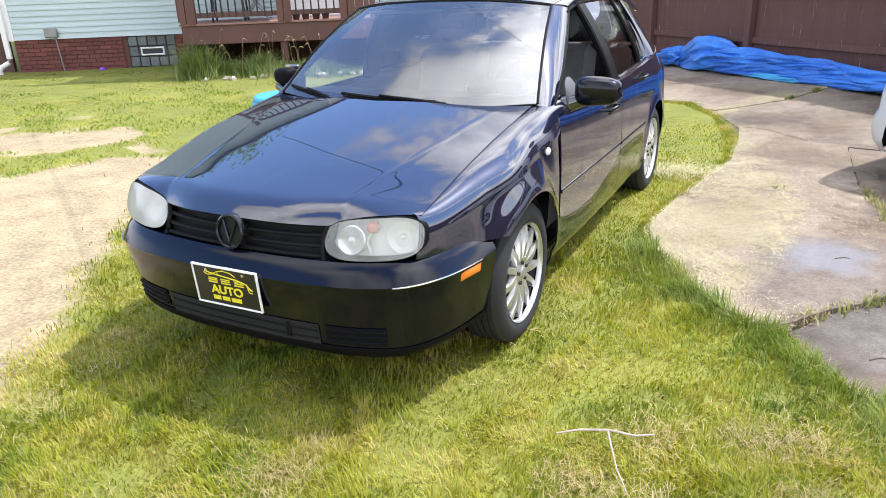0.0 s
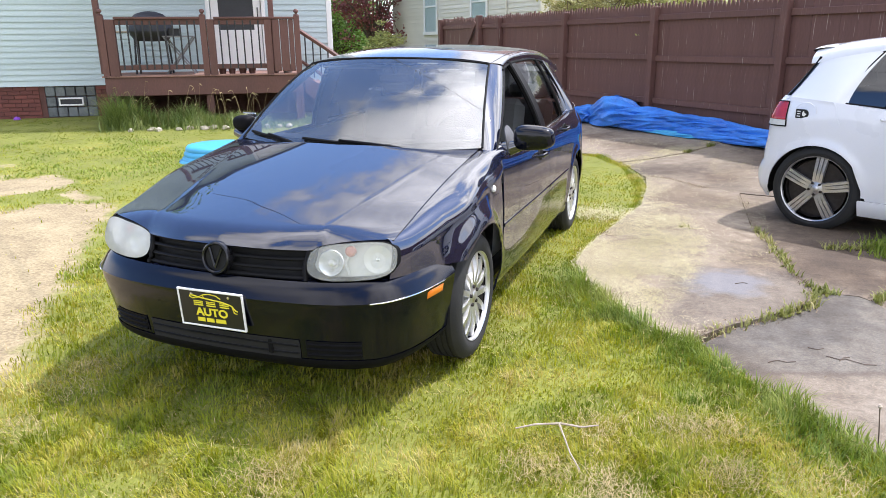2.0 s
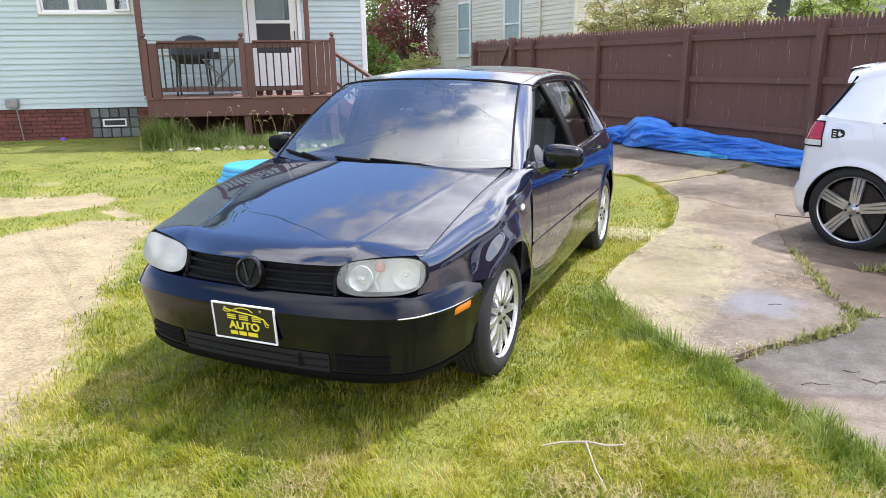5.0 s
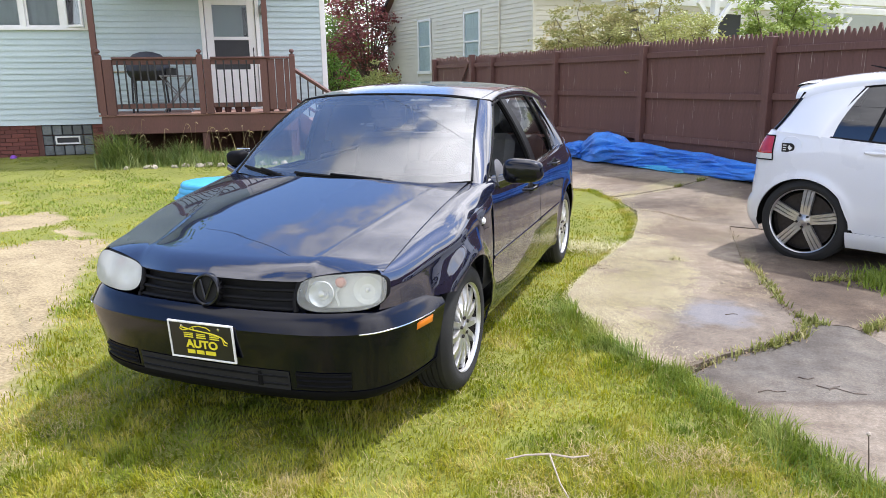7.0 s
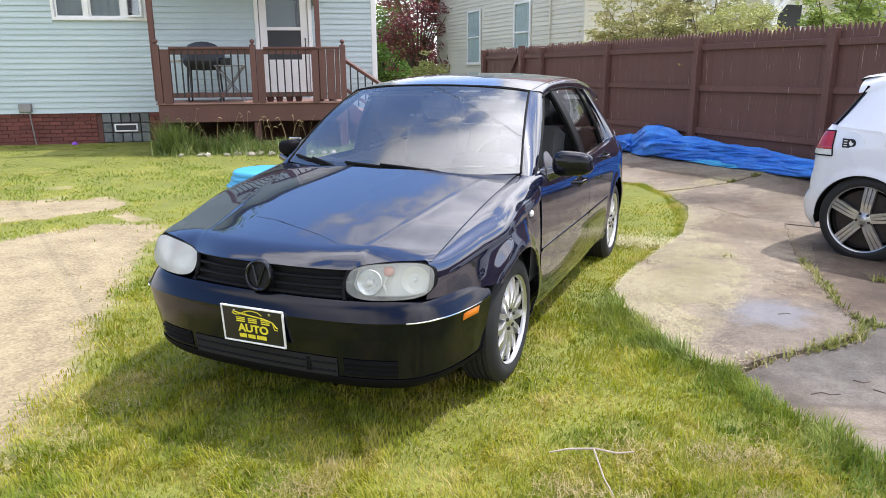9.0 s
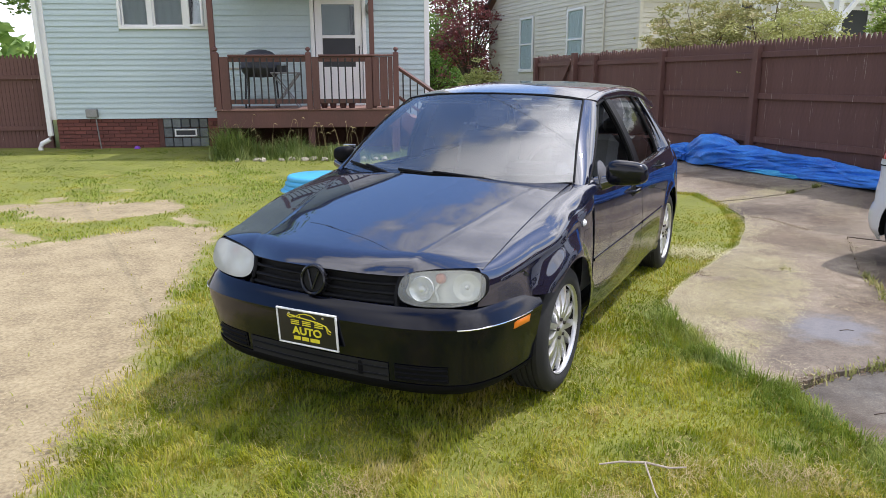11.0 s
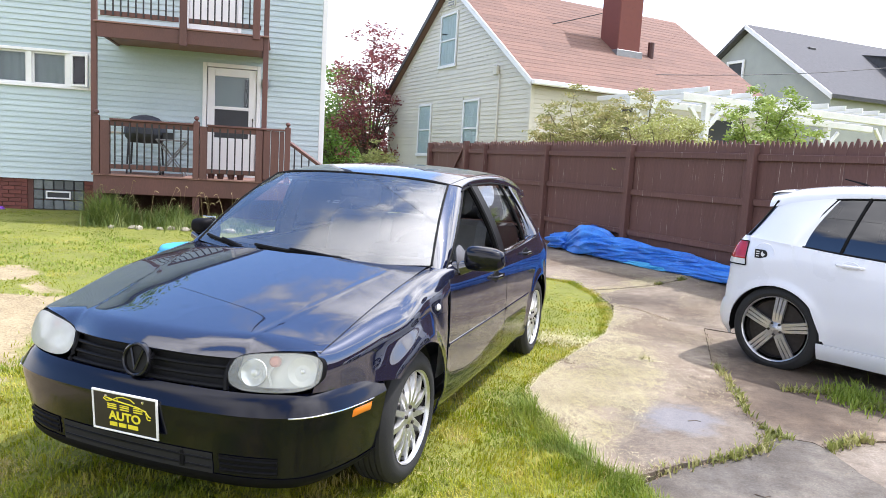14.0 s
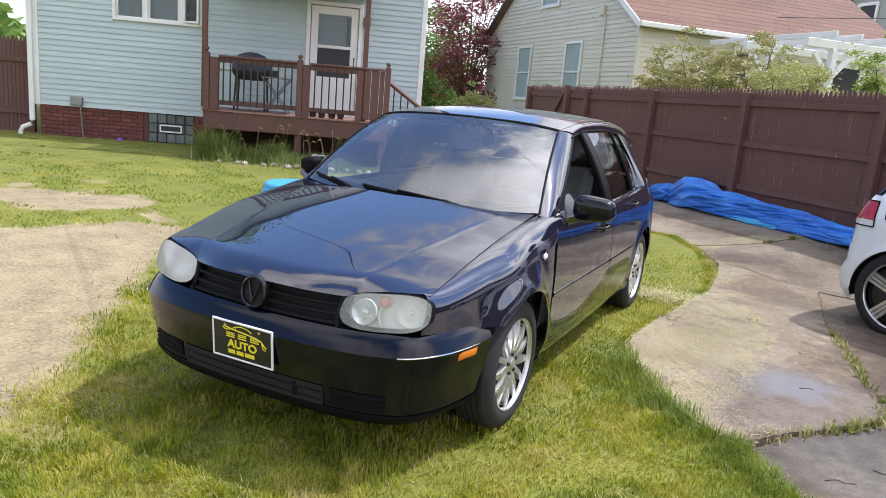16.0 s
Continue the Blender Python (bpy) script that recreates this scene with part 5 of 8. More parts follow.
# ---- cars ----
def paint(name, base, flake, rough=0.28, coat=1.0, ior=1.5, haze=0.045):
    m = mat(name, base, tuple(v * 0.9 for v in base), scale=1.5, rough=rough, coat=coat, fine=200, rvar=0.04)
    b = m.node_tree.nodes["Principled BSDF"]
    b.inputs["Specular IOR Level"].default_value = flake
    b.inputs["Coat IOR"].default_value = ior
    # light dust and swirls dull the clear coat unevenly
    nd, lk = m.node_tree.nodes, m.node_tree.links
    n = nd.new("ShaderNodeTexNoise")
    n.inputs["Scale"].default_value, n.inputs["Detail"].default_value = 3.0, 8
    co = nd.new("ShaderNodeTexCoord")
    lk.new(co.outputs["Object"], n.inputs["Vector"])
    r = nd.new("ShaderNodeMapRange")
    r.inputs["From Min"].default_value, r.inputs["From Max"].default_value = 0.35, 0.75
    r.inputs["To Min"].default_value, r.inputs["To Max"].default_value = haze - 0.045, haze
    lk.new(n.outputs["Fac"], r.inputs["Value"])
    lk.new(r.outputs[0], b.inputs["Coat Roughness"])
    return m


M_BLACK = paint("dark_blue_black_paint", (0.006, 0.0075, 0.0205), 0.05, ior=2.15)
M_BUMPER = paint("bumper_paint", (0.0022, 0.0028, 0.008), 0.0, ior=1.42, haze=0.15)
M_WHITECAR = paint("white_car_paint", (0.76, 0.77, 0.79), 0.4)
M_PLAST = mat("black_plastic", (0.008, 0.008, 0.009), (0.005, 0.005, 0.006), rough=0.55, bump=0.05, fine=200)
M_PLASTG = mat("glossy_black_plastic", (0.010, 0.010, 0.012), (0.007, 0.007, 0.009), rough=0.22, fine=200)
M_SAIL = mat("grey_black_plastic", (0.10, 0.10, 0.105), (0.075, 0.075, 0.08), rough=0.45)
M_GRILLE = mat("grille_plastic", (0.012, 0.012, 0.013), (0.008, 0.008, 0.009), rough=0.38)
M_SEAL = mat("rubber_seal", (0.012, 0.012, 0.012), rough=0.6)
M_TYRE = mat("tyre_rubber", (0.020, 0.020, 0.019), (0.012, 0.012, 0.012), scale=9, rough=0.82, bump=0.15, fine=120)
M_ALLOY = mat("silver_alloy", (0.72, 0.72, 0.72), (0.55, 0.55, 0.55), scale=9, rough=0.32, metal=0.85, bump=0.02)
M_ALLOYD = mat("grey_alloy", (0.60, 0.60, 0.60), (0.48, 0.48, 0.48), scale=9, rough=0.3, metal=0.85)
# dark brake metal, also used where shade falls inside the wheel
M_DISCSHADE = mat("brake_disc_shade", (0.07, 0.062, 0.058), (0.04, 0.036, 0.034), rough=0.5, metal=0.8)
M_WELL = mat("wheel_well", (0.010, 0.010, 0.010), rough=0.9)
M_DASH = mat("dashboard_vinyl", (0.20, 0.203, 0.21), (0.15, 0.152, 0.16), rough=0.6, bump=0.1, fine=150)
M_SEAT = mat("dark_grey_seat_cloth", (0.27, 0.275, 0.28), (0.21, 0.213, 0.22), scale=12, rough=0.95, bump=0.2, fine=160)
M_TRIMGREY = mat("grey_door_trim", (0.55, 0.55, 0.55), (0.46, 0.46, 0.46), rough=0.7)
M_CHROME = mat("bright_metal", (0.75, 0.75, 0.76), rough=0.18, metal=1.0)
M_AMBER = mat("amber_lens", (0.85, 0.24, 0.02), (0.75, 0.19, 0.015), rough=0.18, coat=0.6)
M_REDLENS = mat("red_lens", (0.42, 0.012, 0.012), (0.30, 0.008, 0.008), rough=0.15, coat=0.8)
M_SALMON = mat("faded_orange_cap", (0.55, 0.17, 0.10), (0.45, 0.13, 0.08), rough=0.4)
M_REFLECT = mat("lamp_reflector", (0.80, 0.82, 0.82), (0.66, 0.68, 0.68), scale=20, rough=0.22, metal=0.7, bump=0.1)
M_LAMPBACK = mat("lamp_housing", (0.72, 0.73, 0.70), (0.60, 0.61, 0.58), rough=0.35, metal=0.2)
M_YELLOW = mat("yellow_print", (0.80, 0.70, 0.03), (0.74, 0.64, 0.025), rough=0.5)
M_CARD = mat("black_card", (0.012, 0.012, 0.012), rough=0.35)
M_CARGLASS = glass("car_glass", (0.90, 0.94, 0.93), ior=3.1)
M_SCREENGLASS = glass("dusty_windscreen_glass", (0.90, 0.94, 0.93), ior=2.7)
_nd, _lk = M_SCREENGLASS.node_tree.nodes, M_SCREENGLASS.node_tree.links
_clean = _nd["Material Output"].inputs[0].links[0].from_socket
_dust = _nd.new("ShaderNodeBsdfDiffuse")
_dust.inputs[0].default_value = (0.78, 0.82, 0.82, 1)
_tn = _nd.new("ShaderNodeTexNoise")
_tn.inputs["Scale"].default_value, _tn.inputs["Detail"].default_value = 3.0, 8
_tc = _nd.new("ShaderNodeTexCoord")
_lk.new(_tc.outputs["Object"], _tn.inputs["Vector"])
_tr = _nd.new("ShaderNodeMapRange")
_tr.inputs["From Min"].default_value, _tr.inputs["From Max"].default_value = 0.3, 0.7
_tr.inputs["To Min"].default_value, _tr.inputs["To Max"].default_value = 0.008, 0.045
_lk.new(_tn.outputs["Fac"], _tr.inputs["Value"])
_mx = _nd.new("ShaderNodeMixShader")
_lk.new(_tr.outputs[0], _mx.inputs[0])
_lk.new(_clean, _mx.inputs[1])
_lk.new(_dust.outputs[0], _mx.inputs[2])
_lk.new(_mx.outputs[0], _nd["Material Output"].inputs[0])
M_TINT = glass("tinted_car_glass", (0.09, 0.10, 0.11), ior=2.1)


def hazy_lens(name, low, high):
    """A weathered headlamp cover: clear plastic under a milky film."""
    m = bpy.data.materials.new(name)
    m.use_nodes = True
    nd, lk = m.node_tree.nodes, m.node_tree.links
    b = nd["Principled BSDF"]
    b.inputs["Base Color"].default_value = (0.66, 0.67, 0.61, 1)
    b.inputs["Roughness"].default_value = 0.22
    b.inputs["Coat Weight"].default_value = 0.5
    tr = nd.new("ShaderNodeBsdfTransparent")
    tr.inputs[0].default_value = (0.92, 0.93, 0.90, 1)
    no = nd.new("ShaderNodeTexNoise")
    no.inputs["Scale"].default_value, no.inputs["Detail"].default_value = 7, 6
    co = nd.new("ShaderNodeTexCoord")
    lk.new(co.outputs["Object"], no.inputs["Vector"])
    mr = nd.new("ShaderNodeMapRange")
    mr.inputs["To Min"].default_value, mr.inputs["To Max"].default_value = low, high
    lk.new(no.outputs["Fac"], mr.inputs["Value"])
    mx = nd.new("ShaderNodeMixShader")
    lk.new(mr.outputs[0], mx.inputs[0])
    lk.new(tr.outputs[0], mx.inputs[1])
    lk.new(b.outputs[0], mx.inputs[2])
    lk.new(mx.outputs[0], nd["Material Output"].inputs[0])
    return m


for m in (M_PLAST, M_GRILLE, M_SEAL):
    m.node_tree.nodes["Principled BSDF"].inputs["Specular IOR Level"].default_value = 0.06
M_LENS = hazy_lens("hazy_lens", 0.12, 0.42)
M_LENSM = hazy_lens("milky_lens", 0.40, 0.75)

# body lines of a compact hatchback: y runs from the nose (-0.88) to the tail (3.27), front axle at 0
WID = table([-0.66, -0.60, -0.45, -0.30, -0.10, 0.15, 0.5, 1.3, 2.1, 2.5, 2.8, 3.0, 3.15, 3.25], [0.70, 0.735, 0.792, 0.832, 0.862, 0.866, 0.862, 0.8675, 0.866, 0.866, 0.845, 0.805, 0.74, 0.66])
DEL = table([0.16, 0.24, 0.34, 0.46, 0.60, 0.72, 0.82, 0.90, 0.96], [-0.06, -0.035, -0.012, -0.001, 0.0, -0.005, -0.013, -0.024, -0.034])
ARCH = [(0.0, 0.305, 0.352), (2.511, 0.305, 0.345)]
BELT = table([0.45, 1.0, 1.5, 2.0, 2.4, 2.9], [0.895, 0.905, 0.917, 0.936, 0.960, 0.99])
WTOP = table([0.95, 1.15, 1.40, 1.80, 2.15, 2.45, 2.7], [1.285, 1.325, 1.352, 1.360, 1.345, 1.30, 1.24])
ZE = table([1.0, 1.15, 1.4, 1.8, 2.1, 2.5, 2.78], [1.351, 1.368, 1.396, 1.414, 1.413, 1.386, 1.325])
HXS = table([-0.58, -0.3, 0.0, 0.40], [0.665, 0.682, 0.695, 0.718])
HZC = table([-0.79, -0.70, -0.50, -0.20, 0.10, 0.25], [0.742, 0.768, 0.812, 0.874, 0.936, 0.967])
HZE = table([-0.70, -0.58, -0.3, 0.0, 0.42], [0.734, 0.750, 0.816, 0.879, 0.946])
HYF = table([0.0, 0.2, 0.385, 0.43, 0.5, 0.60, 0.665, 0.70], [-0.800, -0.788, -0.742, -0.722, -0.700, -0.668, -0.640, -0.622])
HLIP = table([0.0, 0.25, 0.385, 0.43, 0.5, 0.60, 0.665, 0.70], [0.700, 0.697, 0.694, 0.706, 0.725, 0.735, 0.737, 0.734])
HYR = table([0.0, 0.4, 0.718], [0.225, 0.27, 0.40])
FZB = table([-0.60, -0.3, 0.0, 0.45], [0.640, 0.705, 0.760, 0.815])
PLAN = [(0.0, -0.874), (0.25, -0.866), (0.45, -0.845), (0.60, -0.803), (0.71, -0.735), (0.785, -0.615), (0.828, -0.465), (0.848, -0.325)]


def side_x(y, z):
    x = WID(y) + DEL(z)
    for yc, zc, r in ARCH:
        d = math.hypot(y - yc, z - zc) - r
        if z > 0.25:
            w = max(0.0, min(1.0, (0.36 - y) / 0.34)) if yc == 0.0 else 0.0
            w = w * w * (3 - 2 * w)
            x += lerp(0.012, 0.050, w) * math.exp(-(max(d, 0) / lerp(0.042, 0.098, w)) ** 2) - 0.018 * w * max(0.0, min(1.0, (y + 0.55) / 0.25))
    # the flank leans in under the rear pillar
    return x - 0.05 * max(0.0, min(1.0, (y - 2.35) / 0.45)) ** 2 * max(0.0, min(1.0, (z - 0.84) / 0.14))


def arch_z(y, base):
    z = base
    for yc, zc, r in ARCH:
        if abs(y - yc) < r:
            z = max(z, zc + math.sqrt(r * r - (y - yc) ** 2))
    return z


def green_x(y, z):
    """The side of the upper body, from the belt line to the roof rail."""
    t = max(0.0, (z - 0.90) / 0.47)
    return 0.825 - 0.045 * t - 0.175 * t**1.5 - 0.055 * max(0.0, (y - 1.7) / 1.1) ** 2


def plan_at(s):
    """The front bumper's outline at s (0 at the nose, 1 at the wheel arch) with its outward normal."""
    n = len(PLAN) - 1
    k = min(int(s * n), n - 1)
    t = s * n - k
    p = [Vector(PLAN[min(max(k + i, 0), n)] + (0,)) for i in (-1, 0, 1, 2)]
    if k == 0:
        p[0] = Vector((-PLAN[1][0], PLAN[1][1], 0))
    q = 0.5 * ((2 * p[1]) + (-p[0] + p[2]) * t + (2 * p[0] - 5 * p[1] + 4 * p[2] - p[3]) * t * t + (-p[0] + 3 * p[1] - 3 * p[2] + p[3]) * t**3)
    d = 0.5 * ((-p[0] + p[2]) + 2 * (2 * p[0] - 5 * p[1] + 4 * p[2] - p[3]) * t + 3 * (-p[0] + 3 * p[1] - 3 * p[2] + p[3]) * t * t)
    nrm = Vector((-d.y, d.x, 0)).normalized()
    return q, -nrm if nrm.y > 0 and s < 0.9 else (nrm if nrm.x > 0 or nrm.y < 0 else -nrm)


BOFF = table([0.195, 0.215, 0.25, 0.30, 0.36, 0.40, 0.47, 0.503, 0.512, 0.521, 0.545, 0.566, 0.580], [-0.11, -0.068, -0.045, -0.041, -0.031, -0.022, -0.008, -0.003, 0.0, -0.006, -0.022, -0.038, -0.056])


def bumper_pt(s, z, off=0.0):
    """A point of the front bumper; the crease falls and the upper lip rises towards the wheel."""
    a = abs(s)
    q, n = plan_at(min(a, 1.0))
    drop = -0.013 * a**2
    zz = z - drop * max(0.0, min(1.0, (z - 0.36) / 0.14)) * max(0.0, min(1.0, (0.58 - z) / 0.06))
    o = BOFF(z) + off
    if z > 0.512:
        zz += 0.020 * a**1.5 * (z - 0.512) / 0.068
    zz += 0.03 * a**3 * max(0.0, (0.30 - z) / 0.1)
    x = q.x + n.x * o
    return (math.copysign(x, s) if s else 0.0, q.y + n.y * o, zz)


def side_patch(y0, y1, zlo, zhi):
    """A panel on the body's flank between two heights given as functions of y; y0 and y1 may lean with height."""
    def fn(u, v):
        yb = lerp(y0(0), y1(0), u)
        yt = lerp(y0(1), y1(1), u)
        zl = zlo(yb)
        y = yb
        for _ in range(3):
            z = lerp(zl, zhi(y), v)
            y = lerp(yb, yt, max(0.0, min(1.0, (z - 0.25) / 0.65)))
            zl = zlo(y)
        z = lerp(zlo(y), zhi(y), v)
        return (side_x(y, z), y, z)
    return fn


def wheel_parts(parent, R, rr, width, spokes, alloy, style):
    """Tyre, rim, hub and a widened brake disc; the axle is x, the outer face looks along +x."""
    turn = pose(0, 0, 0, 0, 90, 0)
    w = width / 2
    prof = [(rr - 0.004, -w + 0.012), (rr + 0.012, -w), (R - 0.045, -w - 0.004), (R - 0.016, -w + 0.012), (R, -w + 0.035)]
    for k in range(5):
        z = lerp(-w + 0.04, w - 0.04, k / 4)
        prof += [(R, z - 0.010), (R, z + 0.010)] + ([(R - 0.008, z + 0.012), (R - 0.008, z + 0.024)] if k < 4 else [])
    prof += [(R, w - 0.03), (R - 0.014, w - 0.010), (R - 0.03, w - 0.002), (R - 0.05, w + 0.004), (rr + 0.03, w + 0.003), (rr + 0.010, w - 0.002), (rr - 0.004, w - 0.014)]
    part("tyre", Geo().lathe(prof, 56, turn), M_TYRE, parent, "worn black tyre", smooth=True)
    # the barrel's dark colour stands for the shade behind the spokes
    part("barrel", Geo().lathe([(rr - 0.004, -w + 0.012), (rr - 0.02, -w + 0.03), (rr - 0.035, -0.02), (rr - 0.024, w - 0.026)], 56, turn), M_DISCSHADE, parent, smooth=True)
    rim = part("rim", Geo().lathe([(rr - 0.006, w - 0.024), (rr - 0.005, w - 0.012), (rr - 0.002, w - 0.006), (rr + 0.004, w - 0.002), (rr + 0.004, w - 0.010)], 56, turn), alloy, parent, "silver alloy rim", smooth=True)
    face = w - 0.012
    for i in range(spokes):
        g = Geo()
        a0 = 2 * math.pi * i / spokes
        rot = Matrix.Rotation(a0, 4, "X")
        if style == "multi":
            out, wi, wo = rr - 0.008, 0.0155, 0.0115
            secs = [(0.040, wi, face - 0.012, 0.030), (0.075, wi * 0.9, face - 0.004, 0.028), (0.13, wo * 0.95, face + 0.001, 0.022), (out, wo * 1.25, face - 0.010, 0.022)]
            rings = [[(x, -hw * 1.0, r), (x, hw * 1.0, r), (x - d, hw * 1.35, r), (x - d, -hw * 1.35, r)] for r, hw, x, d in secs]
            bars = [0.0]
        else:
            bars = [-0.030, 0.0, 0.030]
            secs = [(0.050, 0.0115, face - 0.010, 0.02), (0.12, 0.0105, face - 0.004, 0.02), (rr - 0.006, 0.0115, face - 0.012, 0.02)]
            rings = [[(x, -hw, r), (x, hw, r), (x - d, hw * 1.3, r), (x - d, -hw * 1.3, r)] for r, hw, x, d in secs]
        for off in bars:
            k0 = len(g.v)
            vs = []
            for j, ring in enumerate(rings):
                sp = 1.0 if style == "multi" else (0.75 + 0.25 * j / (len(rings) - 1))
                vs += [tuple(rot @ Vector((x, y + off * sp, z))) for x, y, z in ring]
            fs = []
            for j in range(len(rings) - 1):
                for k in range(4):
                    fs.append((4 * j + k, 4 * j + (k + 1) % 4, 4 * j + 4 + (k + 1) % 4, 4 * j + 4 + k))
            g.add(vs, fs)
        part("spoke", g, alloy, rim)
    hk = 1.0 if style == "multi" else 0.9
    part("hub", Geo().lathe([(0.028, face - 0.004), (0.036, face - 0.006), (0.062 * hk, face - 0.012), (0.068 * hk, face - 0.024), (0.068 * hk, face - 0.05)], 28, turn), alloy, rim, smooth=True)
    part("hub_cap", Geo().lathe([(0.0, face + 0.002), (0.022, face + 0.001), (0.027, face - 0.003), (0.028, face - 0.012)], 24, turn), alloy, rim, smooth=True)
    for i in range(5):
        a = 2 * math.pi * (i + 0.5) / 5
        part("wheel_bolt", Geo().lathe([(0, face + 0.002), (0.009, face + 0.001), (0.010, face - 0.012)], 8, Matrix.Translation((0, 0.046 * math.sin(a), 0.046 * math.cos(a))) @ turn), M_DISCSHADE, rim)
    # disc widened to the rim so its dark colour makes shade between spokes
    part("brake_disc_shade", Geo().lathe([(0.0, w - 0.062), (rr - 0.030, w - 0.062), (rr - 0.026, w - 0.07), (rr - 0.026, w - 0.09), (0.0, w - 0.09)], 36, turn), M_DISCSHADE, parent, smooth=True)
    part("caliper", Geo().box(-0.05, -0.15, -0.06, 0.02, -0.08, 0.06, 0.012), M_DISCSHADE, parent)


# a short rounded tail: depth behind the quarter panels by height
TAIL_D = table([0.20, 0.29, 0.48, 0.58, 0.68, 0.77, 0.87, 0.96, 1.02], [0.10, 0.155, 0.21, 0.215, 0.20, 0.20, 0.185, 0.155, 0.12])


def tail_start(z):
    yc, zc, r = ARCH[1]
    return max(2.80, yc + 0.003 + math.sqrt(max(0.0, r * r - max(0.0, z - zc) ** 2)))


def tail_pt(a, z, off=0.0, more=0.0):
    """A point of the tail's skin: a = 0 at the quarter panel, 1 at the middle."""
    y0 = tail_start(z)
    x0 = side_x(y0, z) - max(0.0, z - 0.96) * 0.4
    c, s_ = math.cos(a * math.pi / 2), math.sin(a * math.pi / 2)
    e = 0.62
    off -= (0.05 if more else 0.015) * max(0.0, (z - 0.88) / 0.12) ** 1.5
    return (c**e * x0 + off * c, y0 + (TAIL_D(z) + more) * s_**e + off * s_, z)


def pillar_x(y, z):
    b = BELT(min(y, 2.9))
    zt = WTOP(min(y, 2.66))
    s_ = max(0.0, min(1.0, (z - b) / (zt - b)))
    base = side_x(min(y, 2.80), b) - 0.085 * (max(0.0, y - 2.80) / 0.13) ** 1.6
    x = lerp(base, green_x(y, zt) + 0.003, s_**1.1)
    k = (max(0.0, y - 2.40) / 0.45) ** 2
    return x - k * (0.055 * (4 * s_ * (1 - s_)) ** 0.7 + 0.02 * s_)


def build_tail(car, P, G, more, low, top):
    """Rear pillars, bumper, tailgate and rear window; low and top place the pillar's rear edge."""
    edge = lambda z: lerp(low, top, (z - 1.0) / 0.27)
    for s in (1, -1):
        def pillar(u, v):
            yf = 2.40 - 0.16 * v**1.6
            y = lerp(yf, edge(max(lerp(BELT(2.5), 1.26, v), 1.0)), u)
            z = lerp(BELT(y) - 0.002, WTOP(min(y, 2.66)) + 0.004, v)
            x = pillar_x(y, z)
            if u < 0.08:
                x, y = lerp(green_x(y, z) - 0.014, x, u / 0.08), y - 0.03 * (1 - u / 0.08)
            return (x * s, y, z)
        part("rear_pillar", Geo().grid(pillar, 22, 18), P, car, smooth=True)
        part("rear_bumper", Geo().grid(lambda u, v: (lambda p: (p[0] * s, p[1], p[2]))(tail_pt(u**1.3, lerp(0.20, 0.70, v), -0.02 * max(0, 1 - v / 0.12), more)), 26, 20), P, car, smooth=True)
        part("tailgate", Geo().grid(lambda u, v: (lambda p: (p[0] * s, p[1], p[2]))(tail_pt(u**1.3, lerp(0.7005, 1.0 if P is M_WHITECAR else 0.983, v), 0.0, more)), 26, 14), P, car, smooth=True)
        def glass_edge(u, v):
            z = lerp(1.0, 1.285, v)
            y = edge(z)
            q = math.cos(u * math.pi / 2) ** 0.7
            return (pillar_x(y, z) * q * s, y + 0.002 + (lerp(0.10, 0.07, v) if P is M_WHITECAR else 0.035) * math.sin(u * math.pi / 2) ** 0.7, z + 0.006)
        part("rear_window", Geo().grid(glass_edge, 16, 10), G, car, smooth=True)
        if P is M_WHITECAR:
            part("window_seal", Geo().tube([glass_edge(0.05, k / 10) for k in range(11)], 0.007, 6), M_SEAL, car, smooth=True)


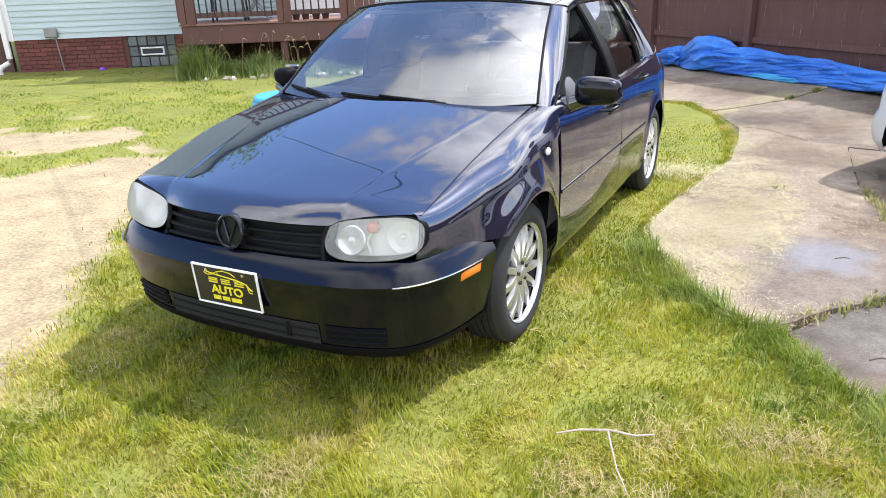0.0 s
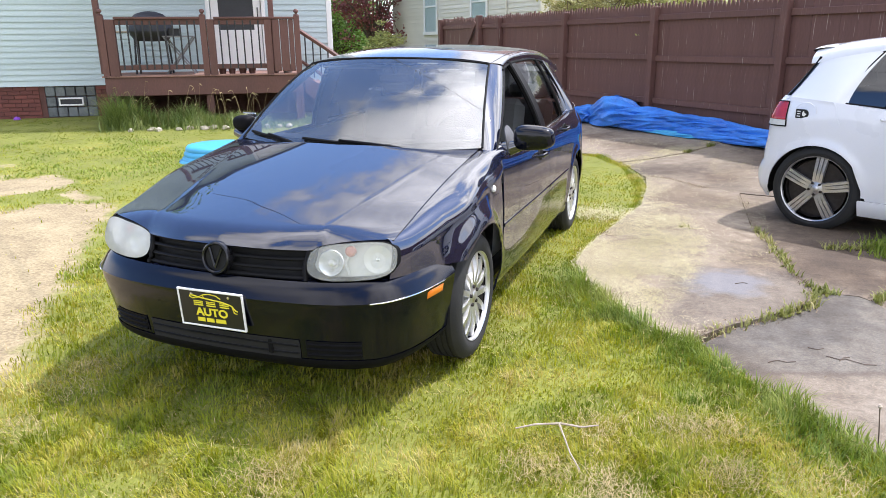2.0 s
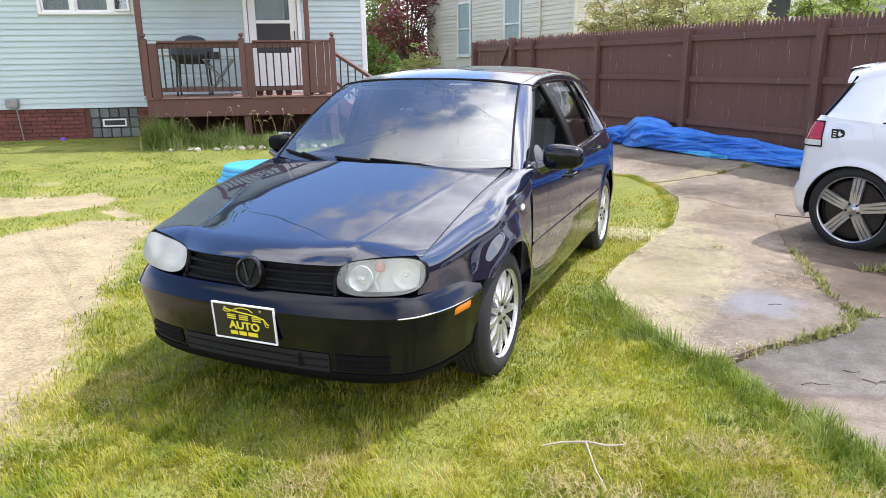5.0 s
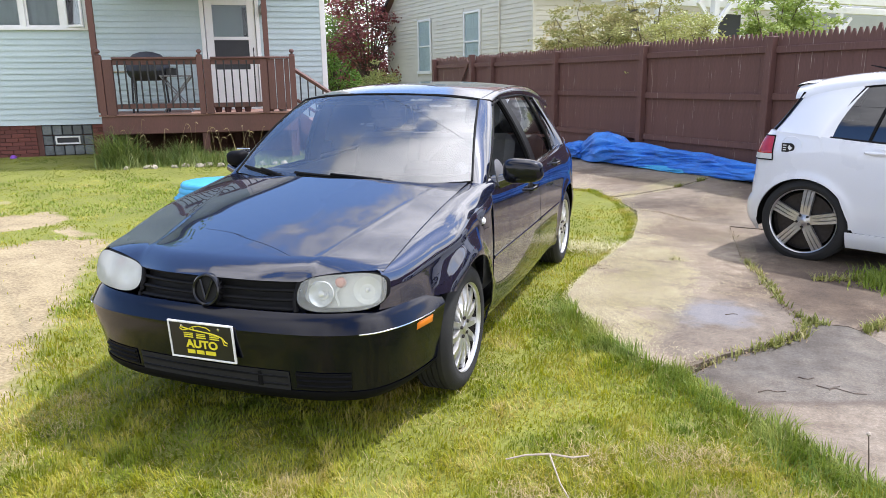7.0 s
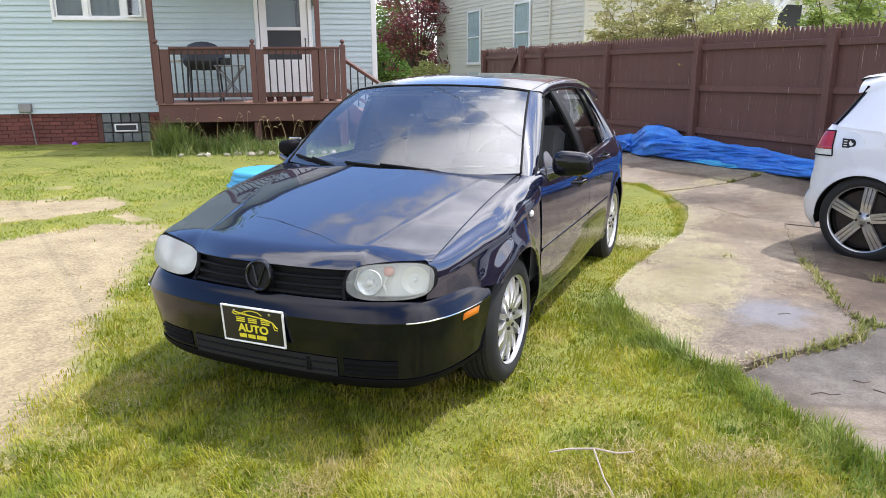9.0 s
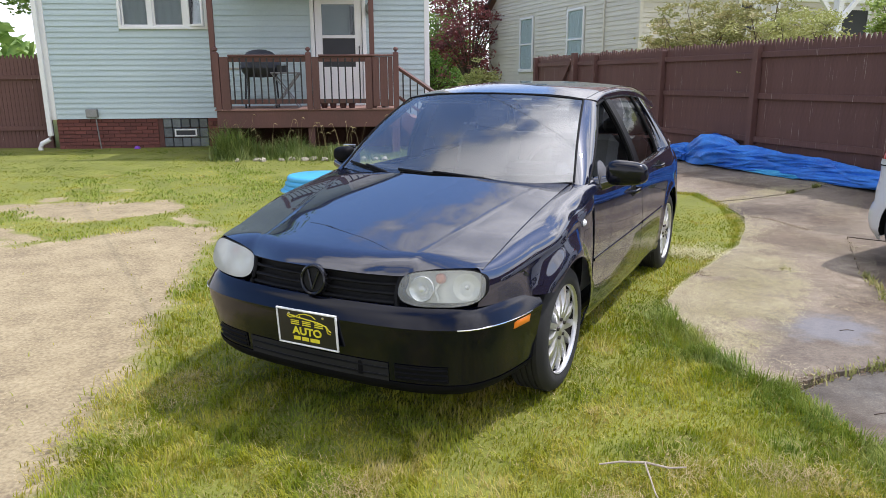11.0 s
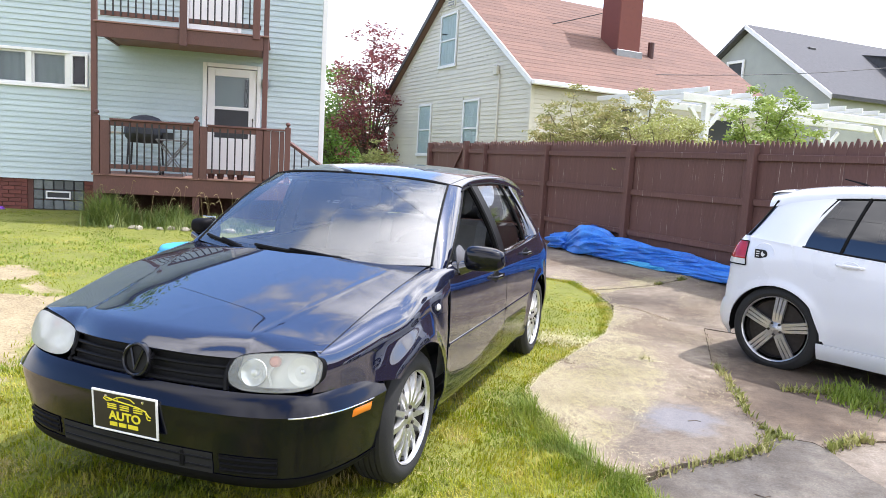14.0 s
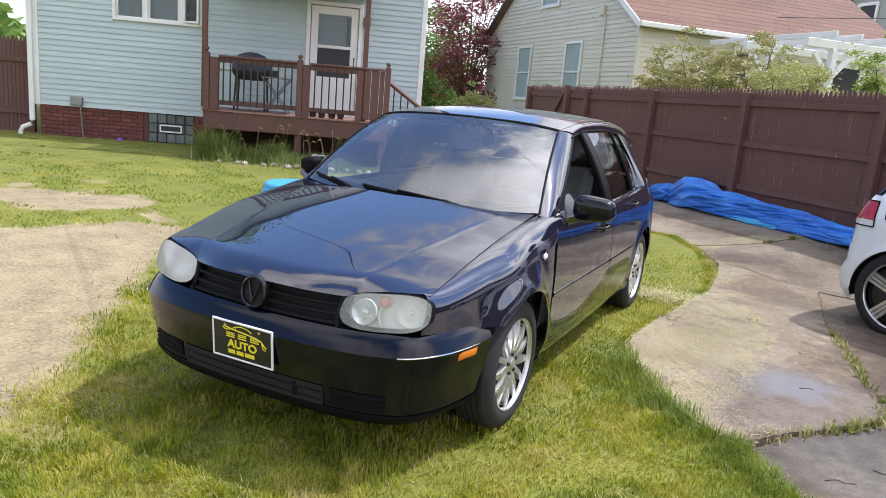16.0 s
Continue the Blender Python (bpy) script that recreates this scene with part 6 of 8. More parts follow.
def body(car, P, G, roof_end):
    """Panels, greenhouse and inside that both hatchbacks share. P: paint; G: glass of the rear windows."""
    sides = ((1, "left"), (-1, "right"))
    # bonnet
    def hood(u, v):
        s = 2 * u - 1
        v = v**1.5
        x = s * lerp(0.700, 0.716, v)
        yf, yr = HYF(abs(x)), HYR(abs(x))
        y = lerp(yf, yr, v)
        a = abs(s)
        skin = lambda yy: (lambda zc: zc - (zc - HZE(max(yy, -0.70))) * a**2.1)(HZC(max(yy, -0.79)))
        z = skin(y) - (skin(yf) - HLIP(abs(x))) * max(0.0, 1 - (y - yf) / 0.105) ** 2.4
        z += 0.0020 * math.exp(-((a - lerp(0.57, 0.86, v)) / 0.014) ** 2) * min(1, v * 14) * (1 - 0.6 * v)
        return (x, y, z)
    part("bonnet", Geo().grid(hood, 110, 56), P, car, smooth=True, thick=0.006)
    # windscreen
    def screen(u, v):
        q = 2 * u - 1
        a = Vector((q * 0.730, 0.262 + 0.170 * abs(q) ** 2.0, 0.930 + 0.018 * q * q))
        b = Vector((q * 0.586, 0.915 + 0.10 * abs(q) ** 2.2, 1.384 - 0.036 * abs(q) ** 2.4))
        p = a.lerp(b, v)
        bow = 0.030 * math.sin(math.pi * v)
        return (p.x, p.y - bow * 0.6, p.z + bow * 0.8)
    for s, _ in sides:
        # front wing
        def wing(u, v):
            y = lerp(-0.635, 0.365, u)
            lo = arch_z(y, 0.235) if y > -0.25 else lerp(0.588, 0.560, (y + 0.60) / 0.35)
            if -0.352 < y <= -0.25:
                lo = max(lerp(0.588, 0.560, (y + 0.60) / 0.35), arch_z(y, 0.2))
            zb = max(FZB(y), lo + 0.02)
            ya = max(y, -0.62)
            xa, za = HXS(ya) + 0.006, HZE(ya) - 0.004
            pull = lambda z: max(0.0, 1 - u * 3.5) ** 3 * max(0.0, 0.735 - z) / 0.135
            if v < 0.5:
                z = lerp(lo, zb, v / 0.5)
                return (side_x(y, z) - 0.012 * pull(z), y - 0.042 * pull(z), z)
            t = (v - 0.5) / 0.5 * math.pi / 2
            z = zb + (za - zb) * math.sin(t) ** 0.94
            return (xa + (side_x(y, zb) - xa) * math.cos(t) ** 0.86 - 0.012 * pull(z), y - 0.042 * pull(z), z)
        w = part("front_wing", Geo().grid(lambda u, v: (lambda p: (p[0] * s, p[1], p[2]))(wing(u, v)), 72, 30), P, car, smooth=True, thick=0.005)
        # base of the screen pillar
        def root(u, v):
            y = lerp(0.365, 0.56, u)
            zt = lerp(0.934, 0.93, u)
            xa = lerp(HXS(0.365) + 0.006, 0.755, u)
            t = v * math.pi / 2
            zb = lerp(FZB(0.365), 0.885, min(1, u * 1.3))
            return ((xa + (side_x(y, zb) - 0.002 - xa) * math.cos(t) ** 0.86) * s, y, zb + (zt + 0.02 * u - zb) * math.sin(t) ** 0.94)
        part("pillar_root", Geo().grid(root, 12, 14), P, car, smooth=True)
        # doors
        d0 = lambda h: 0.3685 + 0.05 * h
        dm = lambda h: 1.475 + 0.02 * h
        dr_ = lambda h: 2.12 + 0.30 * h**1.2
        fn = side_patch(d0, dm, lambda y: 0.285, lambda y: BELT(y) - 0.004)
        fd = part("front_door", Geo().grid(lambda u, v: (lambda p: (p[0] * s, p[1], p[2]))(fn(u, v)), 36, 24), P, car, smooth=True, thick=0.006)
        fn2 = side_patch(lambda h: dm(h) + 0.008, dr_, lambda y: 0.285, lambda y: BELT(y) - 0.004)
        rd = part("rear_door", Geo().grid(lambda u, v: (lambda p: (p[0] * s, p[1], p[2]))(fn2(u, v)), 30, 24), P, car, smooth=True, thick=0.006)
        for dd, ya, yb in (((fd, 0.40, 1.46), (rd, 1.50, 2.14)) if P is M_BLACK else ()):
            part("rub_strip", Geo().grid(lambda u, v: ((side_x(lerp(ya, yb, u), 0.555) + 0.008 * math.sin(math.pi * min(max(v, 0.0), 1.0)) ** 0.5 - 0.002) * s, lerp(ya, yb, u), lerp(0.543, 0.567, v)), 24, 6), P, dd, smooth=True)
        for dd, yh in ((fd, 1.24), (rd, 2.03)):
            zh = 0.80 if dd is fd else 0.87
            xh = side_x(yh, zh)
            h = part("door_handle", Geo().tube([((xh - 0.005) * s, yh - 0.09, zh), ((xh + 0.028) * s, yh - 0.075, zh + 0.002), ((xh + 0.034) * s, yh, zh + 0.004), ((xh + 0.028) * s, yh + 0.075, zh + 0.004), ((xh - 0.005) * s, yh + 0.09, zh + 0.003)], [0.009, 0.011, 0.012, 0.011, 0.009], 8), M_BUMPER if P is M_BLACK else P, dd, smooth=True)
            part("handle_recess", Geo().lathe([(0.0, 0.003), (0.036, 0.002), (0.038, -0.004)], 18, Matrix.Translation(((xh + 0.001) * s, yh, zh)) @ pose(0, 0, 0, 0, 90 * s, 0) @ Matrix.Diagonal((1, 1.6, 1, 1))), M_SEAL if P is M_BLACK else P, dd)
        # rear quarter
        def quarter(u, v):
            yc, zc, r = ARCH[1]
            a = math.pi * (1 - u)
            dy, dz = math.cos(a), math.sin(a)
            far = 3.0
            if dz > 1e-4:
                far = (BELT(2.5) + 0.01 - zc) / dz
                for _ in range(3):
                    far = (BELT(yc + far * dy) + 0.01 - zc) / dz
            if dy > 1e-4:
                far = max(r + 0.003, min(far, (2.80 - yc) / dy))
            if dy < -1e-4:
                lo, hi = r, far
                for _ in range(18):
                    m = (lo + hi) / 2
                    z = zc + m * dz
                    if yc + m * dy > dr_(max(0, min(1, (z - 0.25) / 0.65))) + 0.008:
                        lo = m
                    else:
                        hi = m
                far = min(far, max(hi, r + 0.004))
            m = lerp(r, far, v)
            y, z = yc + m * dy, zc + m * dz
            return (side_x(y, z) * s, y, z)
        fill = side_patch(lambda h: 2.28, lambda h: 2.62, lambda y: 0.76, lambda y: BELT(y) + 0.006)
        part("inner_quarter", Geo().grid(lambda u, v: (lambda p: ((p[0] - 0.003) * s, p[1], p[2]))(fill(u, v)), 10, 8), P, car, smooth=True)
        part("rear_quarter", Geo().grid(quarter, 72, 20), P, car, smooth=True, thick=0.005)
        # sill
        part("sill", Geo().grid(lambda u, v: ((side_x(lerp(0.33, 2.19, u), 0.28) - 0.004 - 0.05 * v**2) * s, lerp(0.33, 2.19, u), lerp(0.280, 0.175, v)), 20, 6), P, car, smooth=True, thick=0.01)
        # screen pillar
        def pillar_edge(u):
            yb, zb = lerp(0.44, 1.16, u), lerp(0.905, 1.326, u)
            return (green_x(yb, zb) - 0.002 - 0.028 * (1 - u), yb, zb)

        def apillar(u, v):
            u = lerp(-0.14, 1.0, u)
            a = Vector(screen(1.0, u))
            b = Vector(pillar_edge(u))
            p = a.lerp(b, v)
            m = 0.016 * math.sin(math.pi * v) ** 0.8
            return ((p.x + m * 0.8) * s, p.y - 0.2 * m, p.z + m * 0.5)
        part("screen_pillar", Geo().grid(apillar, 24, 12), P, car, smooth=True, thick=0.02)
        # roof rail over the side windows
        def rail(u, v):
            y = lerp(lerp(1.16, 1.015, v), roof_end - 0.03, u)
            zt = WTOP(y)
            x, z = lerp(green_x(y, zt), lerp(0.588, 0.555, u), v), lerp(zt, ZE(y) - 0.002, v)
            m = 0.019 * math.sin(math.pi * v) ** 0.8
            return ((x + m * 0.8) * s, y, z + m * 0.5)
        part("roof_rail", Geo().grid(rail, 30, 6), P, car, smooth=True, thick=0.012)
        # door pillar and rear pillar
        part("door_pillar", Geo().grid(lambda u, v: (lambda y, z: ((green_x(y, z) - 0.002) * s, y, z))(lerp(1.375, 1.545, u) - 0.075 * v, lerp(BELT(1.5), WTOP(1.42) + 0.01, v)), 4, 10), M_GRILLE, car, "black door pillar", smooth=True, thick=0.02)
        # window edge strips and rear side glass
        def strip(fa, fb, name, w=0.016, n=24, m=M_SEAL):
            part(name, Geo().tube([((green_x(*fa(k / n)) - (0 if P is M_BLACK else 0.008)) * s, *fa(k / n)) for k in range(n + 1)], w * 0.5, 6), m, car, smooth=True)
        strip(lambda t: (lerp(0.56, 1.47, t), BELT(lerp(0.56, 1.47, t)) + 0.004), None, "window_seal")
        # dark car: added chrome strip stands for the sky's reflection along the belt
        strip(lambda t: (lerp(1.55, 2.40, t), BELT(lerp(1.55, 2.40, t)) + 0.004), None, "window_trim", 0.02, 24, M_CHROME if P is M_BLACK else M_SEAL)
        strip(lambda t: (lerp(1.10, 2.28, t), WTOP(lerp(1.10, 2.28, t)) - 0.006), None, "window_seal", 0.013)
        part("window_seal", Geo().tube([(lambda p: (p[0] * s, p[1], p[2]))(pillar_edge(k / 20)) for k in range(21)], 0.006, 6), M_SEAL, car, smooth=True)
        strip(lambda t: (lerp(1.30, 1.375, 1 - t) , lerp(BELT(1.5), WTOP(1.4), t)), None, "window_seal", 0.028)
        strip(lambda t: (lerp(2.12, 2.03, t), lerp(BELT(2.1), WTOP(2.05), t)), None, "quarter_bar", 0.022)
        strip(lambda t: (2.40 - 0.16 * t**1.6, lerp(BELT(2.4), WTOP(2.24), t)), None, "window_seal", 0.012)
        def glassfn(u, v):
            y = lerp(1.545 - 0.075 * v, 2.40 - 0.16 * v**1.6, u)
            z = lerp(BELT(y), WTOP(y), v)
            return ((green_x(y, z) - 0.012) * s, y, z)
        part("rear_side_glass", Geo().grid(glassfn, 12, 8), G, car, smooth=True)
        def shelf(u, v):
            y = lerp(0.60, 2.44, u)
            return (lerp(side_x(y, BELT(y) - 0.004) - 0.001, green_x(y, BELT(y)) - 0.014, v) * s, y, BELT(y) - 0.005 + 0.009 * v)
        part("belt_shelf", Geo().grid(shelf, 40, 3), P, car, smooth=True)
        # inner wheel wells
        for yc in (0.0, 2.511):
            n = 24
            g = Geo()
            g.grid(lambda u, v: (lerp(0.50, 0.800, v) * s, yc - 0.362 * math.cos(math.pi * (1.12 * u - 0.06)), 0.30 + 0.352 * math.sin(math.pi * (1.12 * u - 0.06))), n, 1)
            g.box(0.48 * s, yc - 0.36, 0.2, 0.50 * s, yc + 0.36, 0.66)
            part("wheel_well", g, M_WELL, car, smooth=True)
    # roof
    ZR = table([0.92, 1.05, 1.3, 1.8, 2.3, 2.88], [1.385, 1.411, 1.442, 1.455, 1.442, 1.362])
    def roof(u, v):
        q = 2 * u - 1
        yf = 0.925 + 0.10 * abs(q) ** 2.2
        y = lerp(yf, roof_end - 0.03 * q * q, v)
        xe = lerp(0.592, 0.555, v)
        ze = ZE(y)
        zc = ZR(y)
        return (q * xe, y, zc - (zc - ze) * abs(q) ** 2.6)
    part("roof", Geo().grid(roof, 32, 32), P, car, smooth=True, thick=0.012)
    ws = part("windscreen", Geo().grid(screen, 32, 20), M_SCREENGLASS, car, smooth=True)
    for nm, f in (("top_seal", lambda t: screen(t, 1.0)), ("left_seal", lambda t: screen(1.0, t)), ("right_seal", lambda t: screen(0.0, t))):
        part(nm, Geo().tube([f(k / 24) for k in range(25)], 0.0065, 6), M_SEAL, ws, smooth=True)
    part("bottom_band", Geo().grid(lambda u, v: (lambda p: (p[0], p[1] + 0.004, p[2] - 0.003))(screen(u, 0.075 * v)), 32, 2), M_SEAL, ws, "black ceramic band", smooth=True)
    # cowl under the wipers
    part("cowl", Geo().grid(lambda u, v: (lambda q: (q * 0.715, lerp(HYR(abs(q) * 0.715) - 0.03, 0.262 + 0.165 * q * q + 0.03, v), 0.905 + 0.022 * v + 0.012 * q * q))(2 * u - 1), 24, 4), M_PLAST, car, smooth=True)
    # floor pan
    part("floor_pan", Geo().box(-0.74, 0.36, 0.17, 0.74, 2.15, 0.24, 0.02).box(-0.48, -0.60, 0.19, 0.48, 3.0, 0.25, 0.02), M_WELL, car)
    part("bulkhead", Geo().box(-0.70, -0.60, 0.22, 0.70, 0.30, 0.62, 0.02).box(-0.685, -0.60, 0.62, 0.685, -0.30, 0.725, 0.02), M_WELL, car)
    # inside
    part("dashboard", Geo().grid(lambda u, v: (lambda q: (q * 0.70, lerp(0.30 + 0.15 * q * q, 0.98, v), 0.925 - 0.03 * v + 0.03 * math.sin(math.pi * v) - (0.28 * max(0, v - 0.86) / 0.14)))(2 * u - 1), 24, 20), M_DASH, car, smooth=True, thick=0.01)
    part("binnacle", Geo().box(0.18, 0.78, 0.90, 0.54, 0.98, 0.985, 0.03), M_DASH, car)
    g = Geo()
    wm = Matrix.Translation((0.36, 1.13, 0.90)) @ pose(0, 0, 0, 62, 0, 0)
    ringpts = [tuple(wm @ Vector((0.185 * math.cos(t), 0.185 * math.sin(t), 0))) for t in (2 * math.pi * k / 28 for k in range(29))]
    g.tube(ringpts, 0.016, 8, cap=False)
    for a in (0.0, math.pi, -math.pi / 2):
        g.tube([tuple(wm @ Vector((0.05 * math.cos(a), 0.05 * math.sin(a), -0.01))), tuple(wm @ Vector((0.18 * math.cos(a), 0.18 * math.sin(a), 0)))], 0.018, 6)
    part("steering_wheel", g, M_DASH, car, smooth=True)
    part("steering_hub", Geo().lathe([(0.0, 0.03), (0.06, 0.025), (0.075, 0.0), (0.06, -0.03), (0.03, -0.18)], 18, wm), M_DASH, car, smooth=True)
    for x in (-0.36, 0.36):
        for nm, yb in (("front_seat", 1.35),):
            st_ = part(nm, Geo().box(x - 0.25, yb - 0.25, 0.42, x + 0.25, yb + 0.28, 0.58, 0.05), M_SEAT, car)
            part("seat_back", Geo().box(-0.25, -0.06, 0, 0.25, 0.07, 0.60, 0.055, Matrix.Translation((x, yb + 0.28, 0.52)) @ pose(0, 0, 0, -18, 0, 0)), M_SEAT, st_)
            part("headrest", Geo().box(-0.125, -0.045, 0.63, 0.125, 0.055, 0.82, 0.04, Matrix.Translation((x, yb + 0.28, 0.52)) @ pose(0, 0, 0, -16, 0, 0)), M_SEAT, st_)
    rs = part("rear_seat", Geo().box(-0.62, 2.05, 0.40, 0.62, 2.50, 0.56, 0.05), M_SEAT, car)
    part("seat_back", Geo().box(-0.62, -0.06, 0, 0.62, 0.07, 0.55, 0.05, Matrix.Translation((0, 2.52, 0.50)) @ pose(0, 0, 0, -20, 0, 0)), M_SEAT, rs)
    for x in (-0.38, 0.38):
        part("headrest", Geo().box(-0.12, -0.04, 0.56, 0.12, 0.05, 0.68, 0.03, Matrix.Translation((x, 2.52, 0.50)) @ pose(0, 0, 0, -16, 0, 0)), M_SEAT, rs)
    part("headlining", Geo().grid(lambda u, v: (lambda p: (p[0] * 0.97, p[1] + 0.02, p[2] - 0.03))(roof(u, v)), 16, 16), M_TRIMGREY, car, smooth=True)
    for s, _ in sides:
        part("door_lining", Geo().grid(lambda u, v: ((side_x(lerp(0.45, 2.3, u), lerp(0.35, 0.88, v)) - 0.075) * s, lerp(0.45, 2.3, u), lerp(0.35, BELT(lerp(0.45, 2.3, u)) - 0.01, v)), 20, 8), M_TRIMGREY, car, smooth=True)
        part("sun_visor", Geo().box(0.08 * s, 0.985, 1.318, 0.50 * s, 1.12, 1.335, 0.008), M_TRIMGREY, car)
    mr = part("inner_mirror", Geo().box(-0.11, 0.975, 1.235, 0.11, 1.005, 1.295, 0.012), M_DASH, car)
    part("stalk", Geo().tube([(0, 0.99, 1.29), (0, 0.955, 1.345)], 0.012, 6), M_DASH, mr)
    return dict(screen=screen)


def place_wheels(car, R, rr, width, spokes, alloy, style, xo, yr, z):
    for y in (0.0, yr):
        for s in (1, -1):
            w = thing("wheel")
            w.parent = car
            w.matrix_basis = Matrix.Translation(((xo - width / 2) * s, y, z)) @ pose(0.0, 0, 0, 360 * 0.11 * (1 + y), 0, 0 if s > 0 else 180)
            wheel_parts(w, R, rr, width, spokes, alloy, style)


# the dark hatchback on the lawn
CAR = Matrix.Translation((0.8, 0, 0)) @ Matrix.Rotation(radians(0.0), 4, Vector((-0.39, 0.92, 0))) @ Matrix.Translation((-0.83, 0, 0))
car = thing("car", CAR, "dark blue-black hatchback parked on the lawn, driver's window open", "car")
lines = body(car, M_BLACK, M_CARGLASS, 2.80)
build_tail(car, M_BLACK, M_CARGLASS, 0.06, 2.92, 2.80)
place_wheels(car, 0.305, 0.213, 0.195, 13, M_ALLOY, "multi", 0.845, 2.511, 0.302)

# front bumper with its lower openings
zs_ = [0.205, 0.218, 0.235, 0.26, 0.30, 0.34, 0.38, 0.43, 0.47, 0.49, 0.503, 0.512, 0.521, 0.533, 0.548, 0.566, 0.580]
fb = part("front_bumper", Geo().grid(lambda u, v: bumper_pt(2 * u - 1, zs_[min(int(round(v * 16)), 16)]), 96, 16), M_BUMPER, car, smooth=True, thick=0.006)
part("bumper_shelf", Geo().grid(lambda u, v: (lambda p: (p[0] * (1 - 0.10 * v), p[1] + 0.10 * v, p[2] - 0.004))(bumper_pt((2 * u - 1) * 0.93, 0.580)), 60, 2), M_BLACK, fb, smooth=True)
part("lower_lip", Geo().grid(lambda u, v: bumper_pt((2 * u - 1) * 0.985, lerp(0.262, 0.20, v), 0.003), 70, 5), M_PLAST, fb, "unpainted grey-black lip", smooth=True)
for s in (-1, 1):
    # a thin chrome tube is added as the crease's highlight
    part("bumper_trim", Geo().tube([bumper_pt(s * lerp(0.50, 0.895, k / 20), 0.511, 0.0015) for k in range(21)], 0.0032, 6), M_CHROME, fb, "thin bright line for the highlight on the bumper crease", smooth=True)
    part("indicator", Geo().grid(lambda u, v: bumper_pt(s * lerp(0.785, 0.893, u), lerp(0.464, 0.497, v), 0.006 * math.sin(math.pi * u) ** 0.3 * math.sin(math.pi * v) ** 0.3), 8, 6), M_AMBER, fb, "orange side marker lens", smooth=True, thick=0.004)
    og = part("side_intake", Geo().grid(lambda u, v: bumper_pt(s * lerp(0.245, 0.46, u), lerp(0.272, 0.346, v), 0.0035), 16, 6), M_GRILLE, fb, smooth=True)
    for k in range(3):
        z = 0.286 + 0.0225 * k
        part("slat", Geo().tube([bumper_pt(s * lerp(0.25, 0.455, j / 12), z, 0.006) for j in range(13)], 0.0055, 6), M_PLAST, og, smooth=True)
cg = part("centre_intake", Geo().grid(lambda u, v: bumper_pt(lerp(-0.225, 0.225, u), lerp(0.262, 0.345, v), 0.0035), 30, 6), M_WELL, fb, smooth=True)
for k in range(2):
    part("slat", Geo().tube([bumper_pt(lerp(-0.22, 0.22, j / 20), 0.285 + 0.034 * k, 0.004) for j in range(21)], 0.0045, 6), M_GRILLE, cg, smooth=True)
for x in (0.135,):
    part("slat", Geo().box(-0.012, -0.006, -0.035, 0.012, 0.006, 0.035, 0.004, Matrix.Translation(bumper_pt(x, 0.308, 0.002))), M_PLAST, cg)

# grille between the lamps: leans back, its ends sweep round to the lamps
GTOP = table([0.0, 0.2, 0.34, 0.40], [-0.792, -0.780, -0.752, -0.730])
GLOW = table([0.0, 0.2, 0.34, 0.40], [-0.812, -0.804, -0.790, -0.776])
def grille_pt(x, z, off=0.0):
    return (x, lerp(GLOW(abs(x)), GTOP(abs(x)), (z - 0.575) / 0.12) + off, z)


grl = part("grille", Geo().grid(lambda u, v: grille_pt(lerp(-0.40, 0.40, u), lerp(0.570, 0.700, v), 0.045), 30, 4), M_WELL, car)
for z in (0.586, 0.620, 0.656):
    part("slat", Geo().grid(lambda u, v: (lambda p, a: (p[0], p[1] + 0.013 * (1 - math.cos(a)), p[2] + 0.0085 * math.sin(a)))(grille_pt(lerp(-0.392, 0.392, u), z, 0.004), lerp(-1.4, 1.4, v)), 40, 8), M_GRILLE, grl, smooth=True, thick=0.004)
part("surround", Geo().tube([grille_pt(lerp(-0.40, 0.40, j / 30), 0.691, 0.006) for j in range(31)], 0.006, 6), M_GRILLE, grl, smooth=True)
for s in (-1, 1):
    part("surround", Geo().tube([grille_pt(s * (0.386 - 0.010 * math.sin(math.pi * k / 8)), lerp(0.578, 0.690, k / 8), 0.003) for k in range(9)], 0.010, 6), M_GRILLE, grl, smooth=True)
bmx = Matrix.Translation((0, -0.812, 0.648)) @ pose(0, 0, 0, 80, 0, 0)
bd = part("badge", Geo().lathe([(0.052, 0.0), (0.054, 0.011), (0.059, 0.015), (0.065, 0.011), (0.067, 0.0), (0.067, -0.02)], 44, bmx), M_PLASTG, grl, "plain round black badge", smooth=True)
part("badge_plate", Geo().lathe([(0.0, 0.0), (0.054, 0.0), (0.054, -0.02)], 36, bmx), M_WELL, bd)
for x0, y0, x1, y1 in ((-0.030, 0.040, 0.0, -0.040), (0.030, 0.040, 0.0, -0.040)):
    part("badge_bar", Geo().tube([tuple(bmx @ Vector((x0, y0, 0.008))), tuple(bmx @ Vector((x1, y1, 0.008)))], 0.0058, 6), M_PLASTG, bd)


# headlamps
def lamp_outline(t):
    """The oval of a lamp: width along the nose's curve, height upright."""
    c, s = math.cos(t), math.sin(t)
    return math.copysign(abs(c) ** 0.64, c), math.copysign(abs(s) ** 0.66, s)


def lamp_pt(a, b, off=0.0):
    """a, b from -1 to 1 across and up the lamp of the driver's side."""
    x = 0.556 + 0.166 * a - 0.006 * b
    y = -0.704 + 0.050 * a + 0.028 * b - 0.024 * (1 - a * a) - 0.005 * (1 - b * b)
    z = 0.659 + 0.011 * a + 0.066 * b * (1 + 0.05 * a)
    return Vector((x, y + off, z))


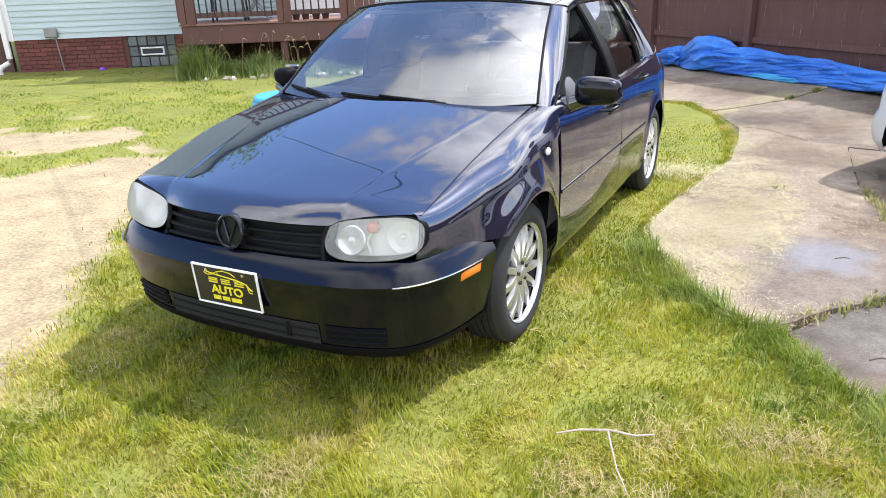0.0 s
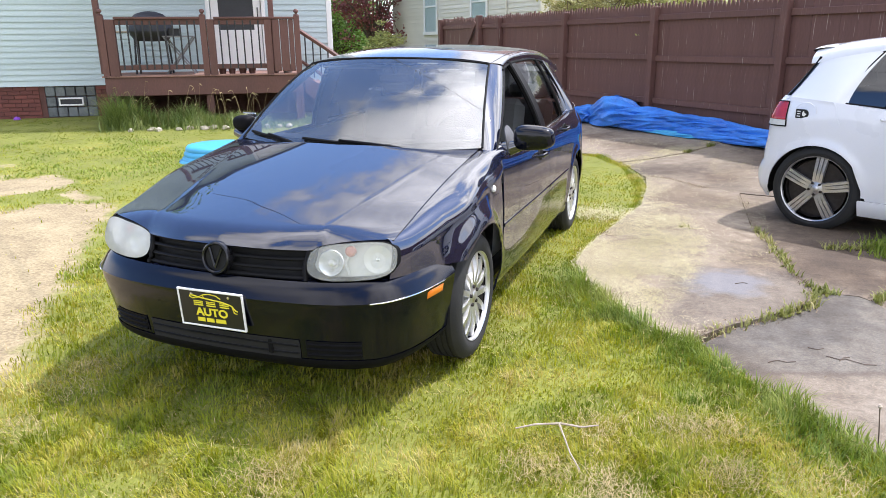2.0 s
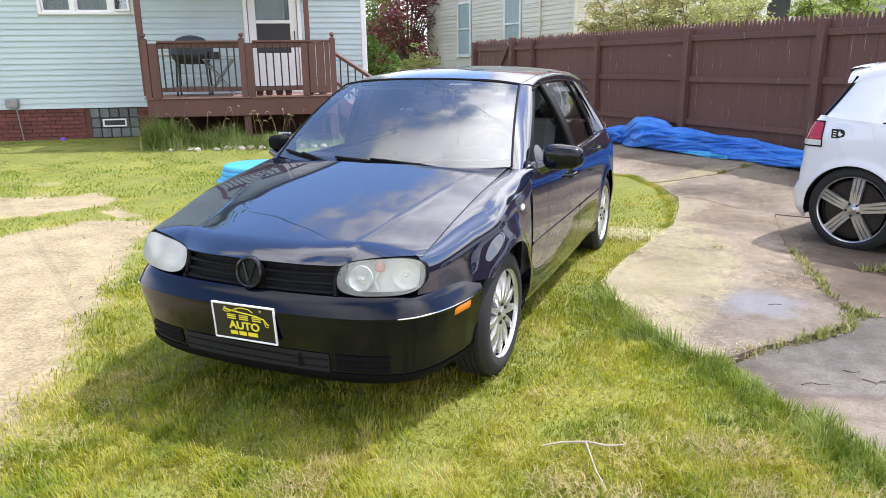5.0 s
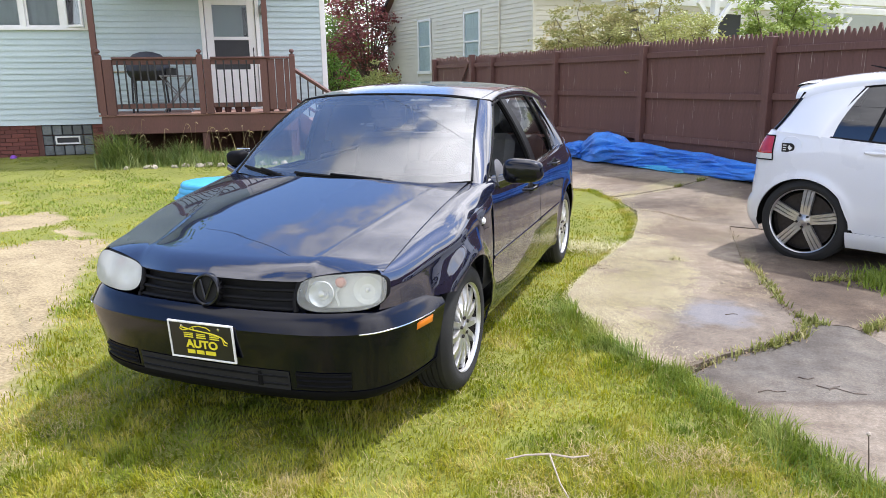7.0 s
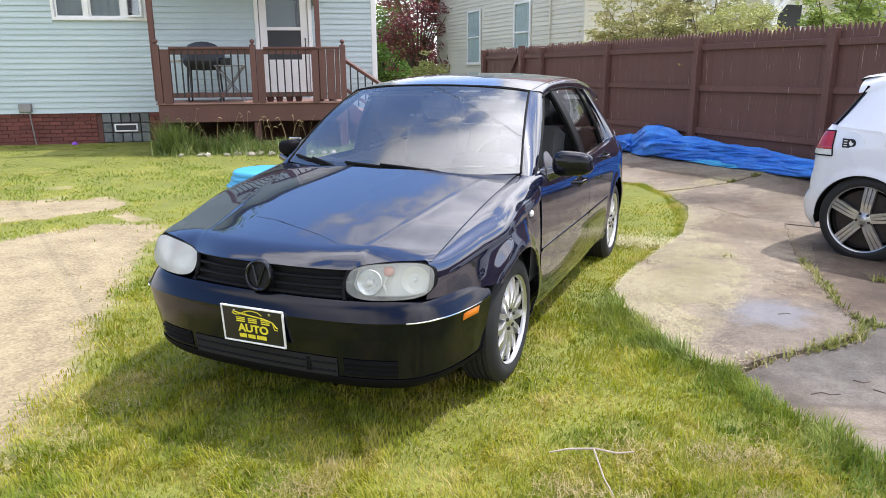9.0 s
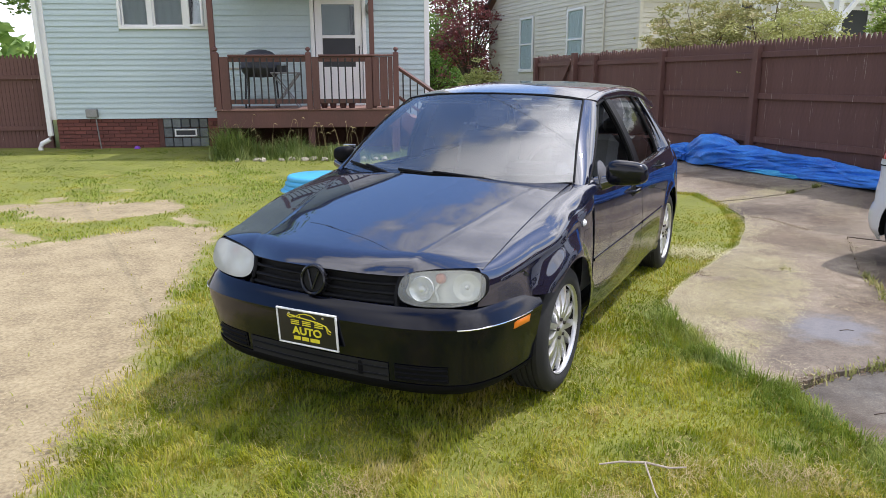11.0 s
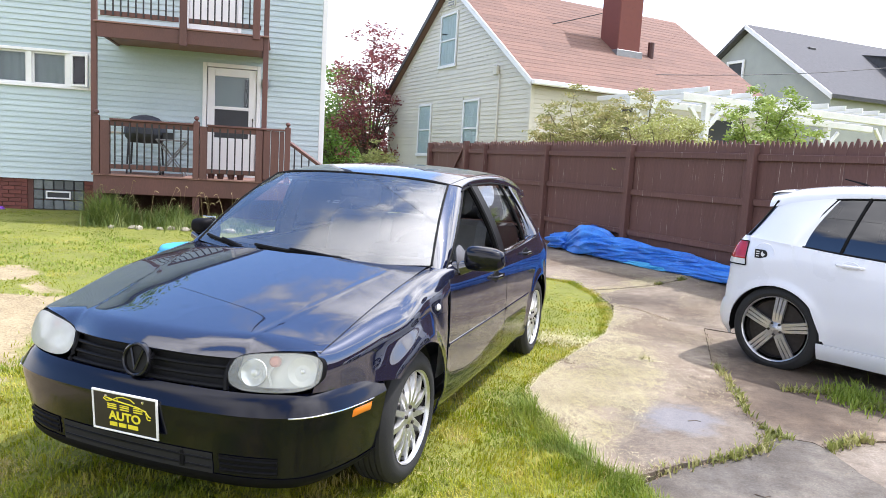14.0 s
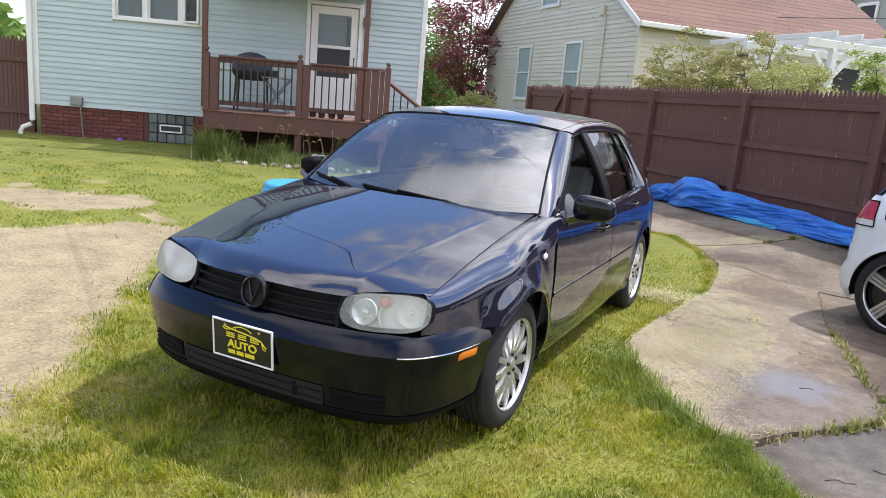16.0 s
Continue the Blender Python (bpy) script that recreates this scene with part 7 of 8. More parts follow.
for s in (1, -1):
    mir = lambda p: (p[0] * s, p[1], p[2])
    hl = part("headlamp", Geo().grid(lambda u, v: mir(lamp_pt(lamp_outline(u * 2 * math.pi)[0] * (1.034 - 0.02 * v), lamp_outline(u * 2 * math.pi)[1] * 1.036, 0.006 + 0.06 * v)), 48, 2), M_PLAST, car, "oval headlamp with a milky weathered lens", smooth=True)
    def disc(k, off):
        return lambda u, v: mir(lamp_pt(lamp_outline(u * 2 * math.pi)[0] * v * k, lamp_outline(u * 2 * math.pi)[1] * v * k, off))
    part("housing", Geo().grid(disc(1.0, 0.055), 48, 8), M_LAMPBACK, hl, smooth=True)
    part("lens", Geo().grid(disc(1.03, 0.0), 48, 10), M_LENS if s > 0 else M_LENSM, hl, "milky lens", smooth=True)
    part("lens_rim", Geo().tube([mir(lamp_pt(*[k_ * 1.032 for k_ in lamp_outline(2 * math.pi * k / 48)], 0.004)) for k in range(49)], 0.0028, 6, cap=False), M_SEAL, hl, smooth=True)
    c = lamp_pt(-0.50, -0.14, 0.040)
    mt = Matrix.Translation(mir(c)) @ pose(0, 0, 0, 90 - 14, 0, 12 * s)
    part("reflector", Geo().lathe([(0.0, -0.020), (0.014, -0.018), (0.030, -0.006), (0.046, 0.016), (0.050, 0.020), (0.054, 0.016)], 28, mt), M_REFLECT, hl, "round low beam bowl", smooth=True)
    part("bulb_cap", Geo().lathe([(0.0, 0.014), (0.012, 0.012), (0.017, 0.0), (0.017, -0.018)], 14, mt), M_CHROME, hl, smooth=True)
    c = lamp_pt(0.52, -0.10, 0.050)
    mt = Matrix.Translation(mir(c)) @ pose(0, 0, 0, 90 - 14, 0, 22 * s)
    part("reflector", Geo().lathe([(0.0, -0.012), (0.020, -0.010), (0.042, 0.002), (0.056, 0.012)], 24, mt), M_LAMPBACK, hl, "wide high beam bowl", smooth=True)
    part("bulb_cap", Geo().lathe([(0.0, 0.010), (0.008, 0.008), (0.011, 0.0), (0.011, -0.014)], 12, mt), M_CHROME, hl, smooth=True)
    for a in (-0.12,):
        part("divider", Geo().tube([mir(lamp_pt(a + 0.04 * math.cos(k), lerp(-0.8, 0.75, k / 8), 0.034)) for k in range(9)], 0.006, 6), M_LAMPBACK, hl, smooth=True)
    c = lamp_pt(-0.04, 0.52, 0.022)
    part("turn_lamp", Geo().lathe([(0.0, 0.010), (0.014, 0.008), (0.021, 0.0), (0.021, -0.02)], 18, Matrix.Translation(mir(c)) @ pose(0, 0, 0, 76, 0, 16 * s)), M_SALMON, hl, "faded orange bulb cover", smooth=True)
    # side repeater
    xr = side_x(0.236, 0.779)
    part("side_repeater", Geo().lathe([(0.0, 0.010), (0.012, 0.008), (0.018, 0.0)], 16, Matrix.Translation((xr * s, 0.236, 0.779)) @ pose(0, 0, 0, 0, 90 * s, 0) @ Matrix.Diagonal((1.0, 1.25, 1, 1))), M_WHITE, car, "small white side repeater", smooth=True)
    # door mirror
    ms = 1.0 if s > 0 else 0.62
    def shell(u, v):
        t, w = 2 * math.pi * u, math.pi * (v - 0.5)
        e = lambda q, p: math.copysign(abs(q) ** p, q)
        cw = abs(math.cos(w)) ** 0.55
        x = 0.958 - 0.115 * (s < 0) + 0.108 * ms * e(math.cos(t), 0.6) * cw
        z = 0.985 + 0.025 * (s < 0) + 0.066 * ms * e(math.sin(t), 0.6) * cw * (1.0 - 0.12 * (x - 0.95) / 0.1)
        y = 0.615 + 0.058 * e(math.sin(w), 0.9) + 0.25 * (x - 0.95) * 0.35
        return (x * s, y, z)
    dm_ = part("door_mirror", Geo().grid(shell, 40, 24), M_BUMPER if s > 0 else M_PLAST, car, "painted door mirror housing", smooth=True)
    part("mirror_foot", Geo().tube([(0.79 * s, 0.60, 0.918), (0.83 * s, 0.605, 0.926), (0.87 * s, 0.61, 0.940), (0.91 * s, 0.615, 0.955)], [0.045, 0.040, 0.034, 0.030], 12), M_BLACK, dm_, smooth=True)
    part("mirror_glass", Geo().box((0.875 - 0.08 * (s < 0)) * s, 0.660, 0.945 + 0.06 * (s < 0), (1.03 - 0.14 * (s < 0)) * s, 0.672, 1.025 + 0.04 * (s < 0), 0.004), M_CHROME, dm_)
    def sail(u, v):
        a, r = math.pi * u, v
        y, z = 0.655 - 0.095 * math.cos(a) * r, 0.905 + 0.135 * math.sin(a) ** 0.8 * r
        return ((green_x(y, z) + 0.012 + 0.018 * (1 - r * r)) * s, y, z)
    part("mirror_corner", Geo().grid(sail, 24, 6), M_SAIL, dm_, "rounded grey plastic mirror base", smooth=True, thick=0.006)

# wipers
def on_screen(u, v, k=0.012):
    return tuple(Vector(lines["screen"](u, v)) + Vector((0, -0.6, 0.8)) * k)


for a in (0.30, -0.32):
    u0 = 0.5 + a / 1.43
    u1 = u0 - 0.36 if a > 0 else u0 - 0.21
    wp = part("wiper_arm", Geo().tube([on_screen(u0 + 0.02, 0.0, 0.012), on_screen(lerp(u0, u1, 0.3), 0.03, 0.024), on_screen(lerp(u0, u1, 0.62), 0.055, 0.022)], [0.013, 0.010, 0.007], 8), M_PLAST, car, smooth=True)
    part("wiper_blade", Geo().tube([on_screen(lerp(u0 - 0.02, u1 - 0.03, k / 8), 0.03 + 0.035 * k / 8, 0.011) for k in range(9)], 0.0085, 6), M_SEAL, wp, smooth=True)

# small pale stickers inside the screen
def sticker(x, y, z, n, name, outline):
    m = Matrix.Translation((x, y, z)) @ Vector(n).to_track_quat("Z", "Y").to_matrix().to_4x4()
    g = Geo()
    for poly in outline:
        k = len(poly)
        g.add([(a * 0.7, b * 0.7, -0.004) for a, b in poly], [tuple(range(k))], m)
    part(name, g, M_TRIMGREY, car, "small pale sticker in the windscreen")


star = [((0.026 if k % 2 == 0 else 0.011) * math.cos(math.pi * k / 5), (0.026 if k % 2 == 0 else 0.011) * math.sin(math.pi * k / 5)) for k in range(10)]
bar = lambda x0, y0, x1, y1: [(x0, y0), (x1, y0), (x1, y1), (x0, y1)]
sticker(0.002, 0.637, 1.225, (0.005, -0.533, 0.846), "window_sticker", [star, bar(0.04, 0.005, 0.10, 0.02), bar(0.04, -0.02, 0.10, -0.005)])
sticker(-0.39, 0.81, 1.296, (-0.155, -0.47, 0.869), "window_sticker", [bar(-0.03, -0.016, -0.012, 0.016), bar(-0.004, -0.016, 0.010, 0.016), bar(0.018, -0.016, 0.034, 0.016)])

# dealer card in a white frame
PL = Matrix.Translation((0.0, -0.873, 0.447)) @ pose(0, 0, 0, 94, 0, 1.0)
pc = part("plate_card", Geo().box(-0.148, -0.074, -0.002, 0.148, 0.074, 0.002, 0.0, PL), M_CARD, car, "black dealer card with yellow print")
part("plate_frame", Geo().box(-0.156, 0.074, -0.004, 0.156, 0.082, 0.006, 0.002, PL).box(-0.156, -0.082, -0.004, 0.156, -0.074, 0.006, 0.002, PL)
     .box(-0.156, -0.074, -0.004, -0.148, 0.074, 0.006, 0.002, PL).box(0.148, -0.074, -0.004, 0.156, 0.074, 0.006, 0.002, PL), M_WHITE, pc, "thin white plate frame")
part("plate_bracket", Geo().box(-0.10, -0.05, -0.06, 0.10, 0.05, -0.004, 0.004, PL), M_PLAST, pc)


def print_line(pts, r, parent):
    part("print", Geo().tube([tuple(PL @ Vector((x, y, 0.003))) for x, y in pts], r, 4), M_YELLOW, parent)


print_line([(-0.10, 0.050), (-0.085, 0.042), (-0.06, 0.046), (-0.035, 0.060), (-0.005, 0.066), (0.03, 0.062), (0.05, 0.050)], 0.0022, pc)
print_line([(-0.095, 0.056), (-0.05, 0.048), (0.0, 0.043), (0.06, 0.037), (0.10, 0.026), (0.115, 0.008), (0.125, 0.004)], 0.0028, pc)
print_line([(0.10, 0.026), (0.108, -0.004), (0.122, -0.006)], 0.0022, pc)
print_line([(-0.035, 0.060), (-0.03, 0.046)], 0.0015, pc)
for x0 in (-0.082, -0.022, 0.042):
    part("print", Geo().box(x0, 0.012, 0.0022, x0 + 0.044, 0.017, 0.0035, 0, PL).box(x0, 0.021, 0.0022, x0 + 0.044, 0.026, 0.0035, 0, PL).box(x0, 0.029, 0.0022, x0 + 0.044, 0.033, 0.0035, 0, PL), M_YELLOW, pc)
fc = bpy.data.curves.new("word", "FONT")
fc.body, fc.size, fc.align_x, fc.extrude = "AUTO", 0.047, "CENTER", 0.0006
fc.offset = 0.0016
fo = bpy.data.objects.new("word", fc)
scene.collection.objects.link(fo)
bpy.context.view_layer.update()
wm_ = bpy.data.meshes.new_from_object(fo.evaluated_get(bpy.context.evaluated_depsgraph_get()))
bpy.data.objects.remove(fo)
part("word", wm_, M_YELLOW, pc, "yellow word AUTO", m=PL @ Matrix.Translation((0.0, -0.030, 0.0032)) @ Matrix.Diagonal((1.15, 1, 1, 1)))
for k, w in enumerate((0.036, 0.036, 0.048)):
    x0 = (-0.074, -0.030, 0.014)[k]
    part("print", Geo().box(x0, -0.058, 0.0022, x0 + w, -0.041, 0.0035, 0, PL), M_YELLOW, pc)
for x in (-0.088, 0.088):
    part("plate_screw", Geo().lathe([(0, 0.004), (0.006, 0.003), (0.007, 0.0)], 10, PL @ Matrix.Translation((x, 0.060, 0.001))), M_CHROME, pc)

# the white hatchback on the driveway
wcar = thing("car", pose(5.245, 2.43, 0.035, 0, 0, 60), "white hatchback parked on the concrete driveway", "car")
wcar.scale = (1.025, 1.027, 1.01)
body(wcar, M_WHITECAR, M_TINT, 2.76)
build_tail(wcar, M_WHITECAR, M_TINT, 0.0, 2.80, 2.66)
part("front_bumper", Geo().grid(lambda u, v: bumper_pt(2 * u - 1, zs_[min(int(round(v * 16)), 16)]), 60, 16), M_WHITECAR, wcar, smooth=True)

for s in (1, -1):
    def lamp_skin(u, v):
        z = lerp(0.775, 0.958, v)
        if u < 0.22:
            y = lerp(2.768 + 0.022 * v, tail_start(z), u / 0.22)
            return ((side_x(y, z) + 0.007) * s, y, z)
        p = tail_pt(lerp(0.0, 0.44 - 0.10 * v, (u - 0.22) / 0.78), z, 0.007)
        return (p[0] * s, p[1], p[2])
    tl = part("tail_lamp", Geo().grid(lambda u, v: lamp_skin(u, lerp(0.26, 1.0, v)), 18, 10), M_REDLENS, wcar, "red tail lamp with a clear lower strip", smooth=True)
    part("clear_strip", Geo().grid(lambda u, v: lamp_skin(u, lerp(0.03, 0.25, v)), 18, 3), M_LAMPBACK, tl, smooth=True)
    part("lamp_rim", Geo().tube([lamp_skin(0, k / 8) for k in range(9)] + [lamp_skin(k / 12, 1.0) for k in range(1, 13)], 0.005, 5).tube([lamp_skin(k / 12, 0.0) for k in range(13)], 0.005, 5), M_SEAL, tl, smooth=True)
part("roof_spoiler", Geo().grid(lambda u, v: (lambda q, a: (q * 0.575, 2.70 + 0.115 * math.cos(a) * (1 - 0.25 * abs(q) ** 6) - 0.035 * q * q, 1.362 - 0.018 * q * q - 0.10 * math.cos(a) * 0.10 + 0.030 * math.copysign(abs(math.sin(a)) ** 0.7, math.sin(a)) * (1 - 0.5 * abs(q) ** 8)))(2 * u - 1, 2 * math.pi * v), 30, 20), M_WHITECAR, wcar, smooth=True)
xq = side_x(2.66, 0.86)
part("fuel_flap", Geo().lathe([(0.075, 0.001), (0.077, 0.0035), (0.080, 0.001)], 28, Matrix.Translation((-(xq + 0.001), 2.635, 0.885)) @ pose(0, 0, 0, 0, -90, 0)), M_WHITECAR, wcar, "round fuel flap")
stk = Matrix.Translation((-(xq + 0.001), 2.66, 0.876)) @ pose(0, 0, 0, 90, 0, -90)
outline = [(-0.046, -0.034), (-0.046, 0.034)] + [(0.018 + 0.030 * math.sin(math.pi * k / 10), 0.034 * math.cos(math.pi * k / 10)) for k in range(11)]
stick = part("sticker", Geo().prism(outline, 0.0, 0.004, stk), M_CARD, wcar, "small dark sticker with one rounded end")
part("sticker_mark", Geo().box(-0.036, -0.022, 0.004, -0.012, -0.015, 0.006, 0, stk).box(-0.036, -0.004, 0.004, -0.012, 0.003, 0.006, 0, stk).box(-0.036, 0.014, 0.004, -0.012, 0.021, 0.006, 0, stk), M_WHITE, stick)
part("sticker_mark", Geo().prism([(0.000, 0.004), (0.010, 0.022), (0.020, 0.006), (0.034, 0.000), (0.018, -0.020), (0.004, -0.012)], 0.004, 0.006, stk), M_WHITE, stick)
part("aerial", Geo().tube([(0, 2.24, 1.425), (0, 2.30, 1.455), (0, 2.45, 1.49)], [0.018, 0.01, 0.004], 6), M_PLAST, wcar)
for s in (1, -1):
    part("side_skirt", Geo().grid(lambda u, v: ((side_x(lerp(0.34, 2.18, u), 0.30) + 0.012 - 0.04 * v * v) * s, lerp(0.34, 2.18, u), lerp(0.285, 0.165, v)), 14, 6), M_WHITECAR, wcar, smooth=True, thick=0.008)

place_wheels(wcar, 0.322, 0.245, 0.215, 5, M_ALLOYD, "triple", 0.855, 2.495, 0.322)

# ---- plants and loose things ----
def blades(name, X, Y, Z, H, W, A, L, material, label, category, curl=0.5, sink=0.01, least=0.05):
    """A mesh of grass blades: place, height, width, heading and lean of each, given as arrays."""
    n = len(X)
    ca, sa = np.cos(A), np.sin(A)
    V = np.empty((n, 5, 3), np.float32)
    lx, ly = ca * L * H, sa * L * H
    wx, wy = -sa * W / 2, ca * W / 2
    up = H * np.sqrt(np.maximum(least, 1 - L * L))
    V[:, 0] = np.stack([X - wx, Y - wy, Z - sink], -1)
    V[:, 1] = np.stack([X + wx, Y + wy, Z - sink], -1)
    V[:, 2] = np.stack([X + lx * 0.35 - wx * 0.8, Y + ly * 0.35 - wy * 0.8, Z + up * 0.58], -1)
    V[:, 3] = np.stack([X + lx * 0.35 + wx * 0.8, Y + ly * 0.35 + wy * 0.8, Z + up * 0.58], -1)
    V[:, 4] = np.stack([X + lx, Y + ly, Z + up * (1 - 0.25 * curl * L)], -1)
    me = bpy.data.meshes.new(name)
    me.vertices.add(n * 5)
    me.vertices.foreach_set("co", V.ravel())
    k = (np.arange(n) * 5)[:, None]
    loops = (k + np.array([0, 1, 3, 2, 2, 3, 4])).ravel().astype(np.int32)
    me.loops.add(n * 7)
    me.loops.foreach_set("vertex_index", loops)
    me.polygons.add(n * 2)
    st_ = ((np.arange(n) * 7)[:, None] + np.array([0, 4])).ravel().astype(np.int32)
    me.polygons.foreach_set("loop_start", st_)
    me.update(calc_edges=True)
    me.materials.append(material)
    return tagged(new(name, me), label, category, kind="stuff")


R_ = np.random.RandomState(7)
# lawn: denser close by, wider blades further off
N = 640000
ang = np.radians(R_.uniform(58, 184, N))
rad = 0.75 * (16.5 / 0.75) ** (R_.rand(N) ** 0.82)
X, Y = 1.85 + rad * np.cos(ang), -3.1 + rad * np.sin(ang)
hv = np.cos(radians(33)) * Y - np.sin(radians(33)) * X
keep = (inside(DRIVE, X, Y) < 0.015) & (hv < 10.9) & (0.688 * (X - 2.55) + 0.725 * (Y - 6.6) < -0.05)
bare = bare_at(X, Y) + 0.5 * (lattice(X, Y, 3.1, 3) - 0.5) * (bare_at(X, Y) > 0.02)
keep &= R_.rand(N) > np.clip((bare - 0.28) * 2.2, 0, 0.997)
thin = lattice(X, Y, 1.3, 9) * 0.6 + lattice(X, Y, 4.1, 10) * 0.4
keep &= R_.rand(N) > np.clip((thin - 0.52) * 2.4, 0, 0.68)
X, Y, rad, thin = X[keep], Y[keep], rad[keep], thin[keep]
n = len(X)
H = (0.018 + 0.024 * R_.rand(n)) * (0.8 + 0.7 * lattice(X, Y, 2.2, 12))
H *= np.clip(1.3 - 0.115 * rad, 0.30, 1.0)
H *= np.where((X < -3.4) & (Y > 1.2), 1.35, 1.0)
clump = 0.55 * lattice(X, Y, 8.5, 13) + 0.45 * lattice(X, Y, 17.0, 14)
H *= np.clip(0.30 + 1.5 * clump, 0.4, 1.6)
W = 0.0024 + 0.0009 * rad
heading = 9.0 * lattice(X, Y, 6.0, 15) + R_.normal(0, 0.9, n)
lean = np.where(rad > 8.0, R_.uniform(0.70, 0.97, n), R_.uniform(0.30, 0.93, n))
far_ = np.cos(radians(33)) * Y - np.sin(radians(33)) * X + 1.2 * (lattice(X, Y, 0.9, 16) - 0.5) > 7.2
for q, M, what in ((~far_, M_GRASS, "short mown lawn grass with dry yellow patches"), (far_, M_FARLAWN, "darker green mown lawn grass towards the blue house")):
    blades("lawn_grass", X[q], Y[q], GZ(X[q], Y[q]), H[q], W[q], heading[q], lean[q], M, what, "grass")

# the rest of the lawn, round about
K = 150000
ang = np.radians(R_.uniform(58, 418, K))
rad = 7.0 * R_.rand(K) ** 0.6
X, Y = 1.85 + rad * np.cos(ang), -3.1 + rad * np.sin(ang)
q = (inside(DRIVE, X, Y) < 0.015) & (bare_at(X, Y) < 0.45) & ((ang > radians(184)) | (rad < 0.75))
X, Y = X[q], Y[q]
n = len(X)
blades("lawn_grass", X, Y, GZ(X, Y), 0.02 + 0.02 * R_.rand(n), 0.006 + 0.007 * R_.rand(n), 9.0 * lattice(X, Y, 6.0, 15) + R_.normal(0, 0.9, n), R_.uniform(0.3, 0.93, n), M_GRASS, "short mown lawn grass with dry yellow patches", "grass")

# longer grass along the concrete edge
pts = [p for p in LAWN_EDGE if -0.6 < p[1] < 1.3] + [(2.95, -0.95)]
seg = []
for (x0, y0), (x1, y1) in zip(pts, pts[1:]):
    m = int(2600 * math.hypot(x1 - x0, y1 - y0))
    t = R_.rand(m)
    L0 = math.hypot(x1 - x0, y1 - y0)
    off = np.abs(R_.normal(0, 0.13, m)) - 0.02
    seg.append(np.stack([x0 + (x1 - x0) * t + (y1 - y0) / L0 * off, y0 + (y1 - y0) * t - (x1 - x0) / L0 * off, off], -1))
S = np.concatenate(seg)
n = len(S)
H = (0.048 + 0.055 * R_.rand(n)) * np.clip(1.15 - S[:, 2] * 1.8, 0.4, 1.15) * (0.30 + 0.75 * lattice(S[:, 0], S[:, 1], 3.0, 4) + 0.75 * lattice(S[:, 0], S[:, 1], 9.0, 5)) * np.clip(1.45 + S[:, 1], 0.35, 1.0)
blades("edge_grass", S[:, 0], S[:, 1], GZ(S[:, 0], S[:, 1]), H, np.full(n, 0.0042), 9.0 * lattice(S[:, 0], S[:, 1], 7.0, 6) + R_.normal(0, 1.0, n), R_.uniform(0.3, 0.95, n), M_TALL, "long dark green grass hanging over the concrete edge", "grass")

# short grass over the rest of the rim
pts = [p for p in LAWN_EDGE if 1.2 < p[1] < 6.3]
seg = []
for (x0, y0), (x1, y1) in zip(pts, pts[1:]):
    L0 = math.hypot(x1 - x0, y1 - y0)
    m = int(2400 * L0)
    t = R_.rand(m)
    off = R_.normal(0.015, 0.035, m)
    seg.append(np.stack([x0 + (x1 - x0) * t + (y1 - y0) / L0 * off, y0 + (y1 - y0) * t - (x1 - x0) / L0 * off], -1))
S = np.concatenate(seg)
n = len(S)
blades("rim_grass", S[:, 0], S[:, 1], GZ(S[:, 0], S[:, 1]) + 0.004, (0.012 + 0.020 * R_.rand(n)) * (0.5 + lattice(S[:, 0], S[:, 1], 5.0, 8)), 0.003 + 0.004 * R_.rand(n), R_.uniform(0, 2 * np.pi, n), R_.uniform(0.4, 0.95, n), M_GRASS, "short yellow-green grass along the concrete rim", "grass")

# dry straw tufts in the lawn
cl = np.stack([R_.uniform(-1.4, 2.3, 18), R_.uniform(-2.3, 0.6, 18)], -1)
cl = np.concatenate([cl, [(0.15, -1.75), (0.55, -1.95), (-0.3, -1.75), (1.0, -1.55), (1.6, -0.95), (1.62, -0.99), (1.55, -0.90), (1.95, -0.75), (1.99, -0.72), (1.85, -0.45), (1.80, -0.42), (1.30, -0.92), (1.33, -0.86), (1.47, -0.55), (1.95, -0.40), (-0.9, -0.75), (-0.75, -0.95)]])
c = cl[R_.randint(0, len(cl), 7000)]
X, Y = c[:, 0] + R_.normal(0, 0.075, 7000), c[:, 1] + R_.normal(0, 0.065, 7000)
k = (inside(DRIVE, X, Y) < 0) & (bare_at(X, Y) < 0.6)
X, Y = X[k], Y[k]
n = len(X)
blades("straw", X, Y, GZ(X, Y) + 0.026 + 0.012 * R_.rand(n), 0.022 + 0.034 * R_.rand(n), np.full(n, 0.0018), R_.uniform(0, 2 * np.pi, n), R_.uniform(0.86, 0.992, n), M_TUFT, "pale dry straw tufts in the lawn", "straw", sink=0.002, least=0.01)

# stray dry stalks all over the mown lawn
m = 16000
X, Y = R_.uniform(-2.2, 2.4, m), R_.uniform(-2.4, 1.6, m)
k = (inside(DRIVE, X, Y) < 0) & (bare_at(X, Y) < 0.7) & (R_.rand(m) < 1.7 * (lattice(X, Y, 1.9, 25) * (0.3 + lattice(X, Y, 6.5, 26))) ** 1.5)
X, Y = X[k], Y[k]
n = len(X)
blades("straw", X, Y, GZ(X, Y) + 0.016 + 0.014 * R_.rand(n), 0.02 + 0.05 * R_.rand(n) ** 2, np.full(n, 0.0020), R_.uniform(0, 2 * np.pi, n), R_.uniform(0.88, 0.995, n), M_TUFT, "thin dry stalks lying in the mown lawn", "straw", sink=0.002, least=0.01)

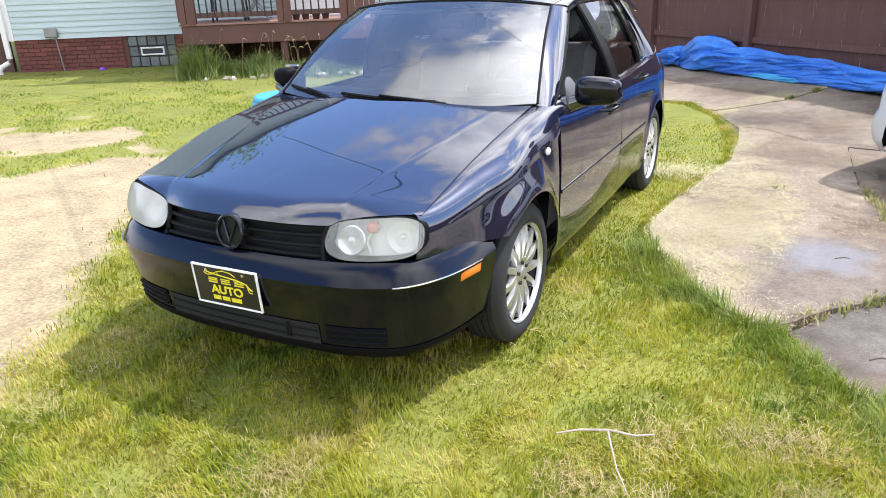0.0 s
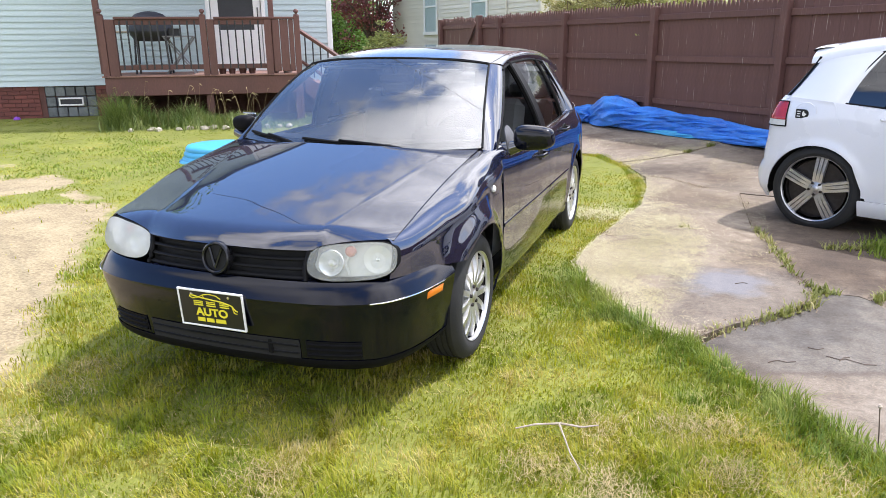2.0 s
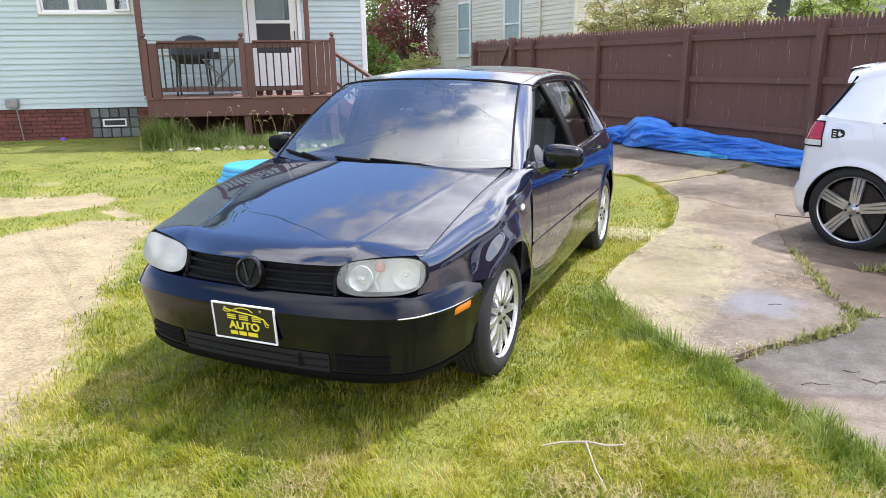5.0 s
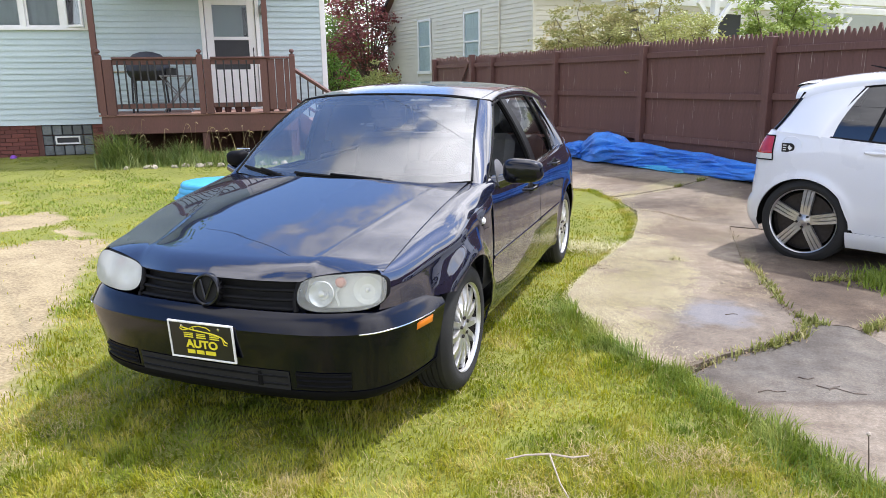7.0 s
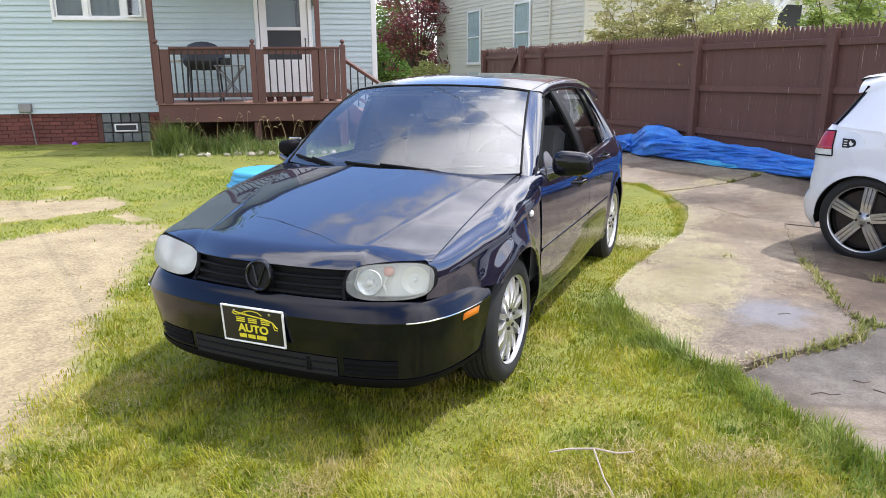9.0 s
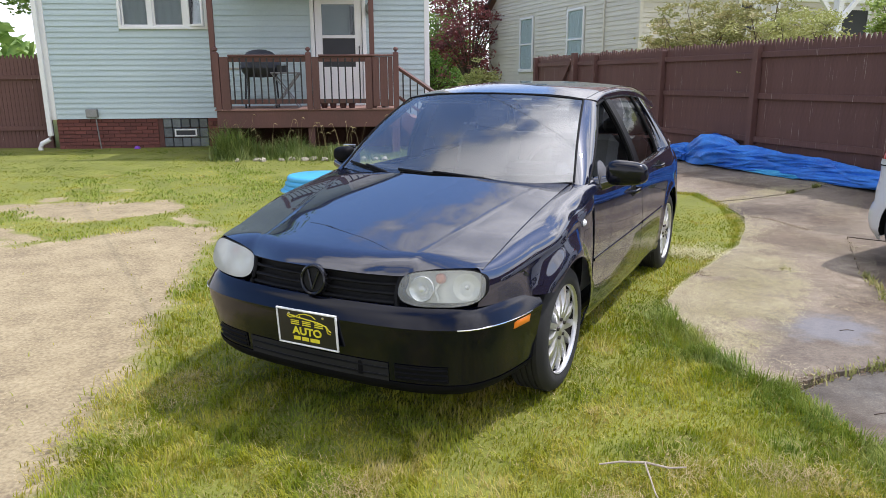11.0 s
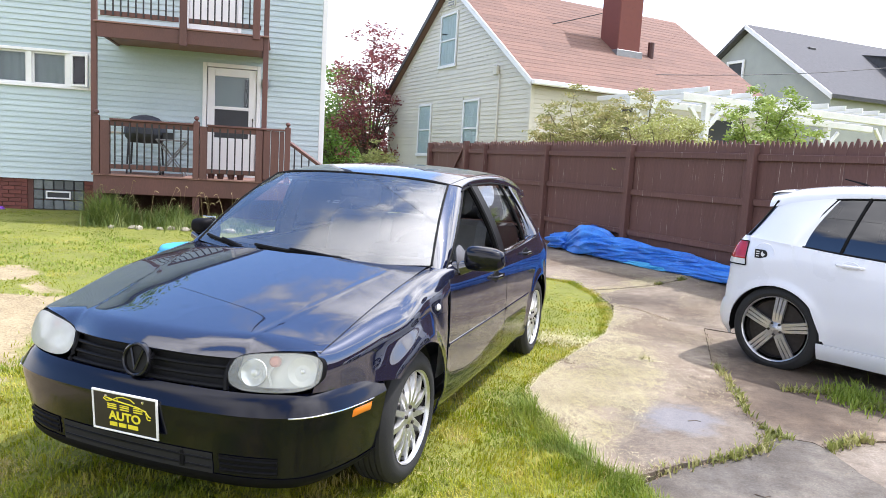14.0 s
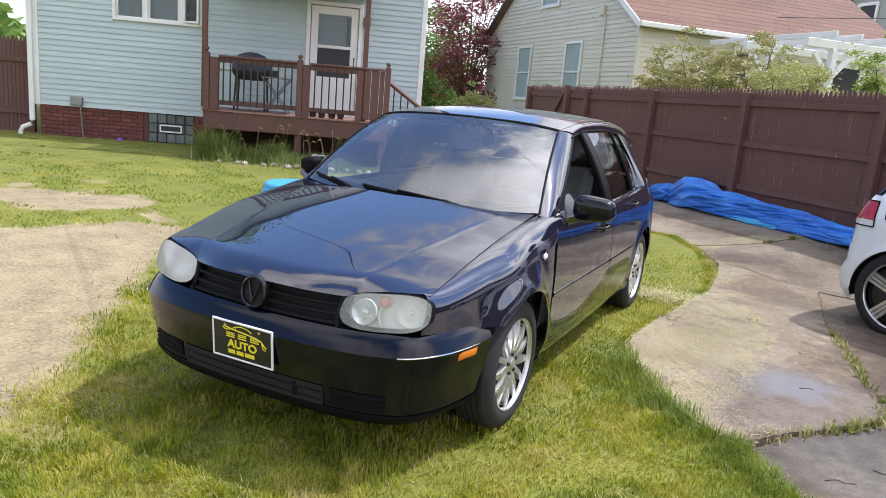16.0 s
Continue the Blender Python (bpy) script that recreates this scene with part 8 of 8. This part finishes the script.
# raked clippings left on the lawn behind the rear wheel
m = 3000
X, Y = 0.98 + R_.normal(0, 0.16, m), 2.95 + R_.normal(0, 0.13, m)
k = (inside(DRIVE, X, Y) < 0.03) & (X > 0.78) & (R_.rand(m) < 0.25 + lattice(X, Y, 7.0, 24))
X, Y = X[k], Y[k]
n = len(X)
blades("straw", X, Y, GZ(X, Y) + 0.022 + 0.012 * R_.rand(n), 0.02 + 0.03 * R_.rand(n), np.full(n, 0.003), R_.uniform(0, 2 * np.pi, n), R_.uniform(0.86, 0.992, n), M_STRAW, "pale raked clippings lying on the lawn", "straw", sink=0.002, least=0.01)

# clippings strewn over the concrete
CLIP = [(1.02, 1.55), (1.05, 2.1), (1.22, 2.9), (1.30, 3.5), (1.55, 3.4), (1.80, 2.55), (1.78, 1.75), (1.66, 1.05), (1.55, 0.66), (1.30, 0.95)]
M0 = 620000
X, Y = R_.uniform(0.2, 2.6, M0), R_.uniform(0.4, 7.2, M0)
d = inside(CLIP, X, Y)
e = inside(DRIVE, X, Y)
dens = 0.16 * ((X < 2.3) & (Y > 1.75)) + 3.6 * np.clip(0.30 + d / 0.35, 0, 1) + 0.55 * np.clip(1 - np.abs(e - 0.05) / 0.28, 0, 1) + 2.6 * np.clip(1 - np.abs(Y - 5.95 - 1.25 * (X - 1.2)) / 0.40, 0, 1) * (X > 0.9)
dens *= np.clip(0.05 + 1.3 * lattice(X, Y, 3.2, 21) * (0.25 + lattice(X, Y, 9.0, 22)) * (0.35 + 1.2 * lattice(X, Y, 26.0, 23)), 0, 2)
k = (R_.rand(M0) < dens) & (e > -0.03) & (inside(SLABS[4][0], X, Y) < 0)
X, Y = X[k], Y[k]
n = len(X)
blades("grass_clippings", X, Y, slab_z(X, Y) + 0.002 + 0.003 * R_.rand(n), 0.005 + 0.020 * R_.rand(n) ** 2, 0.0012 + 0.0020 * R_.rand(n) ** 2, R_.uniform(0, 2 * np.pi, n), R_.uniform(0.955, 0.998, n), M_STRAW, "dry pale grass clippings strewn on the concrete", "clippings", sink=0.0005, least=0.004)

# dry crumbs and stalks on the bare soil
M1 = 15000
X, Y = R_.uniform(-6.8, -0.4, M1), R_.uniform(-2.6, 2.6, M1)
k = (bare_at(X, Y) > 0.45) & (R_.rand(M1) < 0.15 + 0.9 * lattice(X, Y, 2.4, 71))
X, Y = X[k], Y[k]
n = len(X)
blades("soil_crumbs", X, Y, GZ(X, Y) + 0.006, 0.005 + 0.014 * R_.rand(n) ** 2, 0.002 + 0.003 * R_.rand(n), R_.uniform(0, 2 * np.pi, n), R_.uniform(0.96, 0.998, n), leaf_mat("soil_bits", [(0.0, (0.26, 0.20, 0.12)), (0.5, (0.36, 0.285, 0.17)), (1.0, (0.50, 0.42, 0.27))], rough=0.9, trans=0.05), "dry crumbs and stalks on the bare soil", "crumbs", sink=0.0005, least=0.004)

# weeds in the joints
seg = []
for line, wgt in ((CR2[:5], 0.8), (CRM[2:9], 0.9), (CR5[1:], 2.4), (CRM[:3], 0.25), ([(2.42, 2.44), (2.62, 2.34), (3.0, 2.42)], 1.2), ([(2.9, 2.1), (3.3, 2.25)], 1.5), ([(1.52, 2.75), (1.72, 2.62)], 1.2)):
    for (x0, y0), (x1, y1) in zip(line, line[1:]):
        m = int(520 * wgt * math.hypot(x1 - x0, y1 - y0))
        t = R_.rand(m)
        seg.append(np.stack([x0 + (x1 - x0) * t + R_.normal(0, 0.022, m), y0 + (y1 - y0) * t + R_.normal(0, 0.022, m)], -1))
S = np.concatenate(seg)
S = S[lattice(S[:, 0], S[:, 1], 4.5, 31) > 0.45]
n = len(S)
blades("joint_weeds", S[:, 0], S[:, 1], GZ(S[:, 0], S[:, 1]), 0.025 + 0.055 * R_.rand(n), 0.007 + 0.008 * R_.rand(n), R_.uniform(0, 2 * np.pi, n), R_.uniform(0.3, 0.9, n), M_JOINT, "small green weeds in the concrete joints", "weeds")

# a big tuft in a gap of the slabs
m = 900
X, Y = 3.06 + R_.normal(0, 0.09, m), 2.36 + R_.normal(0, 0.14, m)
blades("grass_tuft", X, Y, GZ(X, Y), 0.03 + 0.09 * R_.rand(m), 0.006 + 0.006 * R_.rand(m), R_.uniform(0, 2 * np.pi, m), R_.uniform(0.25, 0.9, m), M_CLOVER, "dark green grass tuft in a gap of the concrete", "grass")

# low broad weeds in the far lawn
m = 26000
X, Y = R_.uniform(-7.5, -1.6, m), R_.uniform(0.2, 5.2, m)
k = (R_.rand(m) < np.clip((lattice(X, Y, 1.9, 81) * 0.6 + lattice(X, Y, 5.3, 82) * 0.4 - 0.45) * 4, 0, 1)) & (bare_at(X, Y) < 0.62) & (inside(DRIVE, X, Y) < -0.6)
X, Y = X[k], Y[k]
n = len(X)
blades("low_weeds", X, Y, GZ(X, Y), 0.022 + 0.035 * R_.rand(n), 0.008 + 0.010 * R_.rand(n), R_.uniform(0, 2 * np.pi, n), R_.uniform(0.4, 0.95, n), M_CLOVER, "low broad-leaved weeds in the far lawn", "weeds")

# brown litter along the joints and on the slabs
M_LITTER = leaf_mat("dry_brown_litter", [(0.0, (0.05, 0.035, 0.022)), (0.5, (0.13, 0.09, 0.055)), (1.0, (0.30, 0.22, 0.13))], rough=0.9, trans=0.05)
seg = []
# the dense run on CR4's start is added to suggest the crack's dark line
for line, wgt in ((CR2, 0.5), (CRM[1:], 1.4), (CR4[:4], 2.2), (CR4[3:6], 0.6), (CR5, 0.4), (CRM[:2], 3.0), ([(2.36, 1.62), (2.47, 1.42)], 3.0)):
    for (x0, y0), (x1, y1) in zip(line, line[1:]):
        L0 = min(math.hypot(x1 - x0, y1 - y0), 2.0)
        m = int(260 * wgt * L0)
        t = R_.rand(m)
        seg.append(np.stack([x0 + (x1 - x0) * t + R_.normal(0, 0.028, m), y0 + (y1 - y0) * t + R_.normal(0, 0.028, m)], -1))
seg.append(np.stack([R_.uniform(1.2, 3.4, 160), R_.uniform(-0.4, 3.6, 160)], -1))
seg.append(np.stack([1.12 + R_.normal(0, 0.07, 260), 2.3 + R_.normal(0, 0.06, 260)], -1))
S = np.concatenate(seg)
S = S[(lattice(S[:, 0], S[:, 1], 2.7, 61) > 0.3) & (inside(DRIVE, S[:, 0], S[:, 1]) > -0.03)]
n = len(S)
blades("leaf_litter", S[:, 0], S[:, 1], slab_z(S[:, 0], S[:, 1]) + 0.002 + 0.003 * R_.rand(n), 0.008 + 0.024 * R_.rand(n) ** 3, 0.0025 + 0.0045 * R_.rand(n), R_.uniform(0, 2 * np.pi, n), R_.uniform(0.8, 0.99, n), M_LITTER, "brown crumbs and leaf litter on the concrete", "litter", sink=0.0005, least=0.004)

# tall weeds in front of the deck
HM = np.array(HOUSE)
m = 21000
U = R_.uniform(-3.05, 0.4, m)
Vv = 9.42 - np.abs(R_.normal(0, 0.30, m)) + 0.12
X, Y = HM[0, 0] * U + HM[0, 1] * Vv, HM[1, 0] * U + HM[1, 1] * Vv
H = (0.13 + 0.42 * R_.rand(m) ** 1.5) * (0.15 + 1.35 * lattice(X, Y, 2.1, 41)) * np.clip(1.15 - 0.22 * (U + 2.95), 0.5, 1.2)
blades("tall_weeds", X, Y, GZ(X, Y), H, 0.004 + 0.007 * R_.rand(m), R_.uniform(0, 2 * np.pi, m), R_.uniform(0.35, 0.97, m), M_WEED, "tall uncut grass and weeds before the deck", "weeds")
m = 30
U, Vv = R_.uniform(-2.9, 0.1, m), R_.uniform(9.0, 9.4, m)
g = Geo()
for a, b in zip(U, Vv):
    p = HOUSE @ Vector((a, b, 0))
    h, q, s_ = R_.uniform(0.4, 0.78), R_.uniform(0, 6.28), R_.uniform(0.05, 0.22)
    top = Vector((p.x + s_ * math.cos(q), p.y + s_ * math.sin(q), gz(p.x, p.y) + h))
    base = Vector((p.x, p.y, gz(p.x, p.y)))
    mid = base.lerp(top, 0.55) + Vector((0, 0, 0.06))
    tip = top + Vector((0.07 * math.cos(q), 0.07 * math.sin(q), -0.03))
    g.tube([base, mid, top], [0.0025, 0.002, 0.0018], 4).tube([top, (top + tip) / 2 + Vector((0, 0, 0.012)), tip], [0.002, 0.006, 0.002], 5)
tagged(part("seed_stalks", g, M_TUFT), "thin yellow-green seed stalks above the weeds", "stalks", kind="stuff")

rng = random.Random(3)


def lump(r, rng, n=9, m=6, flat=0.6):
    """A worn stone."""
    g = Geo()
    ph = [rng.uniform(0, 6.28) for _ in range(6)]
    def f(u, v):
        a, b = 2 * math.pi * u, math.pi * (v - 0.5)
        k = r * (1 + 0.16 * math.sin(2 * a + ph[0]) + 0.10 * math.sin(3 * a + ph[1] + 2 * b) + 0.08 * math.sin(5 * b + ph[2]))
        return (k * math.cos(a) * math.cos(b), k * math.sin(a) * math.cos(b) * 0.8, k * math.sin(b) * flat)
    return g.grid(f, n, m)


for k in range(15):
    t = k / 14
    p = HOUSE @ Vector((lerp(-2.55, 0.35, t) + rng.uniform(-0.09, 0.09), 8.72 + 0.15 * math.sin(t * 2.2) + rng.uniform(-0.06, 0.06), 0))
    st_ = part("edging_stone", lump(rng.uniform(0.045, 0.08), rng), M_STONE, None, smooth=True, m=pose(p.x, p.y, gz(p.x, p.y) + 0.018, rng.uniform(-18, 18), rng.uniform(-18, 18), rng.uniform(0, 360)))
    tagged(st_, "pale rough edging stone beside the weeds", "stone", "edging stones")

# paddling pool
pool = thing("paddling_pool", pose(-3.98, 4.33, gz(-3.98, 4.33)), "light blue plastic paddling pool lying upside down on the lawn", "pool")
part("shell", Geo().lathe([(0.0, 0.205), (0.37, 0.205), (0.40, 0.198), (0.42, 0.175), (0.425, 0.15), (0.42, 0.135), (0.445, 0.115), (0.45, 0.09), (0.445, 0.075), (0.47, 0.05), (0.475, 0.03), (0.51, 0.015), (0.52, 0.0), (0.50, 0.0), (0.46, 0.01), (0.0, 0.012)], 44), M_BLUEPOOL, pool, smooth=True)
toy = thing("toy_ball", HOUSE @ pose(-4.95, 10.9, 0.16), "small purple ball beside the brick wall", "ball")
part("ball", Geo().lathe([(0.0, -0.06), (0.03, -0.052), (0.052, -0.03), (0.06, 0.0), (0.052, 0.03), (0.03, 0.052), (0.0, 0.06)], 16), mat("purple_plastic", (0.22, 0.06, 0.50), rough=0.4), toy, smooth=True)

# forked twig on the lawn
tw = thing("twig", None, "thin grey forked twig lying on the lawn", "twig")
zt = lambda x, y, h=0.045: (x, y, gz(x, y) + h)
part("stem", Geo().tube([zt(1.19, -0.69), zt(1.26, -0.655, 0.055), zt(1.35, -0.62, 0.055), zt(1.43, -0.605), zt(1.49, -0.58, 0.05)], [0.003, 0.004, 0.0045, 0.004, 0.0025], 6), M_WOODGREY, tw, smooth=True)
part("fork", Geo().tube([zt(1.345, -0.622, 0.055), zt(1.375, -0.70, 0.06), zt(1.42, -0.80, 0.05), zt(1.47, -0.88, 0.04)], [0.004, 0.0035, 0.003, 0.002], 6), M_WOODGREY, tw, smooth=True)
for pts in ([(2.14, 0.29), (2.18, 0.325), (2.22, 0.315), (2.26, 0.335)], [(2.40, 0.44), (2.45, 0.415), (2.48, 0.43), (2.55, 0.39), (2.60, 0.40)], [(2.45, 0.40), (2.47, 0.44), (2.50, 0.455)], [(2.02, 1.345), (2.06, 1.375), (2.09, 1.37)], [(2.33, 0.52), (2.37, 0.505), (2.40, 0.53)]):
    d_ = thing("twig", None, "short dark twig lying on the concrete", "twig", "twigs on the driveway")
    part("stem", Geo().tube([(x, y, float(slab_z(x, y)) + 0.003) for x, y in pts], [0.0024] + [0.0018] * (len(pts) - 1), 5), M_BARK, d_)

# two bare flower stalks standing in the grass by the concrete
for x, y, h, lean_ in ((2.55, -0.43, 0.26, 0.03), (2.46, -0.40, 0.19, -0.02)):
    fs = thing("flower_stalk", pose(x, y, gz(x, y)), "thin bare flower stalk with a withered head", "stalk", "flower stalks")
    part("stem", Geo().tube([(0, 0, 0), (lean_ * 0.4, 0.005, h * 0.5), (lean_, 0.0, h)], [0.0028, 0.0024, 0.002], 6), M_BARK, fs, smooth=True)
    part("head", Geo().lathe([(0.002, -0.004), (0.007, 0.0), (0.008, 0.005), (0.004, 0.011), (0.0, 0.012)], 10, Matrix.Translation((lean_, 0, h))), M_WOODGREY, fs, "pale withered flower head", smooth=True)

# folded blue tarp along the fence
def tarp_roll(x0, x1, y_at, r_at, z_at, seed, flat=1.2):
    """One long crumpled roll of the tarp, lying along the fence; it twists, so its creases run aslant."""
    def f(u, v):
        x = lerp(x0, x1, u)
        a = 2 * math.pi * v
        tw = a + 0.9 * x + seed
        p = Vector((x * 1.15, 1.5 * math.cos(tw) + seed, 1.5 * math.sin(tw)))
        n1 = noise.noise(p)
        soft_ = lambda q: 1 - 2.3 * math.sqrt(noise.noise(q) ** 2 + 0.014)
        n2 = soft_(p * 1.7 + Vector((3.1, 0, seed)))
        n3 = soft_(Vector((x * 1.3 + 0.6 * n1, 2.6 * math.cos(tw), 2.6 * math.sin(tw) + seed)))
        n4 = soft_(Vector((x * 1.7, 5.2 * math.cos(tw) + seed, 5.2 * math.sin(tw))))
        end = min(1.0, (min(u, 1 - u) * 14) ** 0.5 + 0.05)
        r = r_at(x) * end * (0.84 + 0.42 * n1 + 0.24 * n2 + 0.11 * n3 + 0.05 * n4)
        y = y_at(x) + 0.05 * noise.noise(Vector((x * 2.0, seed, 0))) + r * flat * math.cos(a)
        z = z_at(x) + r * math.sin(a)
        w = FENCE @ Vector((x + 0.05 * n1, max(y, 0.09), 0))
        return (w.x, w.y, gz(w.x, w.y) + 0.02 + max(z, 0.0))
    return Geo().grid(f, max(40, int((x1 - x0) * 64)), 72)


tp = thing("tarp", None, "crumpled bright blue plastic tarp heaped along the fence", "tarp")
c_ = lambda v: (lambda x: v)
for x0, x1, ya, ra, za, sd in (
        (-1.2, 3.55, c_(0.15), table([-1.2, 0.0, 1.0, 2.0, 2.85, 3.3, 3.55], [0.09, 0.10, 0.12, 0.14, 0.23, 0.15, 0.10]), table([-1.2, 0.0, 2.0, 2.85, 3.4], [0.08, 0.10, 0.14, 0.21, 0.10]), 1.3),
        (-0.9, 3.0, table([-0.9, 1.0, 2.2, 3.0], [0.20, 0.22, 0.21, 0.20]), table([-0.9, 1.0, 2.0, 3.0], [0.06, 0.08, 0.09, 0.075]), c_(0.04), 4.6),
        (0.5, 2.9, table([0.5, 1.7, 2.9], [0.16, 0.19, 0.20]), table([0.5, 1.2, 2.0, 2.9], [0.07, 0.09, 0.10, 0.10]), table([0.5, 1.2, 2.2, 2.9], [0.18, 0.20, 0.22, 0.17]), 7.9),
        (3.34, 3.78, c_(0.20), c_(0.13), c_(0.13), 2.2)):
    part("roll", tarp_roll(x0, x1, ya, ra, za, sd), M_TARP, tp, smooth=True)
part("fold", tarp_roll(0.95, 2.05, table([0.95, 1.5, 2.05], [0.25, 0.27, 0.25]), c_(0.042), c_(0.012), 5.5, 1.8), M_BLUEPOOL, tp, "lighter blue underside fold", smooth=True)


# ---- trees and shrubs ----
def plant(name, at, label, category, trunk, limbs, leaf, count, size, seed, clump=0.28, droop=0.0, tier=0.6):
    """A woody plant: trunk height and radius, limbs as (end offset, radius), leaves thrown round the limbs' outer parts."""
    rng = np.random.RandomState(seed)
    ob = thing(name, pose(*at), label, category)
    g = Geo()
    th, tr = trunk
    g.tube([(0, 0, -0.1), (0.02, 0.01, th * 0.5), (0.0, 0.03, th)], [tr * 1.25, tr, tr * 0.8], 8)
    cs, ws = [], []
    for (ex, ey, ez), lr in limbs:
        a, b = Vector((0, 0.03, th * rng.uniform(0.7, 1.0))), Vector((ex, ey, ez))
        m_ = a.lerp(b, 0.5) + Vector((rng.uniform(-0.1, 0.1), rng.uniform(-0.1, 0.1), 0.12 * (b - a).length))
        g.tube([a, m_, b], [lr, lr * 0.6, lr * 0.25], 6)
        for k in range(5):
            c = m_.lerp(b, k / 4) + Vector(rng.normal(0, clump * 0.6, 3))
            cs.append(c)
            ws.append(1.0)
            if k > 1:
                t2 = c + Vector(rng.normal(0, clump * 1.3, 3))
                g.tube([m_.lerp(b, k / 4), t2], [lr * 0.25, lr * 0.08], 4)
                cs.append(t2)
    part("trunk", g, M_BARK, ob, smooth=True)
    C = np.array([tuple(c) for c in cs])
    idx = rng.randint(0, len(C), count)
    P = C[idx] + rng.normal(0, clump * 0.55, (count, 3)) * np.array([1, 1, tier])
    P[:, 2] -= droop * np.abs(rng.normal(0, 1, count)) * 0.1
    V = np.empty((count, 4, 3))
    d1 = rng.normal(0, 1, (count, 3))
    d1[:, 2] *= 0.45
    d1 /= np.linalg.norm(d1, axis=1)[:, None]
    d2 = np.cross(d1, rng.normal(0, 1, (count, 3)))
    d2 /= np.linalg.norm(d2, axis=1)[:, None] + 1e-9
    s_ = size * rng.uniform(0.6, 1.35, (count, 1))
    V[:, 0], V[:, 2] = P - d1 * s_, P + d1 * s_
    V[:, 1], V[:, 3] = P + d2 * s_ * 0.45, P - d2 * s_ * 0.45
    me = bpy.data.meshes.new("crown")
    me.from_pydata(V.reshape(-1, 3).tolist(), [], (np.arange(count)[:, None] * 4 + np.arange(4)).tolist())
    me.materials.append(leaf)
    part("crown", me, leaf, ob)
    return ob


def limbs_round(n, r, z0, z1, seed, lr=0.05, flat=1.0):
    q = random.Random(seed)
    out = []
    for k in range(n):
        a = 2 * math.pi * (k + q.uniform(-0.3, 0.3)) / n * 2.4
        t = (k + 0.5) / n
        rr = r * (math.sin(math.pi * (0.18 + 0.74 * t)) ** 0.8) * q.uniform(0.6, 1.05)
        out.append(((rr * math.cos(a), rr * math.sin(a) * flat, lerp(z0, z1, t)), lr * (1.1 - 0.6 * t)))
    return out


plant("maple_tree", (-10.4, 22.2, 0), "dark red leaved maple tree between the houses", "tree", (1.5, 0.14), limbs_round(24, 1.75, 1.6, 6.3, 1, 0.06), M_LEAFR, 9000, 0.07, 1, 0.34)
plant("green_tree", (-13.2, 24.5, 0), "green leafy tree behind the red maple", "tree", (1.2, 0.16), limbs_round(18, 2.0, 1.0, 5.2, 2, 0.06), M_LEAF, 9000, 0.085, 2, 0.45)
plant("hedge_bush", (-8.15, 18.0, 0), "rounded yellow-green bush beside the beige house", "bush", (0.6, 0.05), limbs_round(34, 0.55, 0.35, 1.72, 3, 0.03), M_LEAFY, 12000, 0.04, 3, 0.15)
for k, (x, y) in enumerate(((-12.3, 8.6), (-15.0, 10.5), (-17.5, 12.0))):
    plant("green_tree", (x, y, 0), "tall green leafy tree behind the side fence", "tree", (2.0, 0.2), limbs_round(20, 2.2, 2.2, 7.5, 20 + k, 0.08), M_LEAF, 15000, 0.075, 30 + k, 0.5)
plant("maple_shrub", (-0.35, 11.55, 0), "olive green layered maple shrub behind the fence", "shrub", (1.4, 0.05), limbs_round(22, 1.35, 1.9, 2.85, 5, 0.03), M_LEAFM, 21000, 0.029, 5, 0.16, tier=0.3)
plant("maple_shrub", (0.75, 10.7, 0), "olive green layered maple shrub behind the fence", "shrub", (1.4, 0.04), limbs_round(9, 0.60, 2.1, 3.02, 6, 0.025), M_LEAFM, 5200, 0.029, 6, 0.13, tier=0.3)
plant("privet_shrub", (1.45, 9.75, 0), "yellow-green shrub behind the fence", "shrub", (1.0, 0.04), limbs_round(20, 0.85, 1.5, 2.5, 7, 0.025), M_LEAFY, 15000, 0.026, 7, 0.15)
plant("lilac_shrub", (2.75, 8.75, 0), "fresh green open shrub behind the fence", "shrub", (1.2, 0.04), limbs_round(16, 0.62, 1.7, 2.85, 8, 0.025), M_LEAFL, 9000, 0.032, 8, 0.11)
# distant trees close the view between the houses
far = thing("far_trees", None, "distant green trees beyond the yards", "trees", kind="stuff")
rq = np.random.RandomState(12)
nf = 15000
a = rq.uniform(radians(40), radians(200), nf)
dd = rq.uniform(46, 54, nf)
hh = 1.0 + 4.2 * lattice(np.degrees(a) * 0.35, a * 0, 1.0, 51)
P = np.stack([dd * np.cos(a), dd * np.sin(a), hh * rq.rand(nf) ** 0.7], -1)
d1 = rq.normal(0, 1, (nf, 3))
d2 = rq.normal(0, 1, (nf, 3))
V = np.stack([P - d1 * 0.32, P + d2 * 0.22, P + d1 * 0.32, P - d2 * 0.22], 1)
me = bpy.data.meshes.new("foliage")
me.from_pydata(V.reshape(-1, 3).tolist(), [], (np.arange(nf)[:, None] * 4 + np.arange(4)).tolist())
me.materials.append(M_LEAF)
part("foliage", me, M_LEAF, far)
